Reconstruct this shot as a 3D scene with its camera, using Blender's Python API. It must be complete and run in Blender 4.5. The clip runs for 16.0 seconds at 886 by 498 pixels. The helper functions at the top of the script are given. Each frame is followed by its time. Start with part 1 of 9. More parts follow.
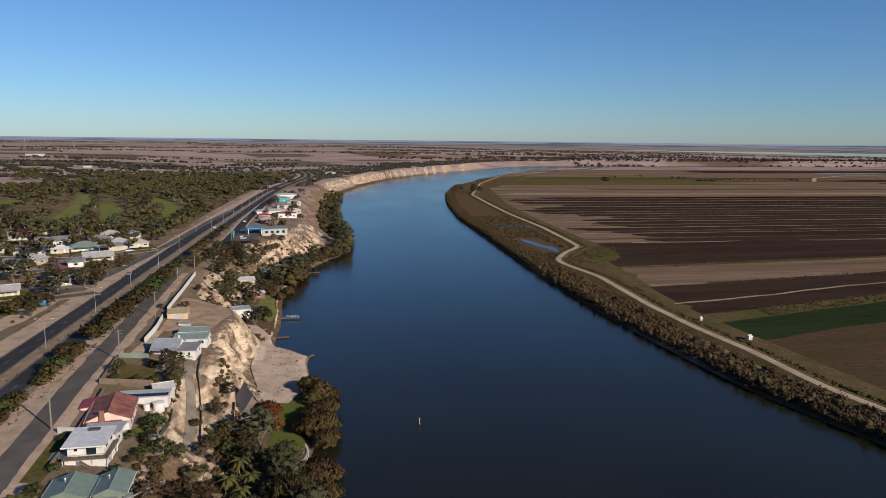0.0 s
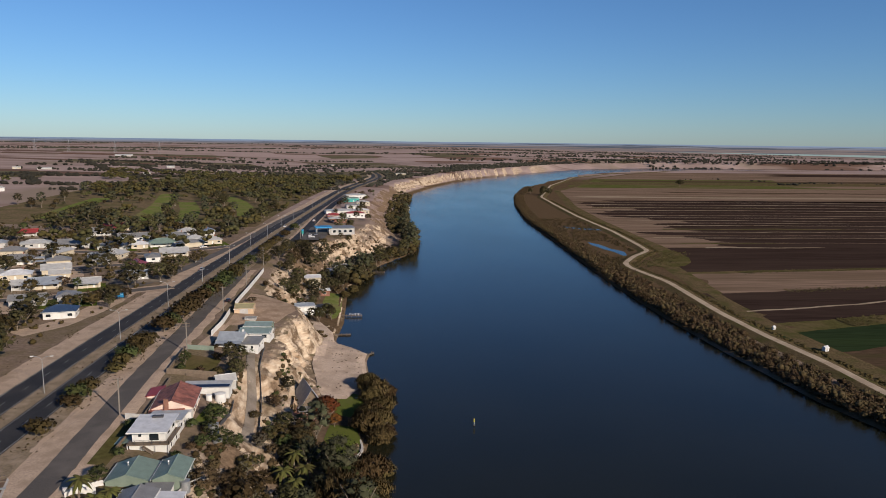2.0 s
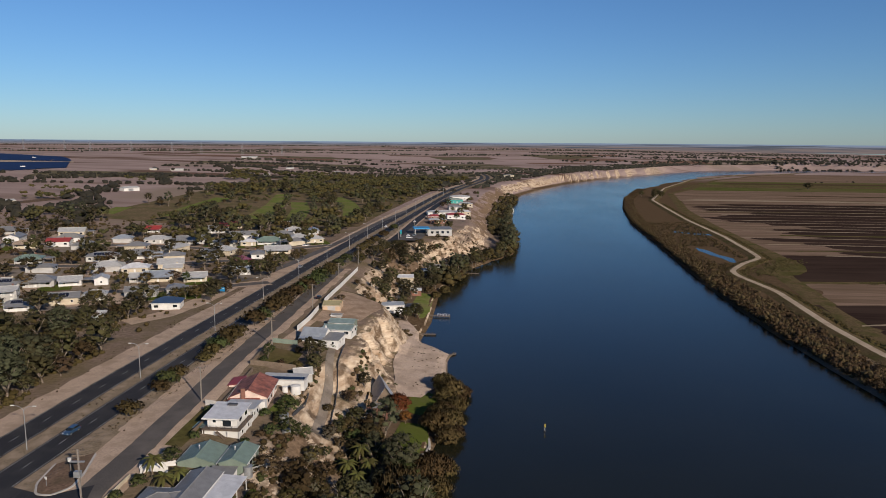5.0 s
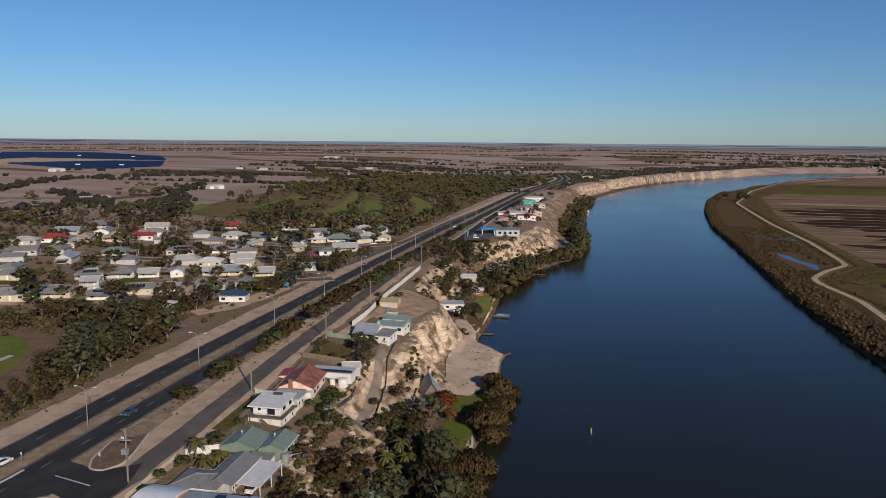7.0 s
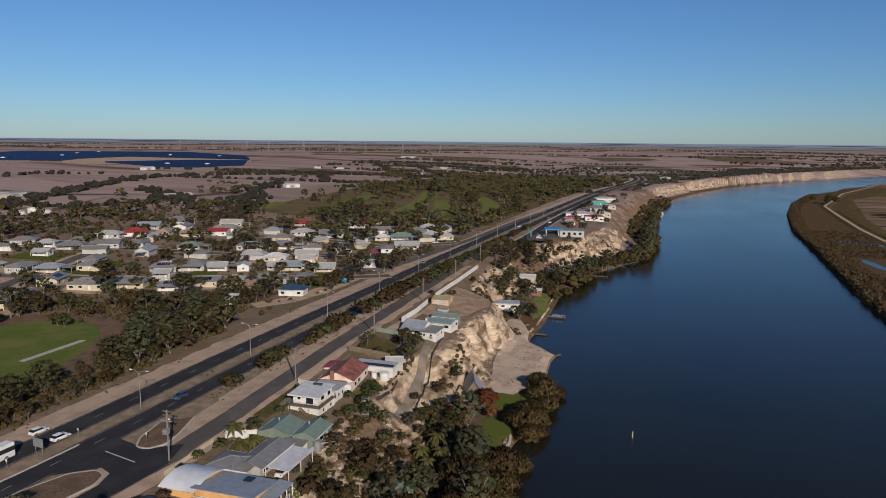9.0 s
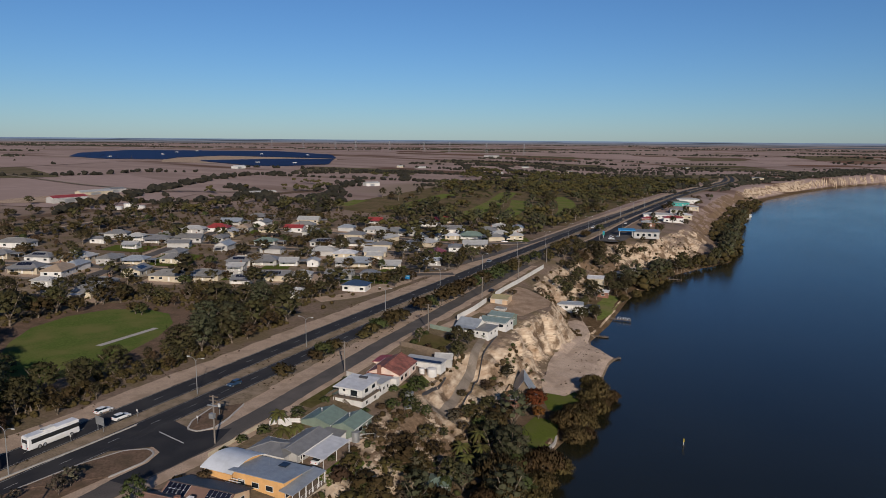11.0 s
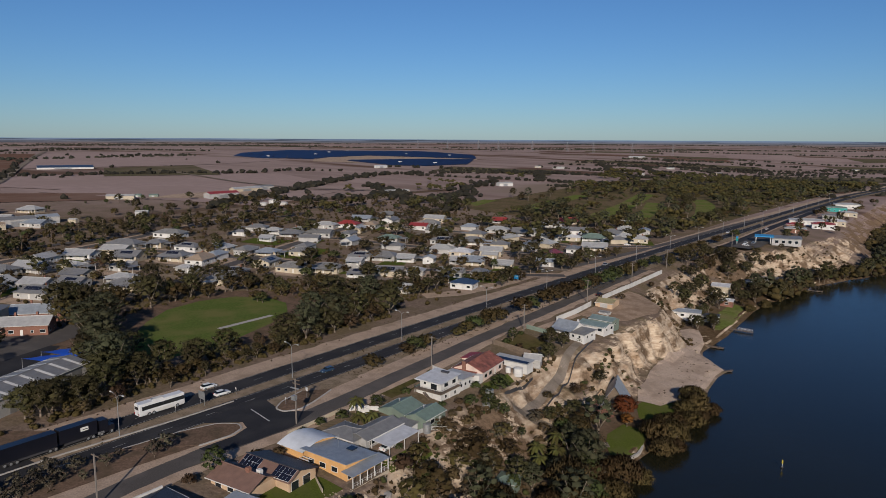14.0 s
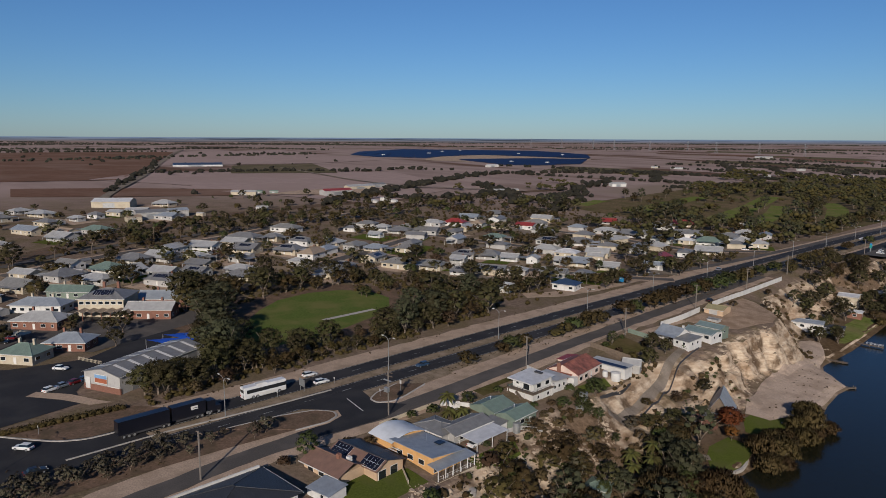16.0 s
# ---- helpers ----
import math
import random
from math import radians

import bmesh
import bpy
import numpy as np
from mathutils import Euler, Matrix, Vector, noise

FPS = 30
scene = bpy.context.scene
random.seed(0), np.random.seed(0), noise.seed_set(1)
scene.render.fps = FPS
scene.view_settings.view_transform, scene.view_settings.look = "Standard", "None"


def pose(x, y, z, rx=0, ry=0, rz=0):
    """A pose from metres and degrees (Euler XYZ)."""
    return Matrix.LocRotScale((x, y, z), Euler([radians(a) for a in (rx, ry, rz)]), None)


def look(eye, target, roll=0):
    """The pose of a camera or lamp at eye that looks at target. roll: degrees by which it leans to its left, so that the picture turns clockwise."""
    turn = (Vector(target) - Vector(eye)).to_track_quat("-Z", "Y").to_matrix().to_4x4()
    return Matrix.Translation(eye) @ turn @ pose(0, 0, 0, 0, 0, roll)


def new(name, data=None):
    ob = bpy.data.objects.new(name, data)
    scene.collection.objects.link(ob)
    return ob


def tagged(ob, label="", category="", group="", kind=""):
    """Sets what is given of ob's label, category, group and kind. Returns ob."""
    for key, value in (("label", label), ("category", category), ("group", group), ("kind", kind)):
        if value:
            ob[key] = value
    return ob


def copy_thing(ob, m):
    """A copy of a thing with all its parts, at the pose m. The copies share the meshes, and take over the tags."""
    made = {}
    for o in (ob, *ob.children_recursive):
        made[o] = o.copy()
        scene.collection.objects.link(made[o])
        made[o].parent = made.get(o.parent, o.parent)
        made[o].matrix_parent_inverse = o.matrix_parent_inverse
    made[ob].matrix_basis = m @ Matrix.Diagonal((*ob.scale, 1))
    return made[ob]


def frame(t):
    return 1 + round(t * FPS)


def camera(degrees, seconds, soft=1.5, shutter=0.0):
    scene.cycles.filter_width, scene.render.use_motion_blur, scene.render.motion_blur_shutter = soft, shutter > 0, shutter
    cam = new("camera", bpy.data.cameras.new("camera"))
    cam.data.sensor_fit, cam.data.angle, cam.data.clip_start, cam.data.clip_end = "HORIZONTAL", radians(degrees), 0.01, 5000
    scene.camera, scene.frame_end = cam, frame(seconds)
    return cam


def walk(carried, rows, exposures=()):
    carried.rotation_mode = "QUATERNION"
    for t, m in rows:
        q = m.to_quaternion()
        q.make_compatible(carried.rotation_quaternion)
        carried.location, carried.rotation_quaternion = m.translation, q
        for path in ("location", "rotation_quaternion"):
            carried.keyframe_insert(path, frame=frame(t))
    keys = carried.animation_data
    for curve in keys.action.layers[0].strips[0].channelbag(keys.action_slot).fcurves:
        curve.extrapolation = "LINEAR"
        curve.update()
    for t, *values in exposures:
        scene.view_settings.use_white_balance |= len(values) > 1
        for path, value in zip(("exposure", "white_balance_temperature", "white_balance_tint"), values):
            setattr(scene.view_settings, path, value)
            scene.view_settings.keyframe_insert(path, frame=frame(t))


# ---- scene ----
cam = camera(64.16, 16.0, soft=0.6)
# seconds, place, and the turn to the left, the tilt and the lean in degrees
ROWS = [
    (0.0, 0.00, 0.00, 88.40, -10.997, -8.741, 0.607),
    (0.5, 0.48, 0.12, 88.11, -9.628, -8.709, 0.678),
    (1.0, 1.25, 0.06, 87.97, -8.152, -8.703, 0.716),
    (1.5, 2.46, -0.16, 87.99, -6.740, -8.693, 0.710),
    (2.0, 3.90, -0.49, 87.97, -5.257, -8.649, 0.699),
    (2.5, 5.57, -0.80, 87.97, -3.813, -8.633, 0.658),
    (3.0, 7.38, -1.09, 88.12, -2.240, -8.627, 0.581),
    (3.5, 9.46, -1.24, 88.42, -0.733, -8.648, 0.496),
    (4.0, 11.64, -1.42, 88.78, 0.857, -8.625, 0.437),
    (6.5, 23.60, -2.28, 88.42, 8.879, -8.637, 0.502),
    (7.0, 26.28, -2.20, 88.50, 10.577, -8.627, 0.517),
    (7.5, 28.91, -2.55, 88.42, 11.955, -8.640, 0.541),
    (8.0, 31.66, -2.68, 88.43, 13.553, -8.637, 0.547),
    (8.5, 34.49, -2.58, 88.47, 15.173, -8.644, 0.530),
    (9.0, 37.37, -2.28, 88.44, 16.929, -8.673, 0.508),
    (11.5, 50.93, 0.55, 88.53, 25.758, -8.762, 0.410),
    (12.0, 53.65, 1.27, 88.52, 27.687, -8.755, 0.407),
    (12.5, 56.33, 1.96, 88.49, 29.578, -8.840, 0.396),
    (13.0, 59.01, 2.89, 88.65, 31.606, -8.779, 0.342),
    (13.5, 61.74, 4.01, 88.80, 33.591, -8.796, 0.300),
    (14.0, 64.31, 5.25, 88.90, 35.671, -8.839, 0.292),
    (14.5, 66.46, 6.37, 88.97, 37.535, -8.881, 0.305),
    (15.0, 67.72, 7.16, 88.93, 39.666, -8.878, 0.288),
    (15.5, 68.12, 7.62, 88.80, 42.018, -8.891, 0.277),
    (16.0, 67.87, 7.82, 88.58, 44.812, -8.924, 0.291),
]
walk(cam, [(t, pose(x, y, z, 90 + tilt, 0, turn) @ pose(0, 0, 0, 0, 0, lean)) for t, x, y, z, turn, tilt, lean in ROWS], [(0.0, 0.53, 6350, 9.5), (4.0, 0.41, 6340, 9.5), (9.0, 0.21, 6260, 9.2), (16.0, 0.01, 6030, 9)])

# ---- world, sun and exposure ----
SUN_TURN, SUN_HEIGHT = 144, 23  # degrees clockwise from +y, and over the horizon
world = bpy.data.worlds.new("world")
scene.world = world
world.use_nodes = True
wn = world.node_tree
sky = wn.nodes.new("ShaderNodeTexSky")
sky.sky_type, sky.sun_disc = "NISHITA", False
sky.sun_elevation, sky.sun_rotation = radians(SUN_HEIGHT), radians(SUN_TURN)
sky.altitude, sky.air_density, sky.dust_density, sky.ozone_density = 1700, 1.2, 0.6, 6.0
air = wn.nodes.new("ShaderNodeMix")
air.data_type, air.blend_type = "RGBA", "MULTIPLY"
air.inputs[0].default_value, air.inputs[7].default_value = 1.0, (0.76, 0.872, 1.0, 1)
wn.links.new(sky.outputs["Color"], air.inputs[6])
wn.links.new(air.outputs[2], wn.nodes["Background"].inputs["Color"])
wn.nodes["Background"].inputs["Strength"].default_value = 0.0668
sun = new("sun", bpy.data.lights.new("sun", "SUN"))
sun.data.energy, sun.data.angle, sun.data.color = 5.0, radians(0.53), (1.0, 0.85, 0.70)
away = Vector((math.sin(radians(SUN_TURN)) * math.cos(radians(SUN_HEIGHT)), math.cos(radians(SUN_TURN)) * math.cos(radians(SUN_HEIGHT)), math.sin(radians(SUN_HEIGHT))))
sun.matrix_world = look(away * 500, (0, 0, 0))

# ---- lie of the land: waterlines, cliff and plateau, as functions of the plan ----
BANK_Y = [-400, 60, 150, 190, 207, 240, 260, 275, 284, 290, 296, 305, 337, 396, 421, 445, 485, 520, 556, 620, 749, 983, 1194, 1371, 1612, 1830, 2171, 2489, 2540, 2548, 2552, 5000]
BANK_X = [6, 6, 2, 0, 2, 3, 0, -1, 0, -5, -12, -15, -13, -14, -12, -4, 0, 15, 32, 38, 34, 42, 62, 110, 195, 312, 530, 766, 1100, 1700, 3600, 3600]
TOE_Y = [-400, 60, 158, 190, 208, 236, 275, 289, 300, 312, 329, 376, 420, 500, 560, 620, 749, 983, 1194, 1371, 1612, 1830, 2171, 2489, 2546, 2554, 2558, 5000]
TOE_X = [-12, -12, -18, -22, -20, -16.5, -20.5, -18.5, -20, -26, -33, -33, -30, -18, 12, 18, 15, 25, 50, 98, 183, 300, 515, 750, 1080, 1690, 3590, 3590]
TOP_Y = [-400, 60, 105, 138, 150, 172, 202, 225, 243, 262, 278, 289, 300, 312, 325, 372, 420, 483, 513, 560, 620, 749, 983, 1197, 1371, 1612, 1830, 2171, 2489, 2562, 2576, 2582, 5000]
TOP_X = [-28, -28, -29, -34, -37, -41, -41, -37, -33, -34, -31, -29, -31, -40, -48, -52, -50, -42, -20, -14, -4, -8, 2, 32, 82, 166, 282, 495, 720, 1050, 1680, 3580, 3580]
EAST_Y = [-400, 100, 166, 220, 279, 336, 417, 515, 646, 793, 975, 1128, 1337, 1570, 1943, 2293, 2400, 2500, 2540, 5000]
EAST_X = [175, 173, 168, 156, 151.5, 149.5, 150, 155, 163, 170, 193, 221, 278, 379, 567, 837, 1150, 1700, 3610, 3610]


def lattice(ix, iy, seed):
    n = np.sin(ix * 127.1 + iy * 311.7 + seed * 74.7) * 43758.5453
    return n - np.floor(n)


def bumps(x, y, size, seed=0):
    """Smooth noise from -1 to 1 with swellings of the given size."""
    u, v = np.asarray(x, float) / size, np.asarray(y, float) / size
    i, j = np.floor(u), np.floor(v)
    a, b = u - i, v - j
    a, b = a * a * (3 - 2 * a), b * b * (3 - 2 * b)
    low = lattice(i, j, seed) * (1 - a) + lattice(i + 1, j, seed) * a
    top = lattice(i, j + 1, seed) * (1 - a) + lattice(i + 1, j + 1, seed) * a
    return 2 * (low * (1 - b) + top * b) - 1


def land(x, y):
    """Height of the ground over the river."""
    x, y = np.asarray(x, float), np.asarray(y, float)
    bank, toe, top = np.interp(y, BANK_Y, BANK_X), np.interp(y, TOE_Y, TOE_X), np.interp(y, TOP_Y, TOP_X)
    east = np.interp(y, EAST_Y, EAST_X)
    # the plateau, which climbs slowly towards the west and the north
    away = np.maximum(0, -200 - x) + 0.9 * np.maximum(0, y - 2500)
    plain = 20 + 30 * (1 - np.exp(-away / 700)) + 0.0022 * away + 5 * np.clip((y - 2600) / 2000, 0, 1) ** 1.2
    edge = 17.2
    shelf = edge + (plain - edge) * np.clip((top - x) / np.maximum(top + 60, 8), 0, 1) ** 0.8
    # the fallen face: buttresses and gullies from a bent plan, steep in its middle, an even ramp at its north end
    bare = np.clip(1.7 - np.abs(y - 256) / 24, 0, 1) * np.clip((290 - y) / 10, 0, 1)
    skew = y + 0.55 * (x + 30)
    bent = x + bare * (3.0 * bumps(skew, 0.2 * x, 9.5, 8) + 1.5 * bumps(skew, 0.3 * x, 4.2, 9) + 0.6 * bumps(x, y, 2.1, 6))
    down = np.clip((bent - top) / np.maximum(toe - top, 1), 0, 1)
    fall = down * 0.75 + 0.25 * down * down * (3 - 2 * down)
    steep = np.interp(down, [0, 0.12, 0.24, 0.40, 0.52, 0.72, 0.86, 1], [0, 0.04, 0.10, 0.42, 0.50, 0.86, 0.95, 1])
    fall = fall * (1 - bare) + bare * steep
    bluff = edge + (3.2 - edge) * fall
    rough = np.sin(np.pi * np.clip(down * 0.94 + 0.03, 0, 1)) * (down > 0) * (down < 1)
    even = np.clip(1.4 - np.abs(y - 302) / 14, 0, 1)
    bluff = bluff + rough * (1 - 0.8 * np.maximum(bare, even)) * (2.4 * bumps(x, y, 11, 3) + 1.1 * bumps(x, y, 5, 5)) + rough * bare * (0.7 * bumps(x, y, 3.1, 4) + 0.4 * bumps(x, y, 1.7, 7))
    flat = 1.0 + 2.2 * np.clip((bank - x) / np.maximum(bank - toe, 1), 0, 1) + 0.15 * bumps(x, y, 6, 2)
    west = np.where(x < top, shelf, np.where(x < toe, bluff, flat))
    west = np.where((bare > 0) & (x > top - 6) & (x <= bank - 2.5), np.where(bent < top, shelf, np.where(down < 1, bluff, np.minimum(flat, 3.2))), west)
    west = np.where(x > bank - 2.5, np.clip((bank - x) / 2.5, -4, 1) * 1.0, west)
    # the flood plain on the far side
    inland = np.clip((x - east) / 4, -1, 1)
    far = np.hypot(x, y)
    swale = 1.0 + 56 * np.clip((far - 3250) / 800, 0, 1) ** 1.2
    other = np.where(x > east - 4, np.where(inland < 1, inland, swale), -2.0)
    wide = (bank + east) / 2
    return np.where(x < wide, np.maximum(west, -2.0), other)

# ---- materials ----
def shader(name, rough=0.8, metal=0.0, spec=0.5):
    m = bpy.data.materials.new(name)
    m.use_nodes = True
    b = m.node_tree.nodes["Principled BSDF"]
    b.inputs["Roughness"].default_value, b.inputs["Metallic"].default_value = rough, metal
    b.inputs["Specular IOR Level"].default_value = spec
    return m, m.node_tree, b


def ramp_between(t, a, b, fac):
    mix = t.nodes.new("ShaderNodeMix")
    mix.data_type = "RGBA"
    for socket, value in ((6, a), (7, b)):
        if isinstance(value, tuple):
            mix.inputs[socket].default_value = (*value, 1)
        else:
            t.links.new(value, mix.inputs[socket])
    if isinstance(fac, (int, float)):
        mix.inputs[0].default_value = fac
    else:
        t.links.new(fac, mix.inputs[0])
    return mix.outputs[2]


def grain(t, size, detail=4.0, where="Object", stretch=(1, 1, 1)):
    """Noise with swellings of about that many metres."""
    n = t.nodes.new("ShaderNodeTexNoise")
    n.inputs["Scale"].default_value, n.inputs["Detail"].default_value = 1.0 / size, detail
    if where == "Position":
        source = t.nodes.new("ShaderNodeNewGeometry").outputs["Position"]
    else:
        source = t.nodes.new("ShaderNodeTexCoord").outputs["Object"]
    mp = t.nodes.new("ShaderNodeMapping")
    mp.inputs["Scale"].default_value = stretch
    t.links.new(source, mp.inputs["Vector"])
    t.links.new(mp.outputs["Vector"], n.inputs["Vector"])
    return n.outputs["Fac"]


def steps(t, fac, low, high):
    r = t.nodes.new("ShaderNodeMapRange")
    r.inputs["From Min"].default_value, r.inputs["From Max"].default_value = low, high
    t.links.new(fac, r.inputs["Value"])
    return r.outputs["Result"]


def relief(t, b, fac, strength, distance):
    bump = t.nodes.new("ShaderNodeBump")
    bump.inputs["Strength"].default_value, bump.inputs["Distance"].default_value = strength, distance
    t.links.new(fac, bump.inputs["Height"])
    t.links.new(bump.outputs["Normal"], b.inputs["Normal"])


def tone(c, k):
    return tuple(min(1.0, v * k) for v in c)


def surface(name, colour, rough=0.8, metal=0.0, vary=0.2, big=4.0, fine=0.3, bump=0.3, depth=0.02, other=None, where="Object", spec=0.4, island=0.0, each=0.0, stretch=(1, 1, 1)):
    """A painted, earthen or woven surface: two scales of variation, a second tone in patches, and relief."""
    m, t, b = shader(name, rough, metal, spec)
    colour, other = tone(colour, 0.8), tone(other, 0.8) if other else None
    c = ramp_between(t, tone(colour, 1 - vary), tone(colour, 1 + vary), steps(t, grain(t, fine, 5, where, stretch), 0.3, 0.7))
    if other:
        c = ramp_between(t, c, other, steps(t, grain(t, big, 5, where, stretch), 0.45, 0.68))
    else:
        c = ramp_between(t, c, tone(colour, 0.72), steps(t, grain(t, big, 4, where), 0.42, 0.8))
    if island:
        g = t.nodes.new("ShaderNodeNewGeometry")
        hs = t.nodes.new("ShaderNodeHueSaturation")
        t.links.new(c, hs.inputs["Color"])
        mr = t.nodes.new("ShaderNodeMapRange")
        mr.inputs["To Min"].default_value, mr.inputs["To Max"].default_value = 1 - island, 1 + island
        t.links.new(g.outputs["Random Per Island"], mr.inputs["Value"])
        t.links.new(mr.outputs["Result"], hs.inputs["Value"])
        c = hs.outputs["Color"]
    if each:
        g = t.nodes.new("ShaderNodeObjectInfo")
        hs = t.nodes.new("ShaderNodeHueSaturation")
        t.links.new(c, hs.inputs["Color"])
        for to, a in (("Value", each), ("Hue", each * 0.08)):
            mr = t.nodes.new("ShaderNodeMapRange")
            mid = 1.0 if to == "Value" else 0.5
            mr.inputs["To Min"].default_value, mr.inputs["To Max"].default_value = mid - a, mid + a
            t.links.new(g.outputs["Random"], mr.inputs["Value"])
            t.links.new(mr.outputs["Result"], hs.inputs[to])
        c = hs.outputs["Color"]
    t.links.new(c, b.inputs["Base Color"])
    if bump:
        relief(t, b, grain(t, fine, 6, where), bump, depth)
    return m


def sheet_metal(name, colour, rough=0.4, metal=0.3, pitch=0.25, wear=0.15):
    """Corrugated roof sheets: ribs down the slope, dull patches and dirt."""
    m, t, b = shader(name, rough, metal)
    colour = tone(colour, 0.82)
    c = ramp_between(t, tone(colour, 1 - wear), tone(colour, 1 + wear), steps(t, grain(t, 1.6, 5), 0.3, 0.7))
    c = ramp_between(t, c, tone(colour, 0.72), steps(t, grain(t, 0.5, 5), 0.58, 0.9))
    t.links.new(c, b.inputs["Base Color"])
    w = t.nodes.new("ShaderNodeTexWave")
    w.inputs["Scale"].default_value = 0.314 / pitch
    t.links.new(t.nodes.new("ShaderNodeTexCoord").outputs["Object"], w.inputs["Vector"])
    relief(t, b, w.outputs["Fac"], 0.5, 0.03)
    return m


def foliage(name, colour, second, rough=0.7):
    m, t, b = shader(name, 0.85, 0, 0.12)
    colour, second = tone(colour, 0.74), tone(second, 0.62)
    g = t.nodes.new("ShaderNodeNewGeometry")
    o = t.nodes.new("ShaderNodeObjectInfo")
    c = ramp_between(t, colour, second, g.outputs["Random Per Island"])
    hs = t.nodes.new("ShaderNodeHueSaturation")
    t.links.new(c, hs.inputs["Color"])
    for to, a, b2 in (("Value", 0.75, 1.3), ("Hue", 0.475, 0.515)):
        mr = t.nodes.new("ShaderNodeMapRange")
        mr.inputs["To Min"].default_value, mr.inputs["To Max"].default_value = a, b2
        t.links.new(o.outputs["Random"], mr.inputs["Value"])
        t.links.new(mr.outputs["Result"], hs.inputs[to])
    t.links.new(hs.outputs["Color"], b.inputs["Base Color"])
    return m


def earth_material():
    """Dry ground: straw-coloured grass and brown soil in patches, bare pale limestone where it is steep."""
    m, t, b = shader("dry_ground", 0.95, 0, 0.0)
    soil = ramp_between(t, (0.150, 0.110, 0.083), (0.24, 0.180, 0.138), steps(t, grain(t, 1.3, 6, "Position"), 0.3, 0.7))
    grass = ramp_between(t, (0.115, 0.090, 0.055), (0.195, 0.152, 0.096), steps(t, grain(t, 0.8, 6, "Position"), 0.3, 0.7))
    c = ramp_between(t, soil, grass, steps(t, grain(t, 14, 5, "Position"), 0.42, 0.6))
    paddock = ramp_between(t, (0.265, 0.198, 0.176), (0.355, 0.272, 0.243), steps(t, grain(t, 160, 3, "Position", (1, 3, 1)), 0.35, 0.65))
    paddock = ramp_between(t, paddock, (0.135, 0.088, 0.068), steps(t, grain(t, 420, 2, "Position", (0.6, 2.4, 1)), 0.56, 0.62))
    paddock = ramp_between(t, paddock, (0.25, 0.195, 0.155), steps(t, grain(t, 330, 2, "Position", (2.2, 0.7, 1)), 0.60, 0.68))
    g = t.nodes.new("ShaderNodeNewGeometry")
    sep = t.nodes.new("ShaderNodeSeparateXYZ")
    t.links.new(g.outputs["Position"], sep.inputs[0])
    far = t.nodes.new("ShaderNodeVectorMath")
    far.operation = "LENGTH"
    t.links.new(g.outputs["Position"], far.inputs[0])
    c = ramp_between(t, c, paddock, steps(t, far.outputs["Value"], 520, 760))
    sand = ramp_between(t, (0.38, 0.28, 0.19), (0.60, 0.495, 0.37), steps(t, grain(t, 1.6, 7, "Position", (0.5, 0.5, 2.2)), 0.32, 0.66))
    sand = ramp_between(t, sand, (0.27, 0.175, 0.105), steps(t, grain(t, 6.5, 6, "Position", (0.55, 0.55, 2.4)), 0.5, 0.72))
    brown = ramp_between(t, (0.11, 0.074, 0.047), (0.21, 0.148, 0.098), steps(t, grain(t, 0.7, 6, "Position"), 0.3, 0.7))

    def near(centre, low, high):
        off = t.nodes.new("ShaderNodeMath")
        off.operation, off.inputs[1].default_value = "SUBTRACT", centre
        t.links.new(sep.outputs["Y"], off.inputs[0])
        size = t.nodes.new("ShaderNodeMath")
        size.operation = "ABSOLUTE"
        t.links.new(off.outputs[0], size.inputs[0])
        return steps(t, size.outputs[0], low, high)

    flood = ramp_between(t, (0.078, 0.052, 0.029), (0.132, 0.090, 0.054), steps(t, grain(t, 1.6, 6, "Position"), 0.3, 0.7))
    dry = t.nodes.new("ShaderNodeMath")
    dry.operation = "MAXIMUM"
    t.links.new(steps(t, sep.outputs["Z"], 2.0, 3.4), dry.inputs[0])
    t.links.new(steps(t, far.outputs["Value"], 1700, 2100), dry.inputs[1])
    beachy = t.nodes.new("ShaderNodeMath")
    beachy.operation = "MAXIMUM"
    t.links.new(dry.outputs[0], beachy.inputs[0])
    t.links.new(steps(t, near(268, 30, 46), 1.0, 0.0), beachy.inputs[1])
    c = ramp_between(t, flood, c, beachy.outputs[0])
    # the freshly fallen faces are bare; scrubby brown soil lies over the rest
    bare = near(262, 40, 75)
    for other in (near(535, 60, 95), near(1900, 750, 800), near(352, 52, 75), near(196, 14, 32), near(296, 18, 30), near(118, 26, 44)):
        least = t.nodes.new("ShaderNodeMath")
        least.operation = "MINIMUM"
        t.links.new(bare, least.inputs[0])
        t.links.new(other, least.inputs[1])
        bare = least.outputs[0]
    cover = t.nodes.new("ShaderNodeMath")
    cover.operation, cover.inputs[1].default_value = "MULTIPLY_ADD", 0.22
    t.links.new(bare, cover.inputs[0])
    t.links.new(grain(t, 4.2, 7, "Position", (1, 0.55, 0.8)), cover.inputs[2])
    cover2 = steps(t, cover.outputs[0], 0.5, 0.62)
    sand = ramp_between(t, sand, brown, cover2)
    nrm = t.nodes.new("ShaderNodeSeparateXYZ")
    t.links.new(g.outputs["True Normal"], nrm.inputs[0])
    mix = t.nodes.new("ShaderNodeMath")
    mix.operation = "MULTIPLY_ADD"
    mix.inputs[1].default_value = 0.22
    t.links.new(grain(t, 4, 4, "Position"), mix.inputs[0])
    t.links.new(nrm.outputs["Z"], mix.inputs[2])
    c = ramp_between(t, sand, c, steps(t, mix.outputs[0], 0.93, 1.04))
    hs = t.nodes.new("ShaderNodeHueSaturation")
    hs.inputs["Value"].default_value = 0.8
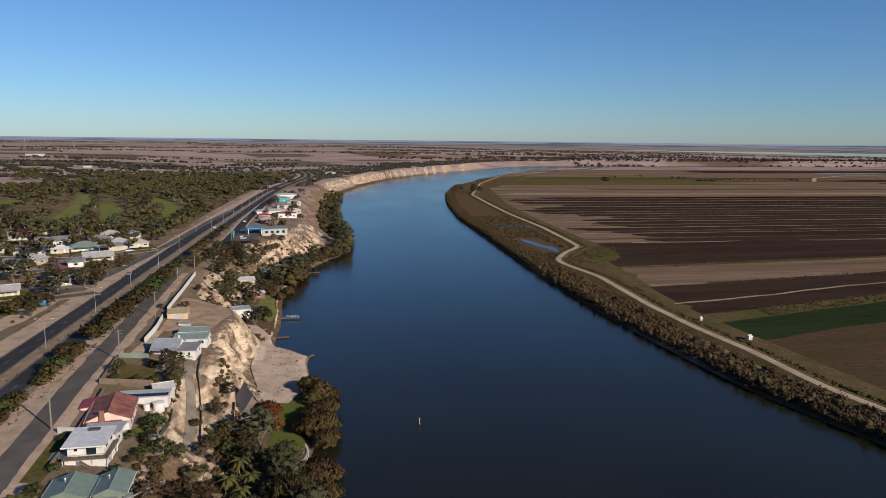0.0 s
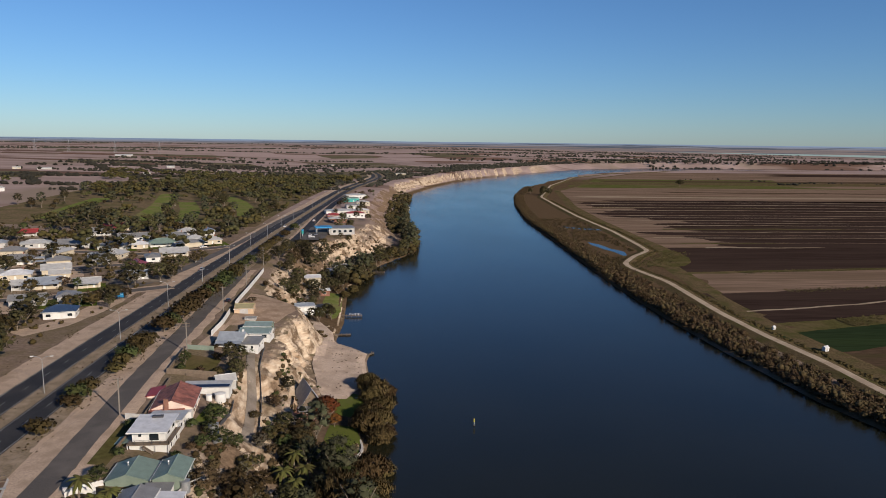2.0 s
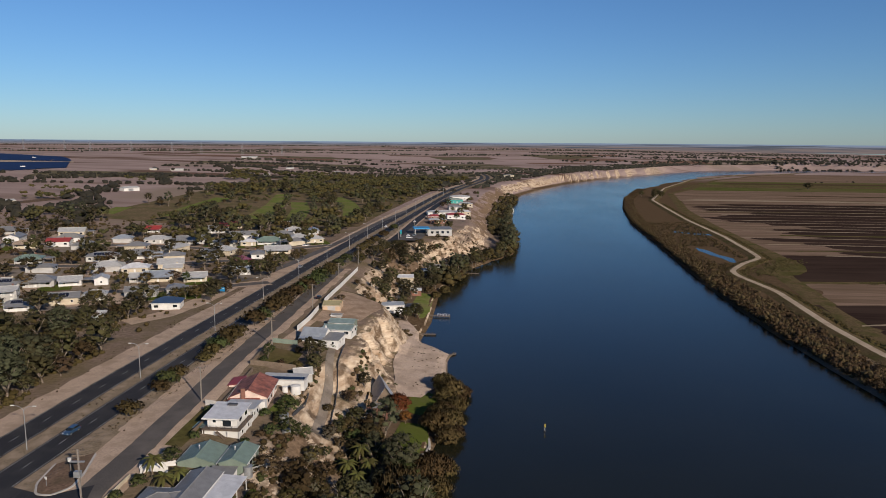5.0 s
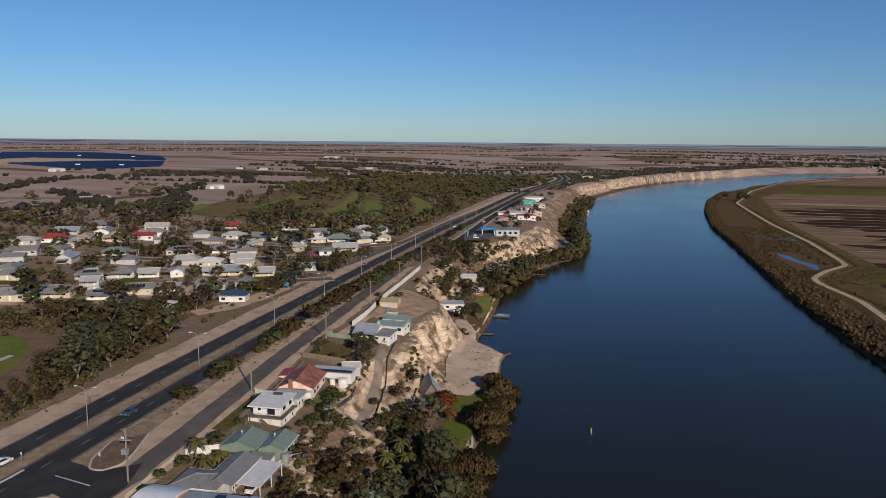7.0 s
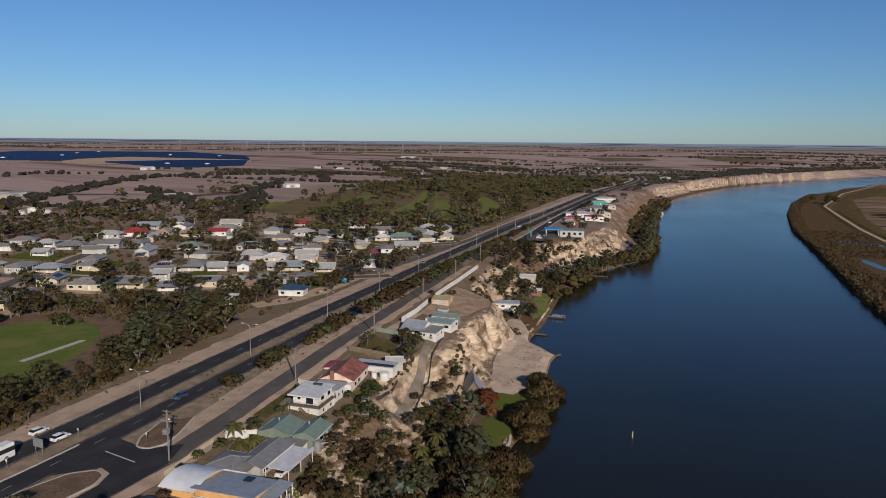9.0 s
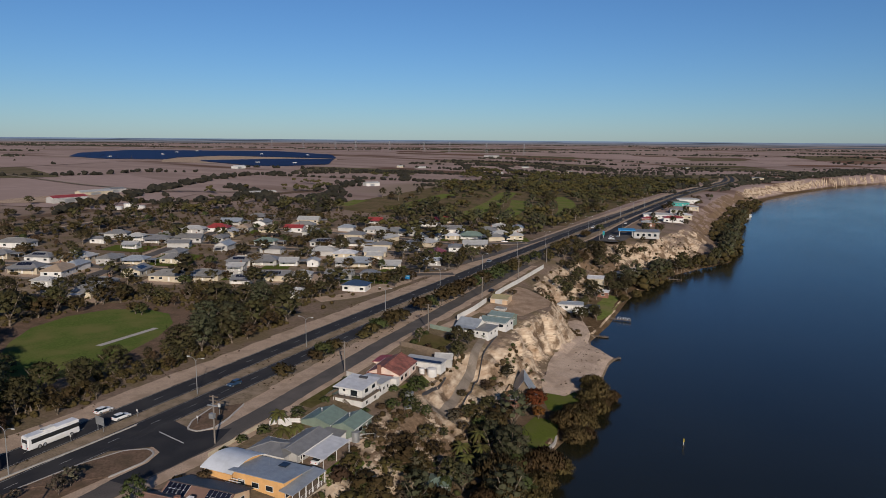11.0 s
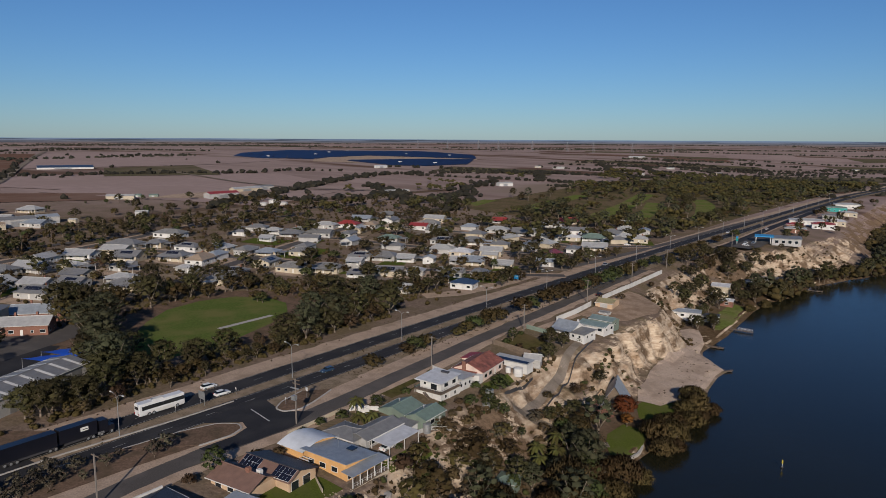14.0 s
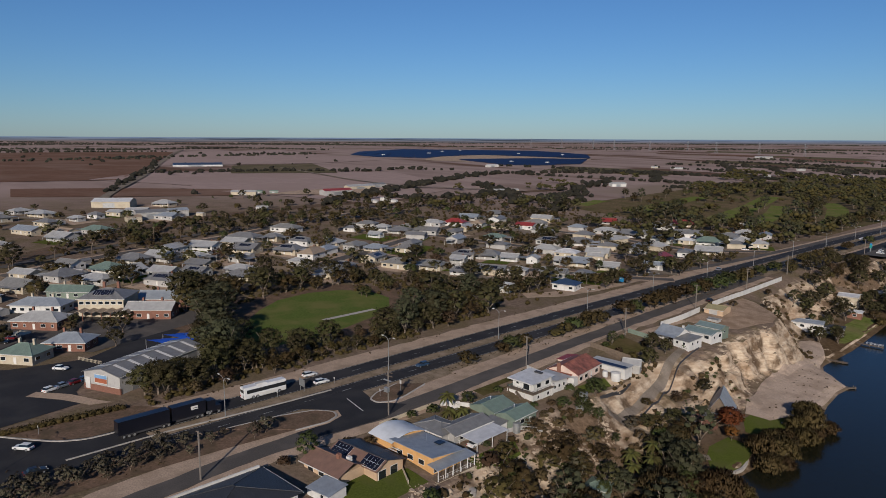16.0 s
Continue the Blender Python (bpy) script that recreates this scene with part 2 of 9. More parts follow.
    t.links.new(c, hs.inputs["Color"])
    t.links.new(hs.outputs["Color"], b.inputs["Base Color"])
    relief(t, b, grain(t, 0.9, 7, "Position"), 0.7, 0.3)
    return m


def water_material():
    m, t, b = shader("river_water", 0.07, 0, 0.33)
    b.inputs["IOR"].default_value = 1.33
    c = ramp_between(t, (0.0085, 0.0090, 0.0050), (0.0115, 0.0118, 0.0068), steps(t, grain(t, 40, 3, "Position"), 0.3, 0.7))
    t.links.new(c, b.inputs["Base Color"])
    add = t.nodes.new("ShaderNodeMath")
    add.operation = "MULTIPLY_ADD"
    add.inputs[1].default_value = 0.35
    t.links.new(grain(t, 0.5, 3, "Position", (1, 0.6, 1)), add.inputs[0])
    t.links.new(grain(t, 1.5, 3, "Position", (1, 0.5, 1)), add.inputs[2])
    relief(t, b, add.outputs[0], 0.26, 0.24)
    r = t.nodes.new("ShaderNodeMapRange")
    r.inputs["To Min"].default_value, r.inputs["To Max"].default_value = 0.09, 0.22
    t.links.new(grain(t, 70, 4, "Position", (1, 0.35, 1)), r.inputs["Value"])
    t.links.new(r.outputs["Result"], b.inputs["Roughness"])
    return m


EARTH, WATER = earth_material(), water_material()
ASPHALT = surface("asphalt", (0.027, 0.027, 0.030), 0.85, vary=0.2, big=7, fine=0.25, other=(0.042, 0.041, 0.042), where="Position", depth=0.008, spec=0.15)
OLD_ASPHALT = surface("old_asphalt", (0.090, 0.081, 0.074), 0.9, vary=0.18, big=6, fine=0.3, other=(0.124, 0.110, 0.098), where="Position", depth=0.01, spec=0.15)
GRAVEL = surface("sandy_gravel", (0.42, 0.32, 0.24), 0.95, vary=0.22, big=5, fine=0.35, other=(0.31, 0.235, 0.172), where="Position", depth=0.03, spec=0.0)
VERGE = surface("dry_verge", (0.215, 0.168, 0.115), 0.95, vary=0.3, big=3, fine=0.4, other=(0.31, 0.24, 0.175), where="Position", depth=0.05, spec=0.0)
TRACK = surface("pale_track", (0.42, 0.34, 0.25), 0.95, vary=0.15, big=6, fine=0.5, other=(0.32, 0.25, 0.18), where="Position", spec=0.0)
TRACK_GREY = surface("grey_drive", (0.23, 0.195, 0.16), 0.95, vary=0.15, big=4, fine=0.4, other=(0.17, 0.14, 0.11), where="Position", spec=0.0)
FAIRWAY = surface("fairway_grass", (0.130, 0.155, 0.042), 0.9, vary=0.25, big=18, fine=2.0, other=(0.185, 0.160, 0.075), where="Position", depth=0.04, spec=0.0)
ROUGH = surface("rough_grass", (0.118, 0.086, 0.046), 0.95, vary=0.35, big=11, fine=0.9, other=(0.072, 0.070, 0.024), where="Position", depth=0.1, spec=0.0)
DARK_STUBBLE = surface("dark_stubble", (0.082, 0.054, 0.034), 0.95, vary=0.3, big=12, fine=1.2, other=(0.062, 0.052, 0.024), where="Position", depth=0.1, spec=0.0, stretch=(0.2, 1, 1))
RED_EARTH = surface("red_earth", (0.165, 0.112, 0.080), 0.95, vary=0.3, big=5, fine=0.6, other=(0.105, 0.080, 0.054), where="Position", depth=0.05, spec=0.0)
RED_FIELD = surface("red_field", (0.165, 0.098, 0.072), 0.95, vary=0.12, big=70, fine=9, other=(0.205, 0.138, 0.108), where="Position", depth=0.1, spec=0.0)
PADDOCK = surface("dry_paddock", (0.345, 0.262, 0.238), 0.95, vary=0.08, big=90, fine=10, other=(0.32, 0.242, 0.215), where="Position", depth=0.1, spec=0.0)
DULL_GREEN = surface("weedy_paddock", (0.115, 0.102, 0.062), 0.95, vary=0.15, big=60, fine=8, other=(0.16, 0.128, 0.09), where="Position", depth=0.1, spec=0.0)
LAWN = surface("green_lawn", (0.085, 0.105, 0.022), 0.9, vary=0.22, big=5, fine=0.4, other=(0.095, 0.105, 0.032), where="Position", depth=0.04, spec=0.0)
OVAL_GRASS = surface("oval_grass", (0.098, 0.132, 0.034), 0.9, vary=0.2, big=12, fine=0.8, other=(0.150, 0.150, 0.052), where="Position", depth=0.03, spec=0.0)
TERRACE = surface("worn_terrace", (0.36, 0.265, 0.19), 0.95, vary=0.22, big=5, fine=0.5, other=(0.25, 0.175, 0.12), where="Position", depth=0.05, spec=0.0)
GOLF_ROUGH = surface("golf_rough", (0.150, 0.112, 0.068), 0.95, vary=0.3, big=22, fine=2.2, other=(0.095, 0.088, 0.040), where="Position", depth=0.1, spec=0.0)
BEACH = surface("beach_sand", (0.45, 0.355, 0.28), 0.95, vary=0.2, big=6, fine=0.5, other=(0.33, 0.255, 0.195), where="Position", depth=0.04, spec=0.0)
PLOUGHED = surface("ploughed_soil", (0.040, 0.026, 0.021), 0.95, vary=0.3, big=30, fine=2.0, other=(0.056, 0.038, 0.029), where="Position", depth=0.1, spec=0.0, stretch=(0.07, 1, 1))
STUBBLE = surface("stubble", (0.200, 0.138, 0.098), 0.95, vary=0.25, big=16, fine=1.8, other=(0.112, 0.078, 0.048), where="Position", depth=0.1, spec=0.0, stretch=(0.07, 1, 1))
STRAW = surface("pale_straw", (0.30, 0.235, 0.165), 0.95, vary=0.2, big=12, fine=1.5, other=(0.18, 0.13, 0.085), where="Position", spec=0.0, stretch=(0.07, 1, 1))
FLATS = surface("flat_pasture", (0.088, 0.094, 0.028), 0.95, vary=0.3, big=22, fine=2.5, other=(0.135, 0.105, 0.055), where="Position", depth=0.1, spec=0.0, stretch=(0.12, 1, 1))
PASTURE = surface("pasture", (0.082, 0.074, 0.027), 0.95, vary=0.25, big=18, fine=1.5, other=(0.130, 0.095, 0.050), where="Position", depth=0.1, spec=0.0)
CROP = surface("green_crop", (0.022, 0.034, 0.016), 0.95, vary=0.35, big=30, fine=1.2, other=(0.035, 0.052, 0.02), where="Position", depth=0.1, spec=0.0, stretch=(0.07, 1, 1))
WHITE_LINE = surface("white_paint_line", (0.45, 0.45, 0.43), 0.7, vary=0.1, big=3, fine=0.5, where="Position", bump=0)
CONCRETE = surface("concrete", (0.42, 0.39, 0.35), 0.85, vary=0.1, big=2.5, fine=0.4, depth=0.01)
WHITE = surface("white_wall", (0.64, 0.63, 0.60), 0.75, vary=0.05, big=2.5, fine=0.4, bump=0.1)
CREAM = surface("cream_wall", (0.50, 0.435, 0.325), 0.8, vary=0.07, big=2.5, fine=0.4, bump=0.1)
GREY_WALL = surface("grey_wall", (0.42, 0.41, 0.39), 0.8, vary=0.07, big=2.5, fine=0.4, bump=0.1)
PINK = surface("salmon_wall", (0.70, 0.55, 0.46), 0.8, vary=0.07, big=2.5, fine=0.4, bump=0.1)
ORANGE = surface("ochre_wall", (0.66, 0.38, 0.15), 0.8, vary=0.06, big=2.5, fine=0.4, bump=0.1)
BRICK = surface("red_brick", (0.22, 0.105, 0.072), 0.85, vary=0.2, big=2, fine=0.15, depth=0.01)
GREEN_WALL = surface("green_sheet_wall", (0.18, 0.225, 0.18), 0.6, vary=0.06, big=2.5, fine=0.4, bump=0.1)
TAN_WALL = surface("tan_sheet_wall", (0.36, 0.31, 0.19), 0.6, vary=0.06, big=2.5, fine=0.4, bump=0.1)
VAULT = surface("white_vault_sheet", (0.66, 0.69, 0.72), 0.4, vary=0.03, big=3, fine=0.5, bump=0, spec=0.5)
GLASS = shader("window_glass", 0.06, 0, 0.8)[0]
GLASS.node_tree.nodes["Principled BSDF"].inputs["Base Color"].default_value = (0.012, 0.016, 0.02, 1)
SOLAR = surface("solar_cells", (0.014, 0.016, 0.028), 0.12, vary=0.2, big=1.0, fine=0.2, bump=0, spec=0.6)
TRIM = surface("trim_paint", (0.68, 0.67, 0.63), 0.6, vary=0.05, bump=0)
DARK_TRIM = surface("dark_trim", (0.05, 0.05, 0.055), 0.6, vary=0.1, bump=0)
STEEL = surface("galvanised_steel", (0.42, 0.43, 0.43), 0.45, 0.6, vary=0.1, big=1, fine=0.3, bump=0)
WOOD = surface("weathered_wood", (0.16, 0.12, 0.085), 0.85, vary=0.25, big=1.2, fine=0.15, depth=0.01)
BARK = surface("bark", (0.15, 0.115, 0.085), 0.9, vary=0.3, big=1.0, fine=0.15, other=(0.28, 0.24, 0.19), depth=0.03)
ROOFS = {
    "g": sheet_metal("grey_roof", (0.225, 0.222, 0.215), 0.5, 0.25),
    "l": sheet_metal("pale_roof", (0.44, 0.435, 0.415), 0.45, 0.2),
    "b": sheet_metal("blue_grey_roof", (0.32, 0.35, 0.38), 0.45, 0.25),
    "c": sheet_metal("dull_zinc_roof", (0.27, 0.262, 0.24), 0.55, 0.3),
    "t": sheet_metal("tan_roof", (0.30, 0.23, 0.16), 0.6, 0.0),
    "r": sheet_metal("red_roof", (0.26, 0.035, 0.03), 0.5, 0.0),
    "e": sheet_metal("green_roof", (0.165, 0.222, 0.182), 0.5, 0.1),
    "n": sheet_metal("navy_roof", (0.03, 0.055, 0.11), 0.5, 0.05),
    "d": sheet_metal("charcoal_roof", (0.035, 0.037, 0.042), 0.5, 0.1),
    "u": sheet_metal("rusty_roof", (0.225, 0.080, 0.056), 0.75, 0.0, wear=0.55),
    "w": sheet_metal("white_roof", (0.58, 0.58, 0.58), 0.45, 0.1),
    "o": sheet_metal("brown_tile_roof", (0.17, 0.10, 0.075), 0.75, 0.0, 0.33),
    "p": sheet_metal("teal_roof", (0.21, 0.275, 0.26), 0.45, 0.2),
}
LEAF_GUM = foliage("gum_leaves", (0.040, 0.037, 0.015), (0.072, 0.064, 0.026))
LEAF_OLIVE = foliage("olive_leaves", (0.046, 0.036, 0.012), (0.084, 0.063, 0.023))
LEAF_GREY = foliage("grey_green_leaves", (0.044, 0.048, 0.025), (0.082, 0.084, 0.045))
LEAF_BROWN = foliage("rusty_leaves", (0.056, 0.039, 0.019), (0.104, 0.072, 0.036))
LEAF_WILLOW = foliage("willow_leaves", (0.070, 0.052, 0.020), (0.130, 0.092, 0.036))
LEAF_RUST = foliage("rust_willow_leaves", (0.066, 0.048, 0.019), (0.125, 0.088, 0.037))
LEAF_GRASS = foliage("tall_grass_blades", (0.075, 0.062, 0.022), (0.125, 0.100, 0.040))
LEAF_REED = foliage("reed_leaves", (0.046, 0.029, 0.015), (0.092, 0.058, 0.030))
LEAF_ORANGE = foliage("orange_leaves", (0.11, 0.042, 0.011), (0.19, 0.080, 0.020))
LEAF_GREEN = foliage("green_leaves", (0.036, 0.047, 0.014), (0.070, 0.080, 0.027))
LEAF_FAR = foliage("distant_leaves", (0.027, 0.027, 0.019), (0.050, 0.047, 0.034))
LEAF_SCRUB = foliage("grey_scrub_leaves", (0.062, 0.055, 0.036), (0.110, 0.096, 0.064))
LEAF_PALM = foliage("palm_leaves", (0.060, 0.064, 0.016), (0.125, 0.118, 0.036))


# ---- building helpers ----
def block(bm, x0, y0, z0, x1, y1, z1):
    v = [bm.verts.new(p) for p in ((x0, y0, z0), (x1, y0, z0), (x1, y1, z0), (x0, y1, z0), (x0, y0, z1), (x1, y0, z1), (x1, y1, z1), (x0, y1, z1))]
    for q in ((3, 2, 1, 0), (4, 5, 6, 7), (0, 1, 5, 4), (1, 2, 6, 5), (2, 3, 7, 6), (3, 0, 4, 7)):
        bm.faces.new([v[i] for i in q])


def solid(bm, top, thick):
    """A closed slab under a face, given by its corners in turn (seen from above, anticlockwise)."""
    a = [bm.verts.new(p) for p in top]
    b = [bm.verts.new((p[0], p[1], p[2] - thick)) for p in top]
    bm.faces.new(a)
    bm.faces.new(b[::-1])
    for i in range(len(a)):
        j = (i + 1) % len(a)
        bm.faces.new((b[i], b[j], a[j], a[i]))


def rod(bm, a, b, r0, r1, n=6):
    a, b = Vector(a), Vector(b)
    q = (b - a).to_track_quat("Z", "Y")
    rings = []
    for at, r in ((a, r0), (b, r1)):
        rings.append([bm.verts.new(at + q @ Vector((r * math.cos(k * math.tau / n), r * math.sin(k * math.tau / n), 0))) for k in range(n)])
    for k in range(n):
        bm.faces.new((rings[0][k], rings[0][(k + 1) % n], rings[1][(k + 1) % n], rings[1][k]))
    bm.faces.new(rings[0][::-1])
    bm.faces.new(rings[1])


def mesh_of(name, bm, material, smooth=False):
    me = bpy.data.meshes.new(name)
    bm.to_mesh(me)
    bm.free()
    me.materials.append(material)
    if smooth:
        me.shade_smooth()
    return me


def part(name, bm, material, parent, label="", smooth=False):
    ob = new(name, mesh_of(name, bm, material, smooth))
    ob.parent = parent
    if label:
        ob["label"] = label
    return ob


def share(name, me, parent, at=(0, 0, 0), turn=0.0, size=(1, 1, 1)):
    """Another object on a mesh that is already there."""
    ob = new(name, me)
    ob.parent = parent
    ob.matrix_basis = pose(*at, 0, 0, turn) @ Matrix.Diagonal((*size, 1))
    return ob


def thing(name, at, turn, label, category, group=""):
    ob = new(name)
    ob.matrix_basis = pose(*at, 0, 0, turn)
    ob.empty_display_size = 0.5
    return tagged(ob, label, category, group)


def ground(x, y):
    return float(land(x, y))


def from_arrays(name, verts, faces, material, smooth=False, normals=None):
    me = bpy.data.meshes.new(name)
    me.from_pydata(verts, [], faces)
    me.materials.append(material)
    if normals is not None:
        me.shade_smooth()
        me.normals_split_custom_set_from_vertices(normals.tolist())
    if smooth:
        me.shade_smooth()
    return me


# ---- ground, water ----
def grow(start, stop, first, rate):
    out, step = [], first
    while start < stop:
        start += step
        step *= rate
        out.append(start)
    return out


def ground_sheet():
    xs = [-v for v in grow(130, 4700, 4, 1.12)][::-1] + list(np.arange(-130, -48, 1.6)) + list(np.arange(-48, -12, 0.8)) + list(np.arange(-12, 10, 1.6)) + list(np.arange(10, 140, 10)) + list(np.arange(140, 260, 4)) + grow(256, 4700, 8, 1.12)
    ys = [-v for v in grow(-40, 4700, 6, 1.2)][::-1] + list(np.arange(44, 224, 1.8)) + list(np.arange(224, 304, 0.9)) + list(np.arange(304, 440, 1.8)) + list(np.arange(440, 1000, 7)) + grow(1000, 4700, 9, 1.05)
    gx, gy = np.meshgrid(np.array(xs), np.array(ys))
    # the outer rim is drawn in to a circle
    far = np.hypot(gx, gy)
    pull = np.where(far > 4700, 4700 / np.maximum(far, 1), 1)
    gx, gy = gx * pull, gy * pull
    gz = land(gx, gy)
    verts = np.stack([gx.ravel(), gy.ravel(), gz.ravel()], 1).tolist()
    n = len(xs)
    i, j = np.meshgrid(np.arange(n - 1), np.arange(len(ys) - 1))
    k = (j * n + i).ravel()
    faces = np.stack([k, k + 1, k + n + 1, k + n], 1).tolist()
    return from_arrays("ground", verts, faces, EARTH)


tagged(new("ground", ground_sheet()), "dry brown plateau, pale bluff and flat flood plain", "ground", kind="structure")

bm = bmesh.new()
bmesh.ops.create_grid(bm, x_segments=24, y_segments=24, size=4600)
tagged(new("water", mesh_of("water", bm, WATER)), "broad dark blue river with a faint ripple", "river", kind="structure")


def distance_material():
    """The last kilometres before the horizon, self-lit: pinkish paddocks and dark woods in thin layers, blue haze
    painted in at the top.
    """
    m = bpy.data.materials.new("painted_haze_glow")
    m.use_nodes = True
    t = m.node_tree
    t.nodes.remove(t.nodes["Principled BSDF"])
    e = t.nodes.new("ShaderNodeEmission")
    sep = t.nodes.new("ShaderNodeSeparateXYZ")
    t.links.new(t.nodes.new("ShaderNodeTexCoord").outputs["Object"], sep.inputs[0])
    # haze put into the colour: bluer with height, shown by emission
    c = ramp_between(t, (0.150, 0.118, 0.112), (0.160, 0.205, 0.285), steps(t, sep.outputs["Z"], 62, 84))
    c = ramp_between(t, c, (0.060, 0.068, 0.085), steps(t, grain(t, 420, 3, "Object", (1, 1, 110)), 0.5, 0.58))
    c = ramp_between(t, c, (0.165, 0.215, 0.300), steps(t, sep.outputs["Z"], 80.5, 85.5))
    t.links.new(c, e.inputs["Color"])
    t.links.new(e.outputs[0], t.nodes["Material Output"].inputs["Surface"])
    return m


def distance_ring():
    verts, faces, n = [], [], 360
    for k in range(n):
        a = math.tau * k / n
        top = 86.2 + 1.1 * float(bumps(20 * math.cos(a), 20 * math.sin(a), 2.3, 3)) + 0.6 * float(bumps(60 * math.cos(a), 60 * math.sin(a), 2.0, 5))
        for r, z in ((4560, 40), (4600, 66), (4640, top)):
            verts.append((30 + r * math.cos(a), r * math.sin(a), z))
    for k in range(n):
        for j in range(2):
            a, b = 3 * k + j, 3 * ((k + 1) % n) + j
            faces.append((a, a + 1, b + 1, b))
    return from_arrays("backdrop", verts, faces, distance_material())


tagged(new("backdrop", distance_ring()), "self-lit backdrop of low hills and woods with painted blue haze", "horizon", kind="structure")


def along(points, step=6.0):
    """Points of a bent line at even steps, with the sideways direction (to its right) at each."""
    p = np.array(points, float)
    run = np.r_[0, np.cumsum(np.hypot(*np.diff(p, axis=0).T))]
    s = np.linspace(0, run[-1], max(2, int(run[-1] / step) + 1))
    # rounded by a short running mean
    fine = np.linspace(0, run[-1], 8 * len(s))
    x, y = np.interp(fine, run, p[:, 0]), np.interp(fine, run, p[:, 1])
    w = min(17, len(fine) // 2 * 2 - 1)
    pad = w // 2
    ker = np.ones(w) / w
    x = np.convolve(np.r_[2 * x[0] - x[pad:0:-1], x, 2 * x[-1] - x[-2:-pad - 2:-1]], ker, "valid")
    y = np.convolve(np.r_[2 * y[0] - y[pad:0:-1], y, 2 * y[-1] - y[-2:-pad - 2:-1]], ker, "valid")
    x, y = np.interp(s, fine, x), np.interp(s, fine, y)
    tx, ty = np.gradient(x), np.gradient(y)
    size = np.hypot(tx, ty)
    return x, y, ty / size, -tx / size, s


def ribbon(name, points, left, right, lift, material, label, category, step=6.0, profile=None, flat=None):
    """A strip of surface laid along a line; offsets to the right of it are positive."""
    x, y, nx, ny, s = along(points, step)
    ragged = 0.55 if name in ("road_shoulder", "median", "road_verge") else 0.22 if material is OLD_ASPHALT else 0.0
    cols = profile or [(left + (right - left) * k / 3, lift) for k in range(4)]
    verts, faces, w = [], [], len(cols)
    for k in range(len(x)):
        for off, up in cols:
            if ragged and off in (cols[0][0], cols[-1][0]):
                off = off + ragged * (float(bumps(x[k] + off, y[k], 5.0, 3)) + 0.6 * float(bumps(x[k], y[k] + off, 2.1, 5)))
            px, py = x[k] + nx[k] * off, y[k] + ny[k] * off
            verts.append((px, py, (flat if flat is not None else ground(px, py)) + up))
    for k in range(len(x) - 1):
        for c in range(w - 1):
            a = k * w + c
            faces.append((a, a + 1, a + w + 1, a + w))
    ob = new(name, from_arrays(name, verts, faces, material))
    return tagged(ob, label, category, kind="structure")


def patch(name, outline, lift, material, label, category, cell=None, flat=None):
    """A piece of surface with the given outline, laid on the ground."""
    bm = bmesh.new()
    f = bm.faces.new([bm.verts.new((x, y, 0)) for x, y in outline])
    if cell:
        lo = np.min(outline, 0)
        hi = np.max(outline, 0)
        for ax in (0, 1):
            for c in np.arange(lo[ax] + cell, hi[ax], cell):
                no = (1, 0, 0) if ax == 0 else (0, 1, 0)
                co = (c, 0, 0) if ax == 0 else (0, c, 0)
                bmesh.ops.bisect_plane(bm, geom=bm.verts[:] + bm.edges[:] + bm.faces[:], plane_co=co, plane_no=no)
    for v in bm.verts:
        v.co.z = (flat if flat is not None else ground(v.co.x, v.co.y)) + lift
    bmesh.ops.recalc_face_normals(bm, faces=bm.faces)
    if sum(f.normal.z for f in bm.faces) < 0:
        bmesh.ops.reverse_faces(bm, faces=bm.faces)
    return tagged(new(name, mesh_of(name, bm, material)), label, category, kind="structure")


# ---- roads ----
LAMP_Y = [-60, 0, 88, 140, 189, 241, 288, 366, 410, 517, 687, 932, 1050, 1150, 1250, 1340, 1430, 1520, 1640]
LAMP_X = [-92, -91, -88, -86.4, -85.3, -83.7, -81.7, -79, -77, -72, -62, -47, -36, -22, -8, 1, 0, -8, -16]
SPINE = list(zip(LAMP_X, LAMP_Y))
SERVICE = [(-57, 20), (-62, 56), (-64, 76), (-64, 94), (-62.6, 108), (-61.6, 120), (-61.8, 135), (-63, 166), (-64.7, 208), (-65.2, 250), (-65.8, 298), (-66, 340), (-66, 372)]
ribbon("road_shoulder", SPINE, -18.5, -10.5, 0.03, GRAVEL, "pale sandy shoulder of the highway", "road shoulder", step=2.5, flat=20)
ribbon("median", SPINE, -3.2, 1.6, 0.03, VERGE, "dry grass median strip between the carriageways", "median", flat=20)
ribbon("road_verge", SPINE, 8.8, 14.0, 0.03, VERGE, "dry verge with low bushes", "verge", flat=20)
ribbon("road", SPINE, -10.6, -3.0, 0.07, ASPHALT, "dark asphalt carriageway of the highway", "road", flat=20)
ribbon("road", SPINE, 1.4, 8.9, 0.07, ASPHALT, "dark asphalt carriageway of the highway", "road", flat=20)
ribbon("road_shoulder", SERVICE, -9.2, -2.9, 0.045, GRAVEL, "pale sandy strip beside the service road", "road shoulder", step=1.5, flat=20)
ribbon("road_shoulder", SERVICE, 2.9, 6.4, 0.045, GRAVEL, "pale sandy edge of the service road", "road shoulder", step=1.5)
ribbon("road", SERVICE, -3.0, 3.0, 0.08, OLD_ASPHALT, "worn grey asphalt service road", "road", step=1.5)
patch("road", [(-79, 104), (-79, 124), (-74, 122.5), (-69, 121), (-62.5, 126), (-59.5, 116), (-60.5, 104), (-62, 95), (-67.2, 95), (-66.4, 104), (-68, 109), (-71.5, 110.5)], 0.085, ASPHALT, "dark asphalt junction between highway and service road", "road", flat=20)
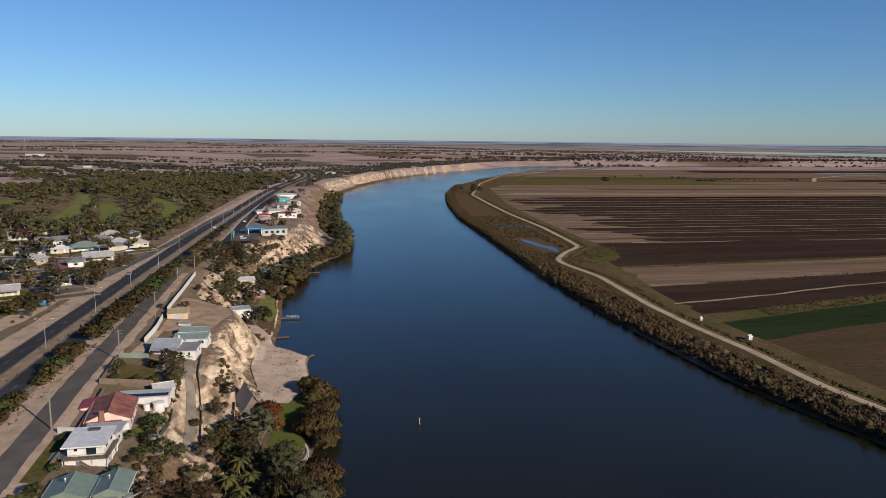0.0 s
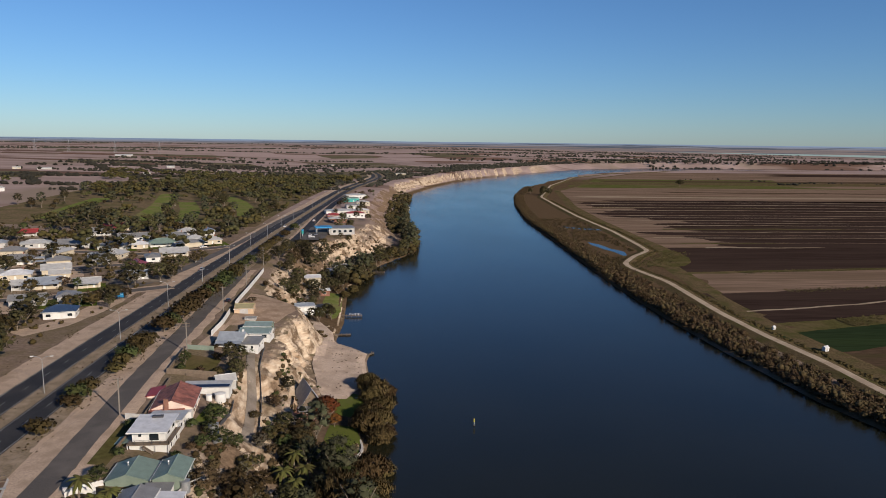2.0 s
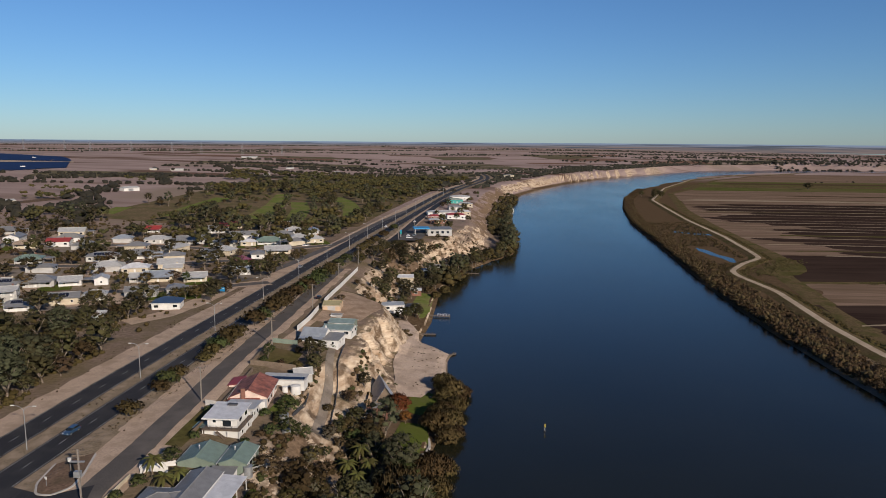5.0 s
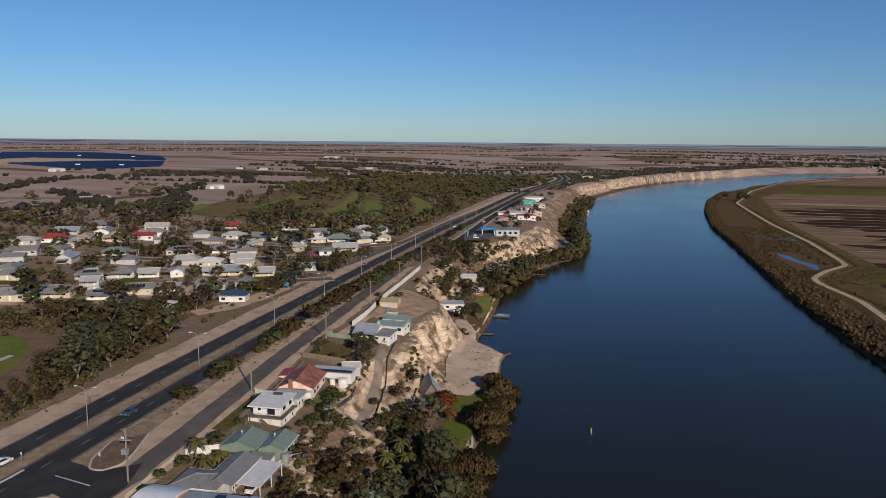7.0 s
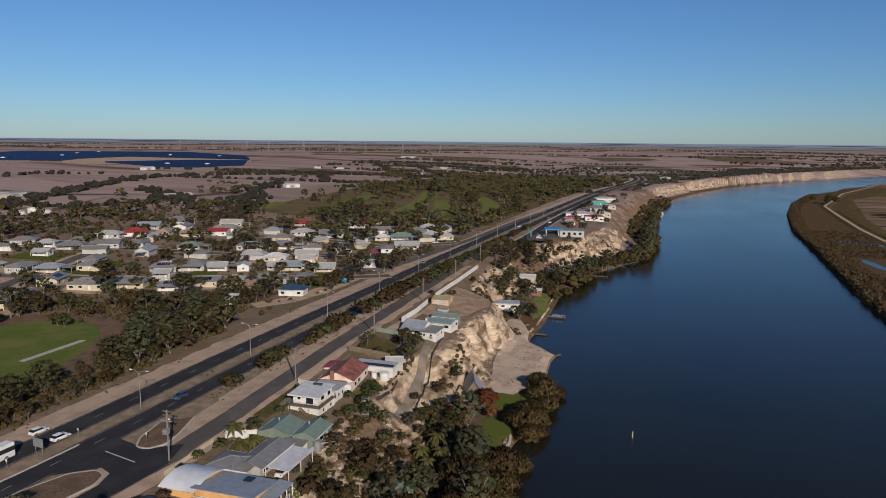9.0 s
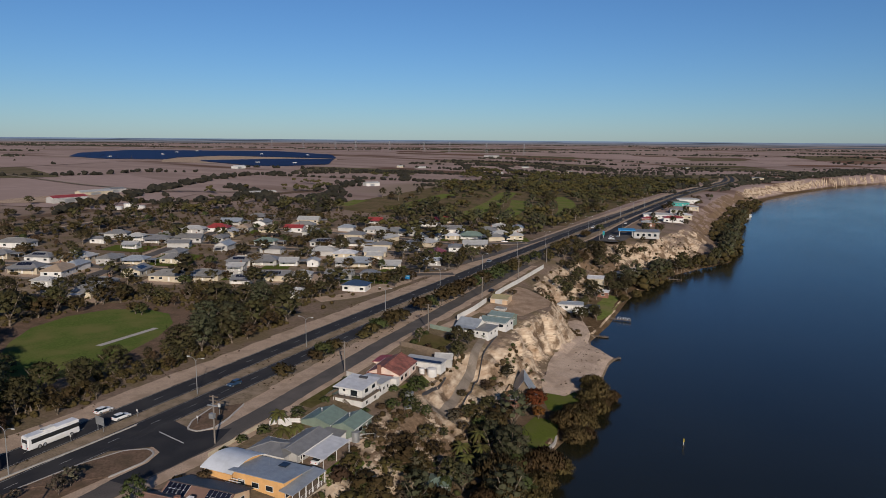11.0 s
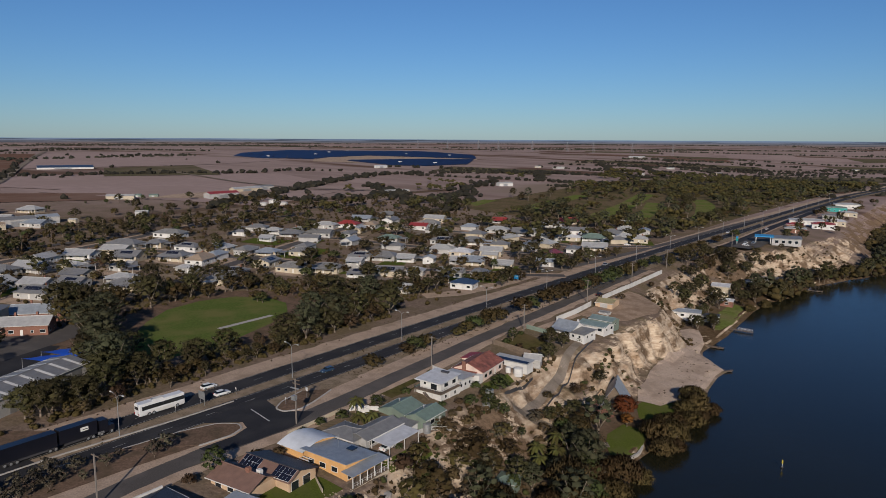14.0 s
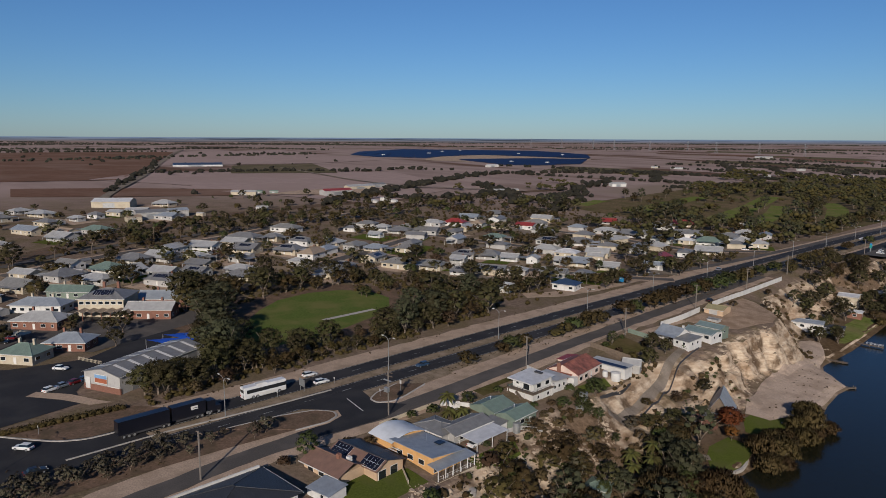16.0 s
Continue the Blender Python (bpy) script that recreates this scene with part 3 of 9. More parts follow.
patch("road", [(-97.5, 70), (-100, 58), (-106, 50), (-116, 43), (-190, 30), (-190, 8), (-120, 5), (-96, -20), (-84, -20), (-84, 70)], 0.09, ASPHALT, "dark asphalt side street meeting the highway", "road", flat=20)
patch("car_park", [(-118, 44), (-122, 66), (-132, 68), (-146, 78), (-156, 100), (-172, 116), (-180, 112), (-160, 80), (-165, 60), (-185, 30)], 0.10, ASPHALT, "dark asphalt car park and lane beside the shop", "car park", flat=20)


def dashes(name, points, off, first, length, gap, width, label, stop=1e9, lift=0.082):
    x, y, nx, ny, s = along(points, 3.0)
    verts, faces, at = [], [], first
    while at + length < min(s[-1], stop):
        row = []
        for d in (at, at + length):
            px, py, ux, uy = (np.interp(d, s, v) for v in (x, y, nx, ny))
            for o in (off - width / 2, off + width / 2):
                row.append((px + ux * o, py + uy * o, 20 + lift))
        k = len(verts)
        verts += row
        faces.append((k, k + 1, k + 3, k + 2))
        at += length + gap
    tagged(new(name, from_arrays(name, verts, faces, WHITE_LINE)), label, "road marking", kind="stuff")


FRONTAGE = [(-56, 420), (-55, 445), (-54.5, 468), (-52.5, 495), (-51, 553), (-50, 621), (-47, 690), (-44, 775), (-38, 860)]
ribbon("road_shoulder", FRONTAGE, -5.6, 5.2, 0.05, GRAVEL, "pale sandy edges of the frontage road", "road shoulder", step=5, flat=20)
ribbon("road", FRONTAGE, -3.4, 3.4, 0.09, ASPHALT, "dark asphalt frontage road past the service station", "road", step=5, flat=20)
patch("car_park", [(-50, 487), (-38, 486), (-33.5, 498), (-33, 545), (-36, 560), (-49, 562)], 0.11, OLD_ASPHALT, "grey paved yard of the service station", "car park", flat=20)
dashes("lane_dashes", SPINE, -6.8, 60, 3, 9, 0.12, "white dashed lane line on dark asphalt", 1400)
dashes("lane_dashes", SPINE, 5.1, 60, 3, 9, 0.12, "white dashed lane line on dark asphalt", 1400)
for off in (-10.2, -3.4, 1.9, 8.5):
    dashes("edge_line", SPINE, off, 40, 30, 0.01, 0.10, "white edge line of the carriageway", 1400)

# levee track across the river
EDGE_Y = [120, 226, 315, 377, 481, 560, 650, 790, 960, 1271, 1400, 1741, 2018, 2300]
EDGE_X = [199, 198, 195, 199, 213, 241, 245, 254, 272, 330, 398, 545, 745, 1000]
LEVEE = [(190, 120), (188, 165), (186, 190), (182, 217), (183, 258), (180, 297), (180, 343), (186, 423), (180, 471), (181, 490), (200, 523), (222, 550), (226, 579), (235, 680), (239, 820), (251, 976), (263, 1112), (350, 1409), (497, 1762), (699, 2041), (900, 2160)]
ribbon("rough_grass", list(zip(EDGE_X, EDGE_Y)), 0, 0, 0, ROUGH, "rough yellow-brown grass along the field edges", "grass", step=7, profile=[(-7, 0.02), (-3, 0.2), (3, 0.2), (6, 0.02)], flat=1.0)
ribbon("levee", LEVEE, 0, 0, 0, ROUGH, "grassy levee bank along the river", "levee", step=8, profile=[(-7, 0.0), (-2.6, 1.1), (2.6, 1.1), (8, 0.0)], flat=1.0)
ribbon("track", LEVEE, 0, 0, 0, TRACK, "pale gravel track on the levee", "track", step=8, profile=[(-1.9, 1.13), (0, 1.18), (1.9, 1.13)], flat=1.0)

# ---- fields of the flood plain ----


def field(y0, s0, y1, s1, lift, material, label, x_end=2600, x_start=None, ragged=7.0):
    """A strip of land between two boundaries, each given by its place at x = 250 and its slope; its ends are frayed."""
    verts, faces, n = [], [], 64
    m = max(2, min(9, int(abs(y1 - y0) / 5) + 2))
    for k in range(n + 1):
        for j in range(m):
            f = j / (m - 1)
            yb, s = y0 + (y1 - y0) * f, s0 + (s1 - s0) * f
            fray = ragged * (1.3 * float(bumps(yb, x_end, 8, 4)) + 0.9 * float(bumps(yb, x_end, 2.7, 6)))
            x0 = (x_start or float(np.interp(yb, EDGE_Y, EDGE_X))) + fray
            xe = x_end + 6 * fray
            x = x0 + (xe - x0) * (k / n) ** 1.9
            inner = 1.0 if 0 < j < m - 1 else 0.0
            y = yb + s * (min(x, 1200) - 250) + (1 - inner) * (2.2 * float(bumps(x, yb, 60, 7)) + 1.3 * float(bumps(x, yb, 15, 8)) + 0.7 * float(bumps(x, yb, 5, 9)))
            verts.append((x, y, 1.0 + lift))
    for k in range(n):
        for j in range(m - 1):
            a = k * m + j
            faces.append((a, a + m, a + m + 1, a + 1))
    tagged(new("field", from_arrays("field", verts, faces, material)), label, "field", kind="structure")


field(120, 0.28, 255, 0.28, 0.04, DARK_STUBBLE, "dark brown stubble beside the levee")
field(240, 0.28, 289, 0.28, 0.07, DARK_STUBBLE, "dark brown stubble field")
field(287, 0.28, 319, 0.26, 0.10, CROP, "dark green irrigated crop")
field(318, 0.26, 336, 0.25, 0.13, PASTURE, "tall olive grass strip between fields")
field(334, 0.24, 399, 0.14, 0.16, PLOUGHED, "dark ploughed soil")
field(398, 0.14, 459, 0.08, 0.04, STUBBLE, "light brown stubble field")
field(457, 0.08, 464, 0.08, 0.10, PASTURE, "green grass line between fields")
field(463, 0.08, 571, 0.02, 0.07, PLOUGHED, "dark ploughed soil")
field(357, 0.24, 359.5, 0.24, 0.24, STRAW, "pale straw windrow on dark soil", 900)
field(570, 0.02, 1066, -0.05, 0.04, STUBBLE, "brown stubble under the ploughed strips")
strips = random.Random(12)
LINES_AT = [(571, 9), (600, 4), (634, 6), (652, 4), (679, 8), (706, 4), (733, 7), (757, 4), (782, 8), (812, 5), (838, 8), (872, 7), (905, 11), (945, 8), (985, 13), (1030, 10), (1066, 0)]
for (yb, wide), (yn, _) in zip(LINES_AT[:-1], LINES_AT[1:]):
    edge = float(np.interp(yb, EDGE_Y, EDGE_X))
    # the ploughed block ends along a slanting line in the east
    far_end = 1750 - 1.6 * (yb - 571) + strips.uniform(-40, 40)
    field(yb + wide * 0.55, -0.02, yn + 1.0, -0.02, 0.08, PLOUGHED, "dark ploughed strip", far_end, edge + strips.uniform(14, 95), 12.0)
    at = edge + strips.uniform(0, 60)
    while at < far_end - 60:
        run = strips.uniform(60, 340)
        field(yb + wide * strips.uniform(0.0, 0.12), -0.02, yb + wide * strips.uniform(0.35, 0.7), -0.02, 0.13, strips.choice((STRAW, STRAW, STUBBLE)), "pale stubble strip between ploughed strips", min(at + run, far_end), at, 5.0)
        at += run + strips.choice((2, 6, 15, 60))
    if yb % 3 == 0:
        field(yb - 5, -0.02, yb - 1, -0.02, 0.17, PASTURE, "thin green strip between ploughed strips", edge + strips.uniform(90, 260), edge + strips.uniform(0, 30))
field(700, -0.02, 708, -0.02, 0.18, PASTURE, "weedy olive strip between ploughed strips", 520, 300)
field(1064, -0.05, 1372, -0.02, 0.08, STUBBLE, "wide light brown stubble field")
field(1371, -0.02, 1700, 0.0, 0.06, FLATS, "far green pasture beside the bend", 1000, None, 25)
field(1480, -0.02, 1560, 0.0, 0.10, ROUGH, "far rough tan pasture", 1500, 420, 30)
field(1590, -0.02, 1640, 0.0, 0.10, DARK_STUBBLE, "far dark weedy strip", 1300, 520, 30)
field(1120, -0.03, 1150, -0.03, 0.12, STRAW, "pale mown strip in the stubble", 1400, 330, 20)
field(1240, -0.03, 1262, -0.03, 0.12, DARK_STUBBLE, "thin dark strip in the stubble", 1500, 520, 30)
field(1371, -0.02, 1852, 0.0, 0.02, STUBBLE, "far light brown stubble field", 3000)
field(1850, 0.0, 2120, 0.0, 0.06, STUBBLE, "far light brown stubble field", 3000)
field(1900, 0.0, 2060, 0.0, 0.12, PLOUGHED, "far dark ploughed field", 2700, 1150, 60)
field(1380, 0.0, 1560, 0.0, 0.12, PLOUGHED, "far dark ploughed field", 2700, 1300, 60)
patch("pond", [(1480, 1890), (1560, 1925), (1700, 1930), (1800, 1890), (1690, 1870), (1560, 1872)], 0.2, WATER, "long pale blue flooded hollow in the far fields", "pond", flat=1.0)
ribbon("track", [(1180, 1480), (1290, 1620), (1500, 1760), (1900, 1820)], -5, 5, 0.25, TRACK, "pale far farm track", "track", step=30, flat=1.0)
patch("field", [(197, 489), (212, 510), (228, 535), (240, 562), (246, 545), (243, 520), (236, 500), (224, 484), (208, 478)], 0.3, PASTURE, "green grass corner inside the bend of the track", "field", flat=1.0)
patch("pond", [(189, 608), (195, 594), (197, 570), (203, 552), (199, 534), (195, 531), (194, 550), (190, 566), (187, 590)], 0.05, WATER, "small blue backwater behind the reeds", "pond", flat=1.0)
patch("pond", [(197, 725), (219, 708), (232, 700), (233, 690), (215, 696), (196, 712)], 0.05, WATER, "small blue backwater behind the reeds", "pond", flat=1.0)

# ---- lawns, oval, beach, drive ----
patch("bare_ground", [(-166 + 44 * math.cos(a) * (1 + 0.08 * math.sin(3 * a)), 166 + 54 * math.sin(a)) for a in np.linspace(0, math.tau, 28)[:-1]], 0.02, RED_EARTH, "bare reddish ground round the sports oval", "bare ground", flat=20)
patch("oval", [(-150, 128), (-164, 137), (-178, 151), (-189, 167), (-192, 184), (-187, 199), (-174, 206), (-160, 204), (-148, 194), (-139, 178), (-133, 158), (-130, 140), (-132, 128), (-140, 124)], 0.05, OVAL_GRASS, "mown green sports oval", "oval", flat=20)
patch("cricket_pitch", [(-149.4, 161), (-147.0, 161), (-147.0, 186), (-149.4, 186)], 0.075, CONCRETE, "pale hard cricket pitch in the grass", "pitch", flat=20)
patch("beach", [(-14, 226), (-17.5, 236), (-18, 243), (-20.5, 256), (-21.5, 263), (-21.5, 270), (-21, 278), (-19.5, 287), (-19.5, 296), (-22, 304), (-26, 312), (-30, 322), (-28, 330), (-24, 330), (-20, 322), (-16.5, 312), (-15.5, 303), (-12.5, 294), (-6, 288.5), (-0.9, 284), (-1.8, 275), (-0.8, 262), (-0.6, 250), (-2.5, 240), (-7, 228)], 0.3, BEACH, "pale grey sandy beach under the bluff", "beach", cell=2.5)
patch("bare_ground", [(-53, 262), (-46, 263), (-40, 265), (-35.5, 270), (-33, 283), (-30.5, 291), (-33, 303), (-41, 312), (-48, 318), (-53.5, 318)], 0.15, TERRACE, "worn pale terrace behind the workshops", "bare ground", cell=0.9)
ribbon("driveway", [(-39, 236), (-37, 222), (-34.5, 210), (-33, 200), (-31.5, 186), (-31, 178)], -1.3, 1.3, 0.2, TRACK_GREY, "narrow pale drive down the bluff", "driveway", step=2.0)
ribbon("driveway", [(-33, 176), (-28, 180), (-24, 185), (-20, 187), (-14, 186), (-9, 190)], -1.5, 1.5, 0.14, TRACK_GREY, "narrow pale drive to the river gardens", "driveway", step=2.0)
patch("lawn", [(-6, 184), (-2, 187), (-1.5, 197), (-3, 206), (-11, 206), (-12, 196), (-10, 190)], 0.12, LAWN, "green riverside lawn", "lawn", cell=2)
patch("lawn", [(-12, 235), (-13, 222), (-9, 214), (-2, 213), (0, 222), (-3, 233)], 0.12, LAWN, "green riverside lawn", "lawn", cell=2)
patch("lawn", [(-25, 396), (-16, 396), (-16, 380), (-15.5, 356), (-17, 340), (-19, 338), (-22, 352), (-26, 372)], 0.12, FAIRWAY, "green lawn by the water", "lawn", cell=2.5)
patch("lawn", [(-42, 88), (-42, 98), (-38, 104), (-31.5, 104), (-31, 92), (-36, 86)], 0.12, LAWN, "green back lawn of a house", "lawn", cell=2)
patch("lawn", [(-33, 116), (-29.5, 117), (-29, 124), (-30, 133), (-33, 134)], 0.12, LAWN, "small green lawn", "lawn", cell=2)
FAIRWAYS = [[(-288, 780), (-278, 690), (-272, 640), (-264, 590)], [(-244, 870), (-214, 735), (-202, 660), (-194, 600)], [(-200, 775), (-176, 695), (-166, 650), (-156, 595)], [(-176, 850), (-150, 790), (-122, 690), (-112, 640)], [(-330, 640), (-316, 580)]]
patch("rough_grass", [(-92, 560), (-90, 640), (-82, 800), (-72, 950), (-58, 1080), (-120, 1200), (-260, 1230), (-360, 1100), (-350, 900), (-335, 720), (-325, 560), (-250, 548), (-160, 560)], 0.15, GOLF_ROUGH, "dry olive rough of the golf course", "grass", cell=14)
for line, wide in zip(FAIRWAYS, (9, 10, 9, 9.5, 7)):
    ribbon("fairway", line, 0, 0, 0, FAIRWAY, "green golf fairway between trees", "fairway", step=9, profile=[(-wide * 1.0, 0.32), (-wide * 0.4, 0.36), (wide * 0.4, 0.36), (wide * 1.0, 0.32)])
patch("paving", [(-236, 76), (-190, 58), (-166, 84), (-178, 124), (-204, 142), (-240, 122)], 0.15, OLD_ASPHALT, "grey paved school yard", "paving", cell=12)
STREETS = [[(-330, 222), (-238, 265), (-159, 300), (-111, 318), (-92, 330)], [(-330, 305), (-262, 345), (-200, 362), (-143, 384), (-120, 396)], [(-300, 408), (-200, 440), (-131, 424), (-112, 438), (-93, 455)], [(-222, 192), (-239, 226), (-252, 262), (-300, 400)], [(-302, 91), (-321, 139), (-342, 224), (-380, 330), (-400, 420)]]
for line in STREETS:
    ribbon("road", line, -3.2, 3.2, 0.3, OLD_ASPHALT, "grey asphalt town street", "road", step=5)
    for a, b in ((-6.0, -3.2), (3.2, 6.0)):
        ribbon("road_shoulder", line, a, b, 0.24, GRAVEL, "sandy footpath strip along the street", "footpath", step=5)
RAILS = [(-285, 20), (-330, 95), (-371, 149), (-401, 191), (-420, 240), (-436, 288), (-443, 341), (-446, 400), (-440, 520), (-425, 700)]
ribbon("railway", RAILS, -8, 8, 0.25, RED_EARTH, "brown railway formation with two tracks", "railway", step=12)
for off in (-3.0, -1.5, 1.5, 3.0):
    ribbon("rail", RAILS, off - 0.12, off + 0.12, 0.45, OLD_ASPHALT, "steel rail of the railway", "rail", step=12)
ribbon("road", [(-322, 95), (-346, 141), (-357, 189), (-363, 258), (-372, 330), (-368, 400)], -3, 3, 0.33, OLD_ASPHALT, "grey asphalt road along the railway", "road", step=8)
ribbon("road", [(-118, 318), (-106, 336), (-97, 380), (-92, 430), (-86, 500), (-80, 600), (-70, 700)], -2.6, 2.6, 0.1, OLD_ASPHALT, "grey asphalt lane beside the highway", "road", step=5, flat=20)
ribbon("road_shoulder", [(-122, 250), (-113, 262), (-108, 290), (-108, 325)], -5, 5, 0.05, GRAVEL, "bare sandy track beside the highway", "road shoulder", step=5, flat=20)

# ---- paddocks of the plain behind the town ----
patch("paddock", [(-680, 283), (-612, 376), (-547, 361), (-598, 253), (-640, 180), (-720, 200)], 0.5, RED_FIELD, "ploughed dark red-brown paddock", "paddock", cell=40)
patch("paddock", [(-1748, 687), (-1691, 808), (-912, 409), (-781, 322), (-820, 180), (-1800, 330)], 0.5, RED_FIELD, "wide red-brown paddock", "paddock", cell=60)
patch("paddock", [(-800, 300), (-905, 420), (-740, 715), (-560, 640), (-570, 470), (-625, 385)], 0.5, PADDOCK, "wide pale pinkish dry paddock", "paddock", cell=50)
patch("paddock", [(-983, 581), (-987, 739), (-761, 626), (-817, 489)], 0.9, DULL_GREEN, "dull green weedy paddock", "paddock", cell=40)
patch("paddock", [(-1690, 830), (-1040, 480), (-1000, 750), (-1060, 1000), (-1320, 1000), (-1780, 1180)], 0.5, PADDOCK, "wide pale dry paddock", "paddock", cell=60)
patch("yard", [(-545, 377), (-560, 420), (-561, 461), (-548, 520), (-500, 500), (-490, 462), (-514, 424), (-532, 395)], 0.9, GRAVEL, "pale sandy yard round the farm sheds", "yard", cell=20)
patch("yard", [(-450, 418), (-446, 450), (-422, 452), (-420, 425)], 0.5, GRAVEL, "pale sandy yard round the water tanks", "yard", cell=12)
patch("bare_ground", [(-1080, 1110), (-1142, 1216), (-1180, 1401), (-1000, 1450), (-890, 1480), (-860, 1430), (-947, 1334), (-992, 1120), (-900, 1070), (-1000, 1030)], 0.5, GRAVEL, "pale sandy ground between the solar fields", "bare ground", cell=40)
ribbon("track", [(-560, 225), (-649, 272), (-820, 371), (-1536, 737), (-1900, 930)], -4, 4, 1.2, TRACK_GREY, "pale straight farm road across the plain", "road", step=25)
ribbon("track", [(-430, 640), (-540, 560), (-640, 560), (-900, 620)], -3, 3, 1.2, TRACK_GREY, "pale farm track", "road", step=20)
pad = np.random.default_rng(63)
for i in range(-6, 16):
    for j in range(-2, 12):
        u, v = 260 * i + 60 * pad.random(), 620 + 190 * j + 40 * pad.random()
        cx, cy = -0.35 * v + 0.94 * u * 0.8, 0.94 * v + 0.35 * u * 0.8
        far = math.hypot(cx, cy)
        pick = pad.random()
        if far > 3400 or far < 640 or cy < 300 or cx > float(np.interp(cy, TOP_Y, TOP_X)) - 170 or (cx > -480 and cy < 1000) or (-1850 < cx < -640 and cy < 1950) or pick > 0.62:
            continue
        w, h, a = 90 + 50 * pad.random(), 60 + 40 * pad.random(), 0.36
        corners = [(cx + (sx * w) * math.cos(a) - (sy * h) * math.sin(a), cy + (sx * w) * math.sin(a) + (sy * h) * math.cos(a)) for sx, sy in ((-1, -1), (1, -1), (1, 1), (-1, 1))]
        mat, what = ((PADDOCK, "pale pinkish dry paddock"), (RED_FIELD, "red-brown ploughed paddock"), (DULL_GREEN, "dull green paddock"), (PADDOCK, "pale pinkish dry paddock"))[int(pick * 100) % 4]
        patch("paddock", corners, 0.5, mat, what, "paddock", cell=60)

# ---- trees and bushes ----
SEED_V = np.array([(math.cos(k * 1.2566) * 0.894 * s, math.sin(k * 1.2566) * 0.894 * s, 0.447 * s) for s in (1, -1) for k in range(5)] + [(0, 0, 1), (0, 0, -1)])
SEED_F = np.array([(k, (k + 1) % 5, 10) for k in range(5)] + [(5 + (k + 1) % 5, 5 + k, 11) for k in range(5)] + [(k, 5 + (k + 3) % 5, (k + 1) % 5) for k in range(5)] + [(5 + k, 5 + (k + 1) % 5, (k + 3) % 5) for k in range(5)])


def clump_arrays(centres, radii, cards, size, rng, core=0.72, droop=0.0, squash=0.8, flatness=0.5, hub=None):
    """Leaf clumps: a rough dark heart in each and small leaf sprays standing out of it."""
    verts, faces, normals, at = [], [], [], 0
    for c, r in zip(centres, radii):
        lump = SEED_V * (1 + 0.5 * (rng.random((len(SEED_V), 1)) - 0.5)) * np.array([1, 1, squash]) * r * core + c
        verts.append(lump)
        away = np.zeros(3) if hub is None else (np.array(c) - hub) / max(0.1, np.linalg.norm(np.array(c) - hub))
        normals.append((0.6 * SEED_V + away + 1e-4) / np.linalg.norm(0.6 * SEED_V + away + 1e-4, axis=1)[:, None])
        faces += (SEED_F + at).tolist()
        at += len(lump)
    n = len(radii) * cards
    cc, rr = np.repeat(np.array(centres), cards, 0), np.repeat(np.array(radii), cards)
    d = rng.normal(size=(n, 3))
    d /= np.linalg.norm(d, axis=1)[:, None]
    d[:, 2] = np.where(d[:, 2] < -0.3, -d[:, 2] * 0.6, d[:, 2])
    p = cc + d * (rr * (0.5 + 0.72 * rng.random(n)))[:, None] * np.array([1, 1, squash])
    nrm = d + flatness * rng.normal(size=(n, 3))
    nrm /= np.linalg.norm(nrm, axis=1)[:, None]
    u = np.cross(nrm, rng.normal(size=(n, 3)))
    u /= np.linalg.norm(u, axis=1)[:, None]
    v = np.cross(nrm, u)
    s = (size * (0.6 + 0.8 * rng.random(n)))[:, None]
    long = s * (1.0 + droop)
    if droop:
        v = v * 0.35 + np.array([0, 0, -1])
    quad = np.stack([p - v * long * 0.55 + nrm * s * 0.15, p + u * s * 0.5, p + v * long * 0.45 - u * s * 0.1, p - u * s * 0.5], 1)
    verts.append(quad.reshape(-1, 3))
    # leaves catch the light as the rounded clump does that they belong to
    soft = 0.8 * d + 0.35 * nrm + 0.15 * rng.normal(size=(n, 3)) + np.array([0, 0, 0.12])
    if hub is not None:
        away = p - np.array(hub)
        soft = soft * 0.6 + away / np.maximum(0.1, np.linalg.norm(away, axis=1))[:, None]
    soft /= np.linalg.norm(soft, axis=1)[:, None]
    normals.append(np.repeat(soft, 4, 0))
    k = at + 4 * np.arange(n)[:, None] + np.arange(4)[None]
    return np.concatenate(verts), faces + k.tolist(), np.concatenate(normals)


def trunk_mesh(name, tall, crown_low, spread, limbs, rng, radius=0.25, material=None, lean=0.0):
    bm = bmesh.new()
    fork = Vector((lean * tall * 0.4, 0, crown_low))
    rod(bm, (0, 0, -0.4), fork * 0.55, radius * 1.25, radius)
    rod(bm, fork * 0.55, fork, radius, radius * 0.8)
    for k in range(limbs):
        a = k * math.tau / limbs + rng.random() * 0.8
        mid = fork + Vector((math.cos(a) * spread * 0.35, math.sin(a) * spread * 0.35, (tall - crown_low) * 0.35))
        tip = fork + Vector((math.cos(a) * spread * 0.75, math.sin(a) * spread * 0.75, (tall - crown_low) * (0.55 + 0.25 * rng.random())))
        rod(bm, fork, mid, radius * 0.65, radius * 0.4, 5)
        rod(bm, mid, tip, radius * 0.4, radius * 0.12, 5)
    return mesh_of(name, bm, material or BARK, True)


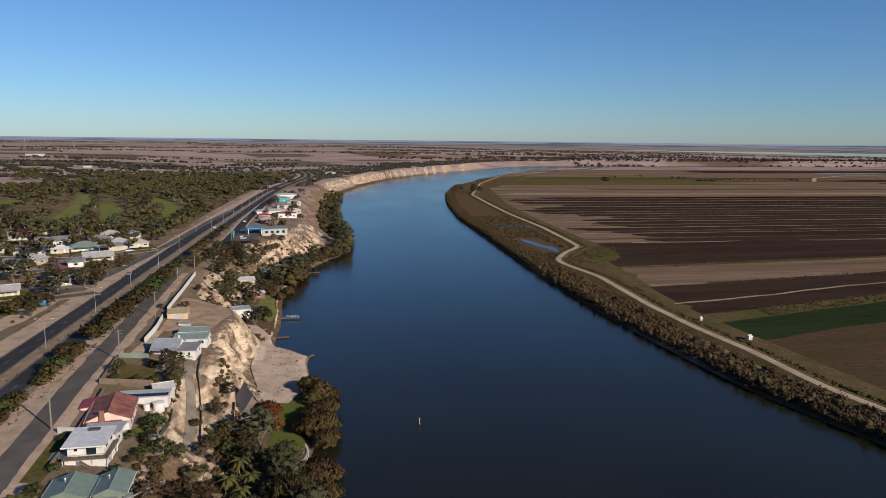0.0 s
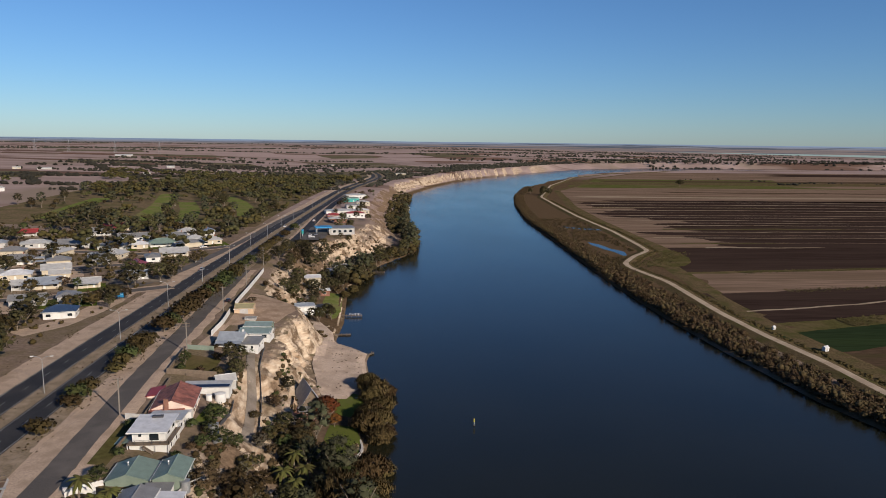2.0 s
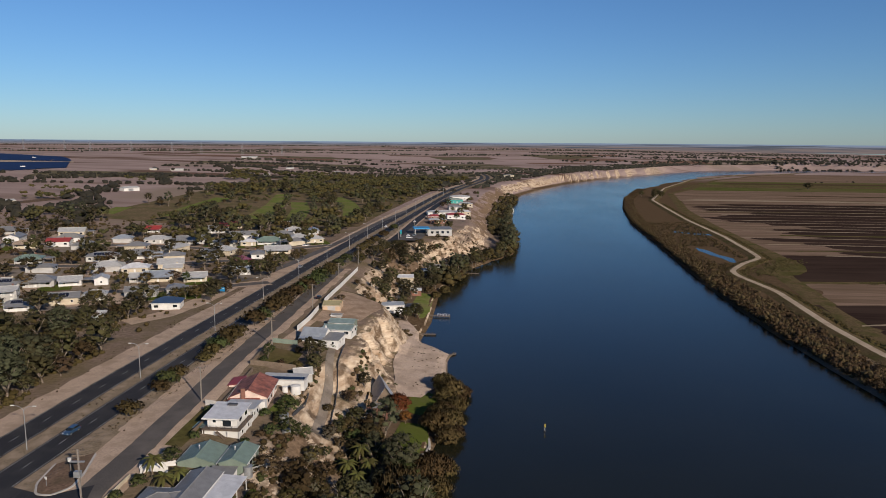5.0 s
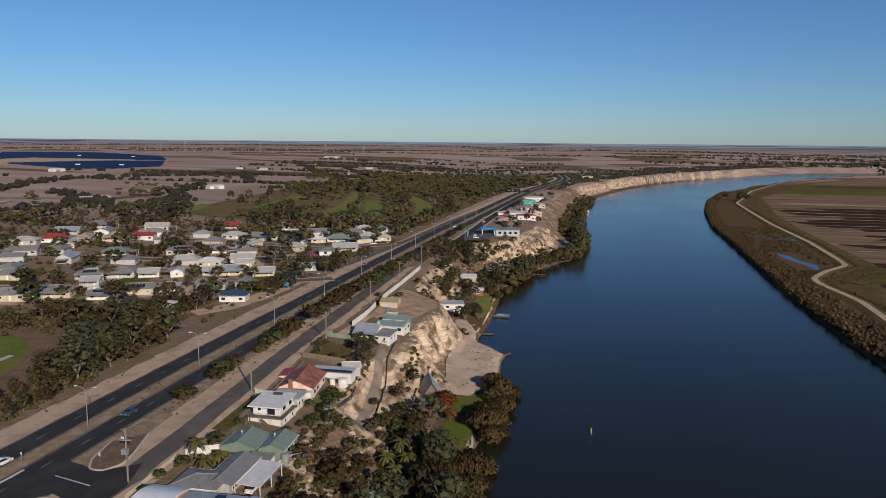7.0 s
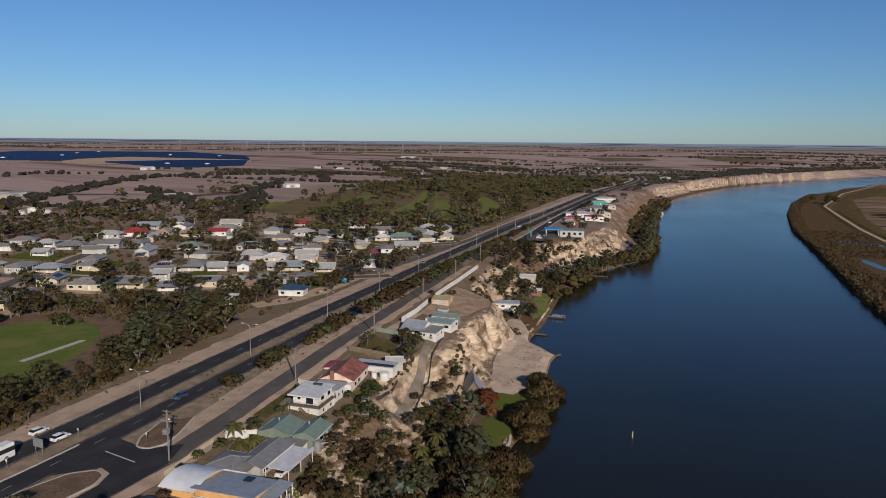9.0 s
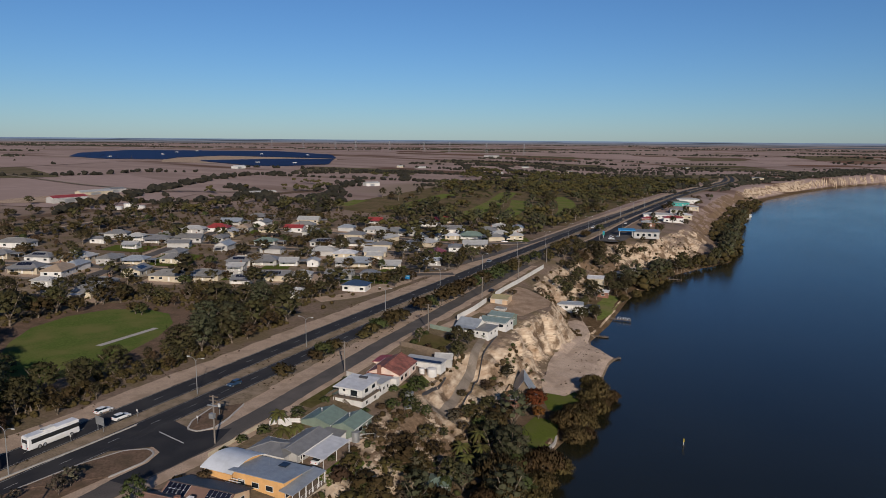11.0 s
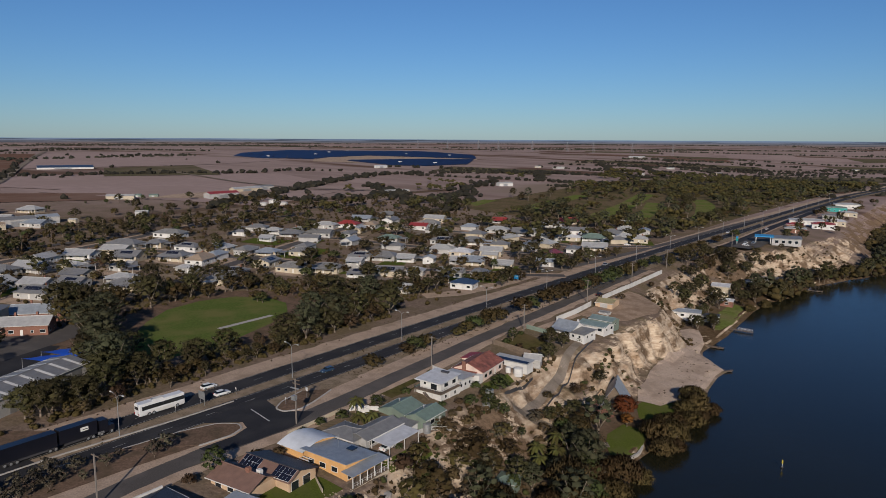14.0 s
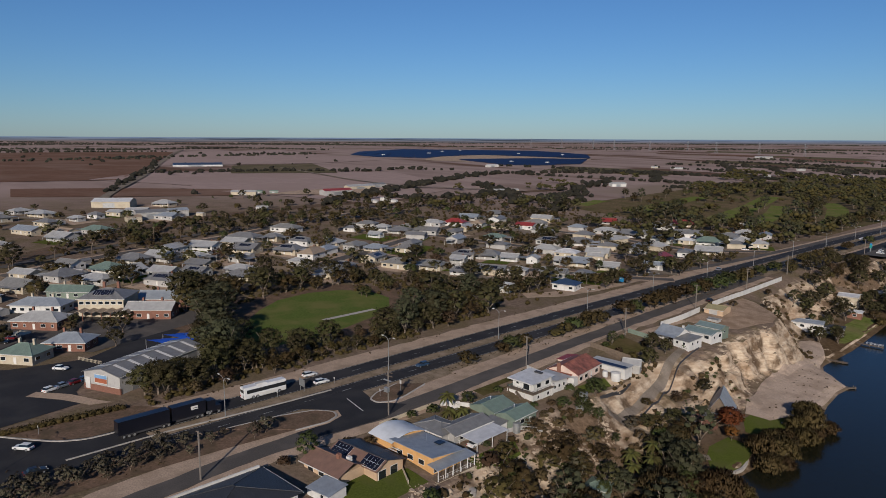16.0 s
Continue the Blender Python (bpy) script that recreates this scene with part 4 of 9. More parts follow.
def tree_kind(name, label, category, leaf, tall, spread, crown_low, clumps, cards, size, seed, squash=0.75, limbs=4, dome=0.9, droop=0.0, radius=0.25, lean=0.0, clump_r=(0.24, 0.38), group="", lone=False):
    """One tree to be copied: trunk with limbs and an uneven crown of leaf clumps."""
    rng = np.random.default_rng(seed)
    stem = trunk_mesh("trunk", tall, crown_low, spread, limbs, rng, radius, None, lean)
    ob = new(name, stem if lone else None)
    tagged(ob, label, category, group)
    if not lone:
        new("trunk", stem).parent = ob
    mid, half = (tall + crown_low) / 2, (tall - crown_low) / 2
    centres, radii = [], []
    for k in range(clumps):
        a, h = k * 2.39996 + rng.random() * 0.7, (k + 0.5) / clumps * 1.75 - 0.75
        ring = math.sqrt(max(0.05, 1 - h * h)) * (0.5 + 0.55 * rng.random())
        centres.append((lean * tall * 0.4 + math.cos(a) * ring * spread * 0.72, math.sin(a) * ring * spread * 0.72, mid + h * half * 0.75 * dome))
        radii.append(spread * (clump_r[0] + (clump_r[1] - clump_r[0]) * rng.random()))
    v, f, leaf_normals = clump_arrays(centres, radii, cards, size, rng, core=0.46, droop=droop, squash=squash, hub=(lean * tall * 0.4, 0, mid - 0.3 * half))
    c = new("crown", from_arrays("crown", v.tolist(), f, leaf, normals=leaf_normals))
    c.parent = ob
    ob.location = (0, 0, -300)
    return ob


KINDS = {}


def kinds():
    rows = [
        ("gum", "eucalyptus_tree", "spreading grey-green gum tree", LEAF_GUM, 11, 5.0, 3.2, 26, 46, 0.62, 0.3),
        ("mallee", "mallee_tree", "low dark olive mallee tree with a rounded crown", LEAF_OLIVE, 7, 3.9, 1.6, 18, 40, 0.5, 0.2),
        ("grey", "grey_gum_tree", "tall pale grey-green gum tree", LEAF_GREY, 14, 5.2, 3.5, 30, 52, 0.6, 0.35),
        ("rust", "wattle_tree", "rust-brown leafy garden tree", LEAF_BROWN, 6, 3.4, 1.4, 16, 40, 0.48, 0.18),
        ("green", "garden_tree", "dense green garden tree", LEAF_GREEN, 6, 3.0, 1.2, 16, 42, 0.45, 0.18),
    ]
    for key, name, label, leaf, tall, spread, low, clumps, cards, size, radius in rows:
        KINDS[key] = [tree_kind(name, label, "tree", leaf, tall, spread * (0.9 + 0.2 * k), low * 0.5, int(clumps * 1.6) + 3 * k, int(cards * 1.3), size * 0.5, 11 * k + len(key), radius=radius, lean=0.12 * (k - 1), clump_r=(0.13, 0.30)) for k in range(3)]
        KINDS["far_" + key] = [tree_kind({"gum": "gum_tree", "mallee": "bushy_tree", "grey": "gum_tree", "rust": "rusty_tree", "green": "green_tree"}[key], label, "tree", leaf, tall, spread * (0.9 + 0.2 * k), low * 0.8, 13, 26, size * 0.78, 31 * k + len(key), radius=radius, limbs=3, clump_r=(0.34, 0.50), lone=True) for k in range(3)]
        KINDS["mid_" + key] = [tree_kind(name, label, "tree", leaf, tall, spread * (0.9 + 0.2 * k), low * 0.6, 25, 34, size * 0.58, 17 * k + len(key), radius=radius, limbs=4, lean=0.1 * (k - 1), clump_r=(0.22, 0.38), lone=True) for k in range(3)]
    KINDS["bush"] = [tree_kind("bush", "low dense olive bush", "bush", leaf, 2.6, 2.0, 0.3, 11, 36, 0.32, 50 + k, limbs=3, radius=0.06, clump_r=(0.34, 0.5)) for k, leaf in enumerate((LEAF_OLIVE, LEAF_GREEN, LEAF_BROWN))]
    KINDS["scrub"] = [tree_kind("scrub", "grey-green straggling roadside scrub", "bush", LEAF_SCRUB, 3.4, 2.0, 0.6, 12, 30, 0.26, 60 + k, limbs=5, radius=0.06, clump_r=(0.18, 0.34)) for k in range(3)]
    KINDS["willow"] = [tree_kind("willow_tree", "weeping willow with brown autumn leaves over the water", "tree", leaf, 7.5, 6.0, 0.4, 54, 110, 0.25, 70 + k, droop=1.6, squash=1.0, radius=0.35, clump_r=(0.12, 0.27), dome=1.0) for k, leaf in enumerate((LEAF_WILLOW, LEAF_RUST))]
    KINDS["autumn"] = [tree_kind("autumn_tree", "orange-leaved autumn tree in a garden", "tree", LEAF_ORANGE, 8.5, 4.0, 1.6, 26, 60, 0.42, 80, radius=0.2)]


kinds()


def plant(key, x, y, tall=1.0, wide=None, pick=None, z=None):
    """A copy of one of the trees, scaled, on the ground at x, y."""
    some = KINDS[key]
    src = some[random.randrange(len(some)) if pick is None else pick % len(some)]
    wide = wide or tall * random.uniform(0.88, 1.15)
    m = pose(x, y, (ground(x, y) if z is None else z) - 0.1, 0, 0, random.uniform(0, 360)) @ Matrix.Diagonal((wide, wide, tall, 1))
    ob = copy_thing(src, m)
    return ob


def palm(x, y, tall, spread):
    rng = np.random.default_rng(int(abs(x * 10 + y)))
    ob = thing("palm_tree", (x, y, ground(x, y) - 0.1), 0, "green palm with arching fronds and slim trunk", "palm", "garden palms")
    bm = bmesh.new()
    for k in range(6):
        rod(bm, (0.04 * k * k * 0.2, 0, tall * k / 6), (0.04 * (k + 1) ** 2 * 0.2, 0, tall * (k + 1) / 6), 0.2 - 0.01 * k, 0.17 - 0.01 * k, 7)
    part("trunk", bm, BARK, ob)
    top = Vector((0.29, 0, tall))
    for k in range(18):
        bm = bmesh.new()
        a, up = k * 2.4, 0.9 - 1.1 * (k / 18)
        out = Vector((math.cos(a), math.sin(a), 0))
        side = Vector((-math.sin(a), math.cos(a), 0))
        rows = []
        for j in range(7):
            s = j / 6
            p = top + out * spread * s + Vector((0, 0, spread * (up * s - 0.9 * s * s)))
            w = spread * 0.16 * math.sin(math.pi * min(1, 0.12 + 0.88 * s)) + 0.02
            rows.append([bm.verts.new(p - side * w - Vector((0, 0, w * 0.5))), bm.verts.new(p), bm.verts.new(p + side * w - Vector((0, 0, w * 0.5)))])
        for j in range(6):
            for i in (0, 1):
                bm.faces.new((rows[j][i], rows[j][i + 1], rows[j + 1][i + 1], rows[j + 1][i]))
        part("frond", bm, LEAF_PALM, ob)


def thicket(name, label, category, spots, leaf, cards, size, seed, squash=0.8, core=0.8, low=0.4):
    """Growth that nobody could count, as one object: spots are x, y, radius, height."""
    rng = np.random.default_rng(seed)
    centres, radii = [], []
    for x, y, r, h in spots:
        centres.append((x, y, ground(x, y) + h * low))
        radii.append(r)
    v, f, leaf_normals = clump_arrays(centres, radii, cards, size, rng, squash=squash, core=core)
    ob = new(name, from_arrays(name, v.tolist(), f, leaf, normals=leaf_normals))
    return tagged(ob, label, category, kind="stuff")


def blobs(name, label, category, spots, leaf, seed, lumps=2):
    """Far trees, a few pixels each: two rough lumps a tree, with a short trunk hidden in them."""
    rng = np.random.default_rng(seed)
    verts, faces, at = [], [], 0
    for x, y, r in spots:
        z = ground(x, y)
        for k in range(lumps):
            c = np.array([x + (rng.random() - 0.5) * r * 1.2, y + (rng.random() - 0.5) * r * 1.2, z + r * (0.55 + 0.35 * k)])
            lump = SEED_V * (1 + 0.7 * (rng.random((len(SEED_V), 1)) - 0.5)) * r * (1 - 0.2 * k) * np.array([1.1, 1.1, 0.8]) + c
            verts.append(lump)
            faces += (SEED_F + at).tolist()
            at += len(lump)
    ob = new(name, from_arrays(name, np.concatenate(verts).tolist(), faces, leaf))
    return tagged(ob, label, category, kind="stuff")


rng = np.random.default_rng(5)
# brown reeds, willows and scrub along the east bank
spots, spots2 = [], []
for k in range(5600):
    y = 120 + 1250 * rng.random() ** 1.5
    e = float(np.interp(y, EAST_Y, EAST_X))
    wide = 18 if y < 300 else 22 if y < 470 else 14
    x = e + 1.6 + (wide + 0.5) * rng.random() ** 1.25
    tallness = 1.0 - 0.6 * (x - e) / (wide + 4)
    r = (0.6 + 1.3 * rng.random() ** 1.5) * (0.75 + 0.6 * tallness)
    (spots if rng.random() < 0.62 else spots2).append((x, y, r, r * 1.3))
for k in range(520):
    y = 125 + 1150 * rng.random() ** 1.4
    r = 1.1 + 1.2 * rng.random() ** 1.5
    (spots if rng.random() < 0.5 else spots2).append((float(np.interp(y, EAST_Y, EAST_X)) + 2.2 + 4.5 * rng.random(), y, r, r * 2.6))
thicket("riverside_scrub", "brown autumn scrub crowding the east bank", "scrub", spots, LEAF_REED, 24, 0.55, 1, squash=1.05, core=0.5, low=0.55)
thicket("riverside_scrub", "rusty willow scrub crowding the east bank", "scrub", spots2, LEAF_BROWN, 24, 0.55, 2, squash=1.05, core=0.5, low=0.55)
spots = []
for k in range(900):
    y = 470 + 330 * rng.random()
    e, w = float(np.interp(y, EAST_Y, EAST_X)), float(np.interp(y, [470, 500, 550, 800], [178, 185, 215, 236]))
    spots.append((e + 12 + (w - e - 14) * rng.random(), y, 0.8 + 1.2 * rng.random(), 0.9))
spots = [s for s in spots if not (183 < s[0] < 206 and 526 < s[1] < 612)]
thicket("reeds", "rusty brown reeds round the backwater", "reeds", spots, LEAF_GRASS, 12, 0.7, 3, core=0.4)
spots = []
for k in range(1500):
    at = rng.random()
    y = 150 + 900 * at
    x = float(np.interp(y, [p[1] for p in LEVEE], [p[0] for p in LEVEE]))
    spots.append((x + 4.5 + 4.5 * rng.random(), y, 0.5 + 0.8 * rng.random(), 0.8))
thicket("ditch_grass", "tall dark grass along the ditch behind the levee", "grass", spots, LEAF_OLIVE, 12, 0.6, 4)
spots = []
for k in range(800):
    x = 235 + 420 * rng.random() ** 1.5
    y = 319 + 0.255 * (x - 250) + 15 * rng.random()
    spots.append((x, y, 0.35 + 0.35 * rng.random(), 0.7))
for k in range(700):
    x = 250 + 350 * rng.random() ** 1.5
    y = (459 + 0.08 * (x - 250) if k % 2 else 397 + 0.14 * (x - 250)) + 2.5 * rng.normal()
    spots.append((x, y, 0.25 + 0.25 * rng.random(), 0.5))
for k in range(500):
    a = rng.random()
    x, y = 200 + 42 * a + 7 * rng.normal(), 486 + 62 * a + 5 * rng.normal()
    if x > float(np.interp(y, [471, 490, 523, 550, 579], [180, 181, 200, 222, 226])) + 6:
        spots.append((x, y, 0.35 + 0.4 * rng.random(), 0.6))
thicket("tall_grass", "tall yellow-green grass along the field edges", "grass", spots, LEAF_GRASS, 14, 0.5, 5, core=0.5)
# trees crowding the west bank beyond the gardens
spots, spots2 = [], []
for k in range(1500):
    y = 425 + 700 * rng.random() ** 1.3
    b, t = float(np.interp(y, BANK_Y, BANK_X)), float(np.interp(y, TOE_Y, TOE_X))
    x = b + 2 - (b - t + 6) * rng.random()
    if float(bumps(x, y, 14, 31)) < -0.25 or (y < 640 and x < b - 11):
        continue
    r = 0.9 + 2.6 * rng.random() ** 1.4
    (spots if rng.random() < 0.55 else spots2).append((x, y, r, r * 2.2))
thicket("riverside_trees", "dark green willows crowding the west bank", "trees", spots, LEAF_GUM, 16, 0.9, 6, low=0.6)
thicket("riverside_trees", "olive brown willows crowding the west bank", "trees", spots2, LEAF_OLIVE, 16, 0.9, 7, low=0.6)
n = 0
while n < 105:
    y = 430 + 420 * rng.random() ** 1.3
    b = float(np.interp(y, BANK_Y, BANK_X))
    x = b - 0.5 - 11 * rng.random() ** 1.3
    if min(math.hypot(x + 19.5, y - 466), math.hypot(x + 27, y - 446)) < 9:
        continue
    n += 1
    plant("far_" + ("gum", "mallee", "green", "gum", "grey")[n % 5], x, y, 0.65 + 0.6 * rng.random())
# scrub on the bluff
spots = []
for k in range(1500):
    y = 60 + 520 * rng.random()
    to, tp = float(np.interp(y, TOE_Y, TOE_X)), float(np.interp(y, TOP_Y, TOP_X))
    x = tp + (to - tp + 4) * rng.random()
    bare = 0.985 if 226 < y < 300 else 0.55 if 300 < y < 360 or y > 470 else 0.35
    if rng.random() > bare and float(bumps(x, y, 9, 9)) > -0.35 and not (175 < y < 236 and -37 < x < -29):
        spots.append((x, y, 0.5 + 1.1 * rng.random() ** 2, 0.8))
thicket("bluff_scrub", "low brown and olive scrub on the bluff", "scrub", spots[::2], LEAF_BROWN, 22, 0.4, 8)
thicket("bluff_scrub", "low olive scrub on the bluff", "scrub", spots[1::2], LEAF_OLIVE, 22, 0.4, 9)

# belts of trees along far paddock fences, and single trees
def in_plain(x, y, gap=40):
    """Dry land west of the bluff or beyond the flood plain, clear of the solar fields."""
    if -1750 < x < -690 and 1030 < y < 2250 or math.hypot(x, y) > 4550:
        return False
    return x < float(np.interp(y, TOP_Y, TOP_X)) - gap or math.hypot(x, y) > 3300


def row_of_trees(line, gap, deep, low, high):
    x, y, nx, ny, s = along(line, gap)
    return [(x[k] + deep * rng.normal() * 0.6, y[k] + deep * rng.normal() * 0.6, low + (high - low) * rng.random()) for k in range(len(x)) if rng.random() < 0.9]


spots = []
for line, gap, deep in (([(-880, 400), (-862, 448), (-846, 519), (-818, 589), (-772, 695)], 4, 5), ([(-772, 695), (-793, 770), (-735, 830)], 11, 5), ([(-1971, 796), (-1974, 980), (-2063, 1205)], 5, 9), ([(-1443, 855), (-1409, 1026)], 4, 7), ([(-448, 379), (-478, 439), (-528, 542), (-564, 622), (-611, 721), (-640, 827)], 3.2, 8), ([(-640, 827), (-600, 960), (-480, 1117)], 3.5, 9), ([(-367, 540), (-373, 662)], 3, 6), ([(-640, 262), (-760, 330), (-900, 405)], 9, 3), ([(-940, 430), (-1300, 600)], 16, 4), ([(-500, 470), (-440, 470), (-420, 560), (-470, 640)], 4, 9), ([(-386, 550), (-430, 610), (-520, 660)], 4, 9), ([(-300, 520), (-340, 600), (-420, 720), (-460, 860)], 5, 14)):
    spots += row_of_trees(line, gap, deep, 2.0, 4.2)
for k in range(80):
    d, a = 560 + 2300 * rng.random(), radians(95 + 90 * rng.random())
    spots.append((d * math.cos(a), d * math.sin(a), 1.8 + 2.0 * rng.random()))
for k in range(34):
    cx, cy, run, tilt = -680 + 600 * rng.random(), 860 + 1100 * rng.random(), 60 + 170 * rng.random(), radians((20, 110)[k % 4 == 0] + 16 * rng.random())
    spots += [(cx + run * u * math.cos(tilt) + 4 * rng.normal(), cy + run * u * math.sin(tilt) + 4 * rng.normal(), 1.6 + 2.0 * rng.random()) for u in 2 * rng.random(int(run / 2.6)) - 1]
blobs("far_trees", "far dark belts of trees across dry paddocks", "trees", [s for s in spots if in_plain(s[0], s[1])], LEAF_FAR, 22)
spots = []
for k in range(74):
    # long belts, closer together towards the horizon
    d, a = 1300 + 3150 * rng.random() ** 0.75, radians(40 + 146 * rng.random())
    cx, cy, run, tilt = d * math.cos(a), d * math.sin(a), 120 + 0.16 * d * rng.random(), a + radians(90 + 20 * rng.normal())
    deep = 3 + 16 * rng.random() ** 3
    spots += [(cx + run * u * math.cos(tilt) + deep * rng.normal(), cy + run * u * math.sin(tilt) + deep * rng.normal(), 2.0 + 2.2 * rng.random()) for u in 2 * rng.random(int(run / 2.9)) - 1]
blobs("far_trees", "far dark tree lines near the horizon", "trees", [s for s in spots if in_plain(s[0], s[1])], LEAF_FAR, 24, 1)
spots = []
for k in range(2600):
    y = 1080 + 1450 * rng.random()
    x = float(np.interp(y, TOP_Y, TOP_X)) - 14 - (70 + 130 * float(bumps(y, 0, 260, 3)) ** 2 + 120 * rng.random()) * rng.random()
    if abs(x - float(np.interp(y, LAMP_Y, LAMP_X))) > 15 and float(bumps(x, y, 40, 14)) > -0.4:
        spots.append((x, y, 1.6 + 2.0 * rng.random()))
blobs("woods", "dark mallee woodland above the far bluff", "trees", spots, LEAF_FAR, 25, 1)
spots = []
for cx, cy, wide, deep, count in ((980, 2620, 330, 30, 150), (560, 2560, 300, 24, 70), (1500, 2760, 400, 40, 160), (2050, 2600, 420, 60, 240), (2700, 2350, 300, 60, 180), (1720, 1560, 120, 20, 26), (2150, 1700, 160, 22, 30), (1150, 2520, 160, 14, 60), (2400, 2050, 260, 18, 70), (1250, 2960, 500, 30, 120), (300, 2950, 500, 30, 90)):
    spots += [(cx + wide * (2 * rng.random() - 1), cy + deep * rng.normal(), 2.2 + 3.2 * rng.random()) for k in range(count)]
spots += row_of_trees([(1000, 2590), (1300, 2575), (2000, 2600), (2700, 2620), (3400, 2640)], 6, 12, 2.0, 5.0)
spots += [(x + 9 * rng.normal(), y + 9 * rng.normal(), 1.4 + 1.6 * rng.random()) for x, y, k in ((861, 1730, 3), (922, 1637, 6), (907, 1503, 14), (940, 1520, 10), (985, 1560, 5), (1067, 1562, 5), (1154, 1529, 4), (760, 1690, 4)) for k in range(k)]
blobs("far_trees", "far dark trees beyond the river bend", "trees", spots, LEAF_FAR, 23)

# single trees, near first
for key, rows in {
    "willow": [(3, 233, 1.0, 1.0), (6, 229, 0.6, 0.6), (7, 237, 0.7, 0.65), (-1, 237, 0.8, 0.7), (6, 203, 0.65, 0.65), (1, 218, 0.6, 0.6), (5, 178, 0.7, 0.7), (-3, 166, 0.8, 0.7), (4, 157, 0.7, 0.8), (4, 207, 1.0, 1.1), (2, 213, 0.8, 0.85), (1, 173, 1.0, 1.2), (3, 164, 0.8, 0.9), (0, 240, 0.75, 0.8), (-1, 150, 0.9, 1.0), (-6, 447, 0.9, 1.0), (0, 203, 0.9, 0.95), (4, 198, 0.8, 0.9), (0, 210, 0.8, 0.8), (5, 222, 0.8, 0.9), (1, 228, 0.7, 0.8), (-15, 389, 0.6, 0.6), (-11, 408, 0.7, 0.7)],
    "autumn": [(-12, 209.5, 1.0, 1.15), (-9.5, 205, 0.55, 0.6)],
    "grey": [(-7, 169, 1.0, 0.95), (-10, 158, 0.62, 0.8), (-13, 152, 0.6, 0.8), (-112, 170, 1.05, 1.1), (-130, 224, 1.0, 1.2), (-178, 129, 1.0, 1.5), (-150, 116, 0.8, 1.1), (-139, 113, 0.75, 1.1), (-117, 190, 0.95, 1.1)],
    "gum": [(-18, 187, 0.7, 0.75), (-23, 196, 0.65, 0.75), (-25, 219, 0.5, 0.7), (-42, 217, 0.8, 0.7), (-39, 209, 0.65, 0.6), (-40, 222, 0.55, 0.6), (-15, 181, 0.6, 0.7), (-26, 186, 0.5, 0.6), (-20, 178, 0.55, 0.7), (-33, 388, 0.8, 0.9), (-20, 436, 0.8, 1.0), (-17, 411, 0.8, 0.9), (-22, 405, 0.7, 0.9), (-24, 330, 0.75, 0.8), (-19, 338, 0.7, 0.7), (-22, 345, 0.6, 0.7), (-30, 352, 0.6, 0.6), (-28, 425, 0.8, 0.9), (-32, 455, 0.8, 0.9), (-40, 445, 0.8, 1.0), (-46, 452, 0.8, 1.0), (-52, 440, 0.75, 0.9)],
    "green": [(-38, 177, 1.0, 1.1), (-34, 164, 0.8, 1.0), (-37, 168, 0.8, 0.9), (-37, 160, 0.6, 0.7), (-32, 165, 0.7, 0.8), (-52, 138, 0.75, 0.8), (-54.4, 89.4, 1.2, 1.15), (-34, 125, 0.35, 0.45), (-55, 213, 0.95, 0.8), (-39, 320, 0.6, 0.6)],
    "rust": [(-33, 142, 0.9, 1.2), (-29, 209, 0.5, 0.6), (-27, 205, 0.5, 0.6), (-30, 147, 0.7, 0.9), (-36, 150, 0.5, 0.6), (-42, 316, 0.6, 0.8), (-50, 300, 0.45, 0.7), (-135, 243, 0.9, 1.1), (-140, 330, 0.95, 1.3)],
    "mallee": [(-27, 148, 0.7, 0.9), (-22, 147, 0.7, 0.9), (-26, 138, 0.7, 0.9), (-21, 142, 0.8, 0.9), (-31, 194, 0.35, 0.5), (-24, 158, 0.8, 0.9), (-58, 392, 0.9, 1.0), (-57, 410, 0.9, 1.0), (-55, 430, 0.9, 1.0), (-62, 402, 0.9, 1.0), (-45, 470, 0.8, 1.0), (-18, 515, 0.7, 0.9), (-38, 355, 0.6, 0.7), (-41, 365, 0.6, 0.7)],
}.items():
    for x, y, tall, wide in rows:
        plant(key, x, y, tall, wide)
for x, y, tall in ((281, 1174, 1.5), (274, 1150, 1.1), (287, 1160, 1.2), (262, 1190, 1.0), (625, 1416, 1.5)):
    plant("gum", x, y, tall)
for x, y, tall, spread in ((-53, 131, 4.6, 2.6), (-49.5, 128, 2.6, 2.6), (-47.5, 130.5, 2.8, 2.4), (-18, 174, 5.5, 3.2), (-15, 168, 4.5, 3.0), (-20, 166, 4.0, 3.0), (-16.5, 161, 4.2, 2.8), (-17, 179, 5.0, 2.8)):
    palm(x, y, tall, spread)
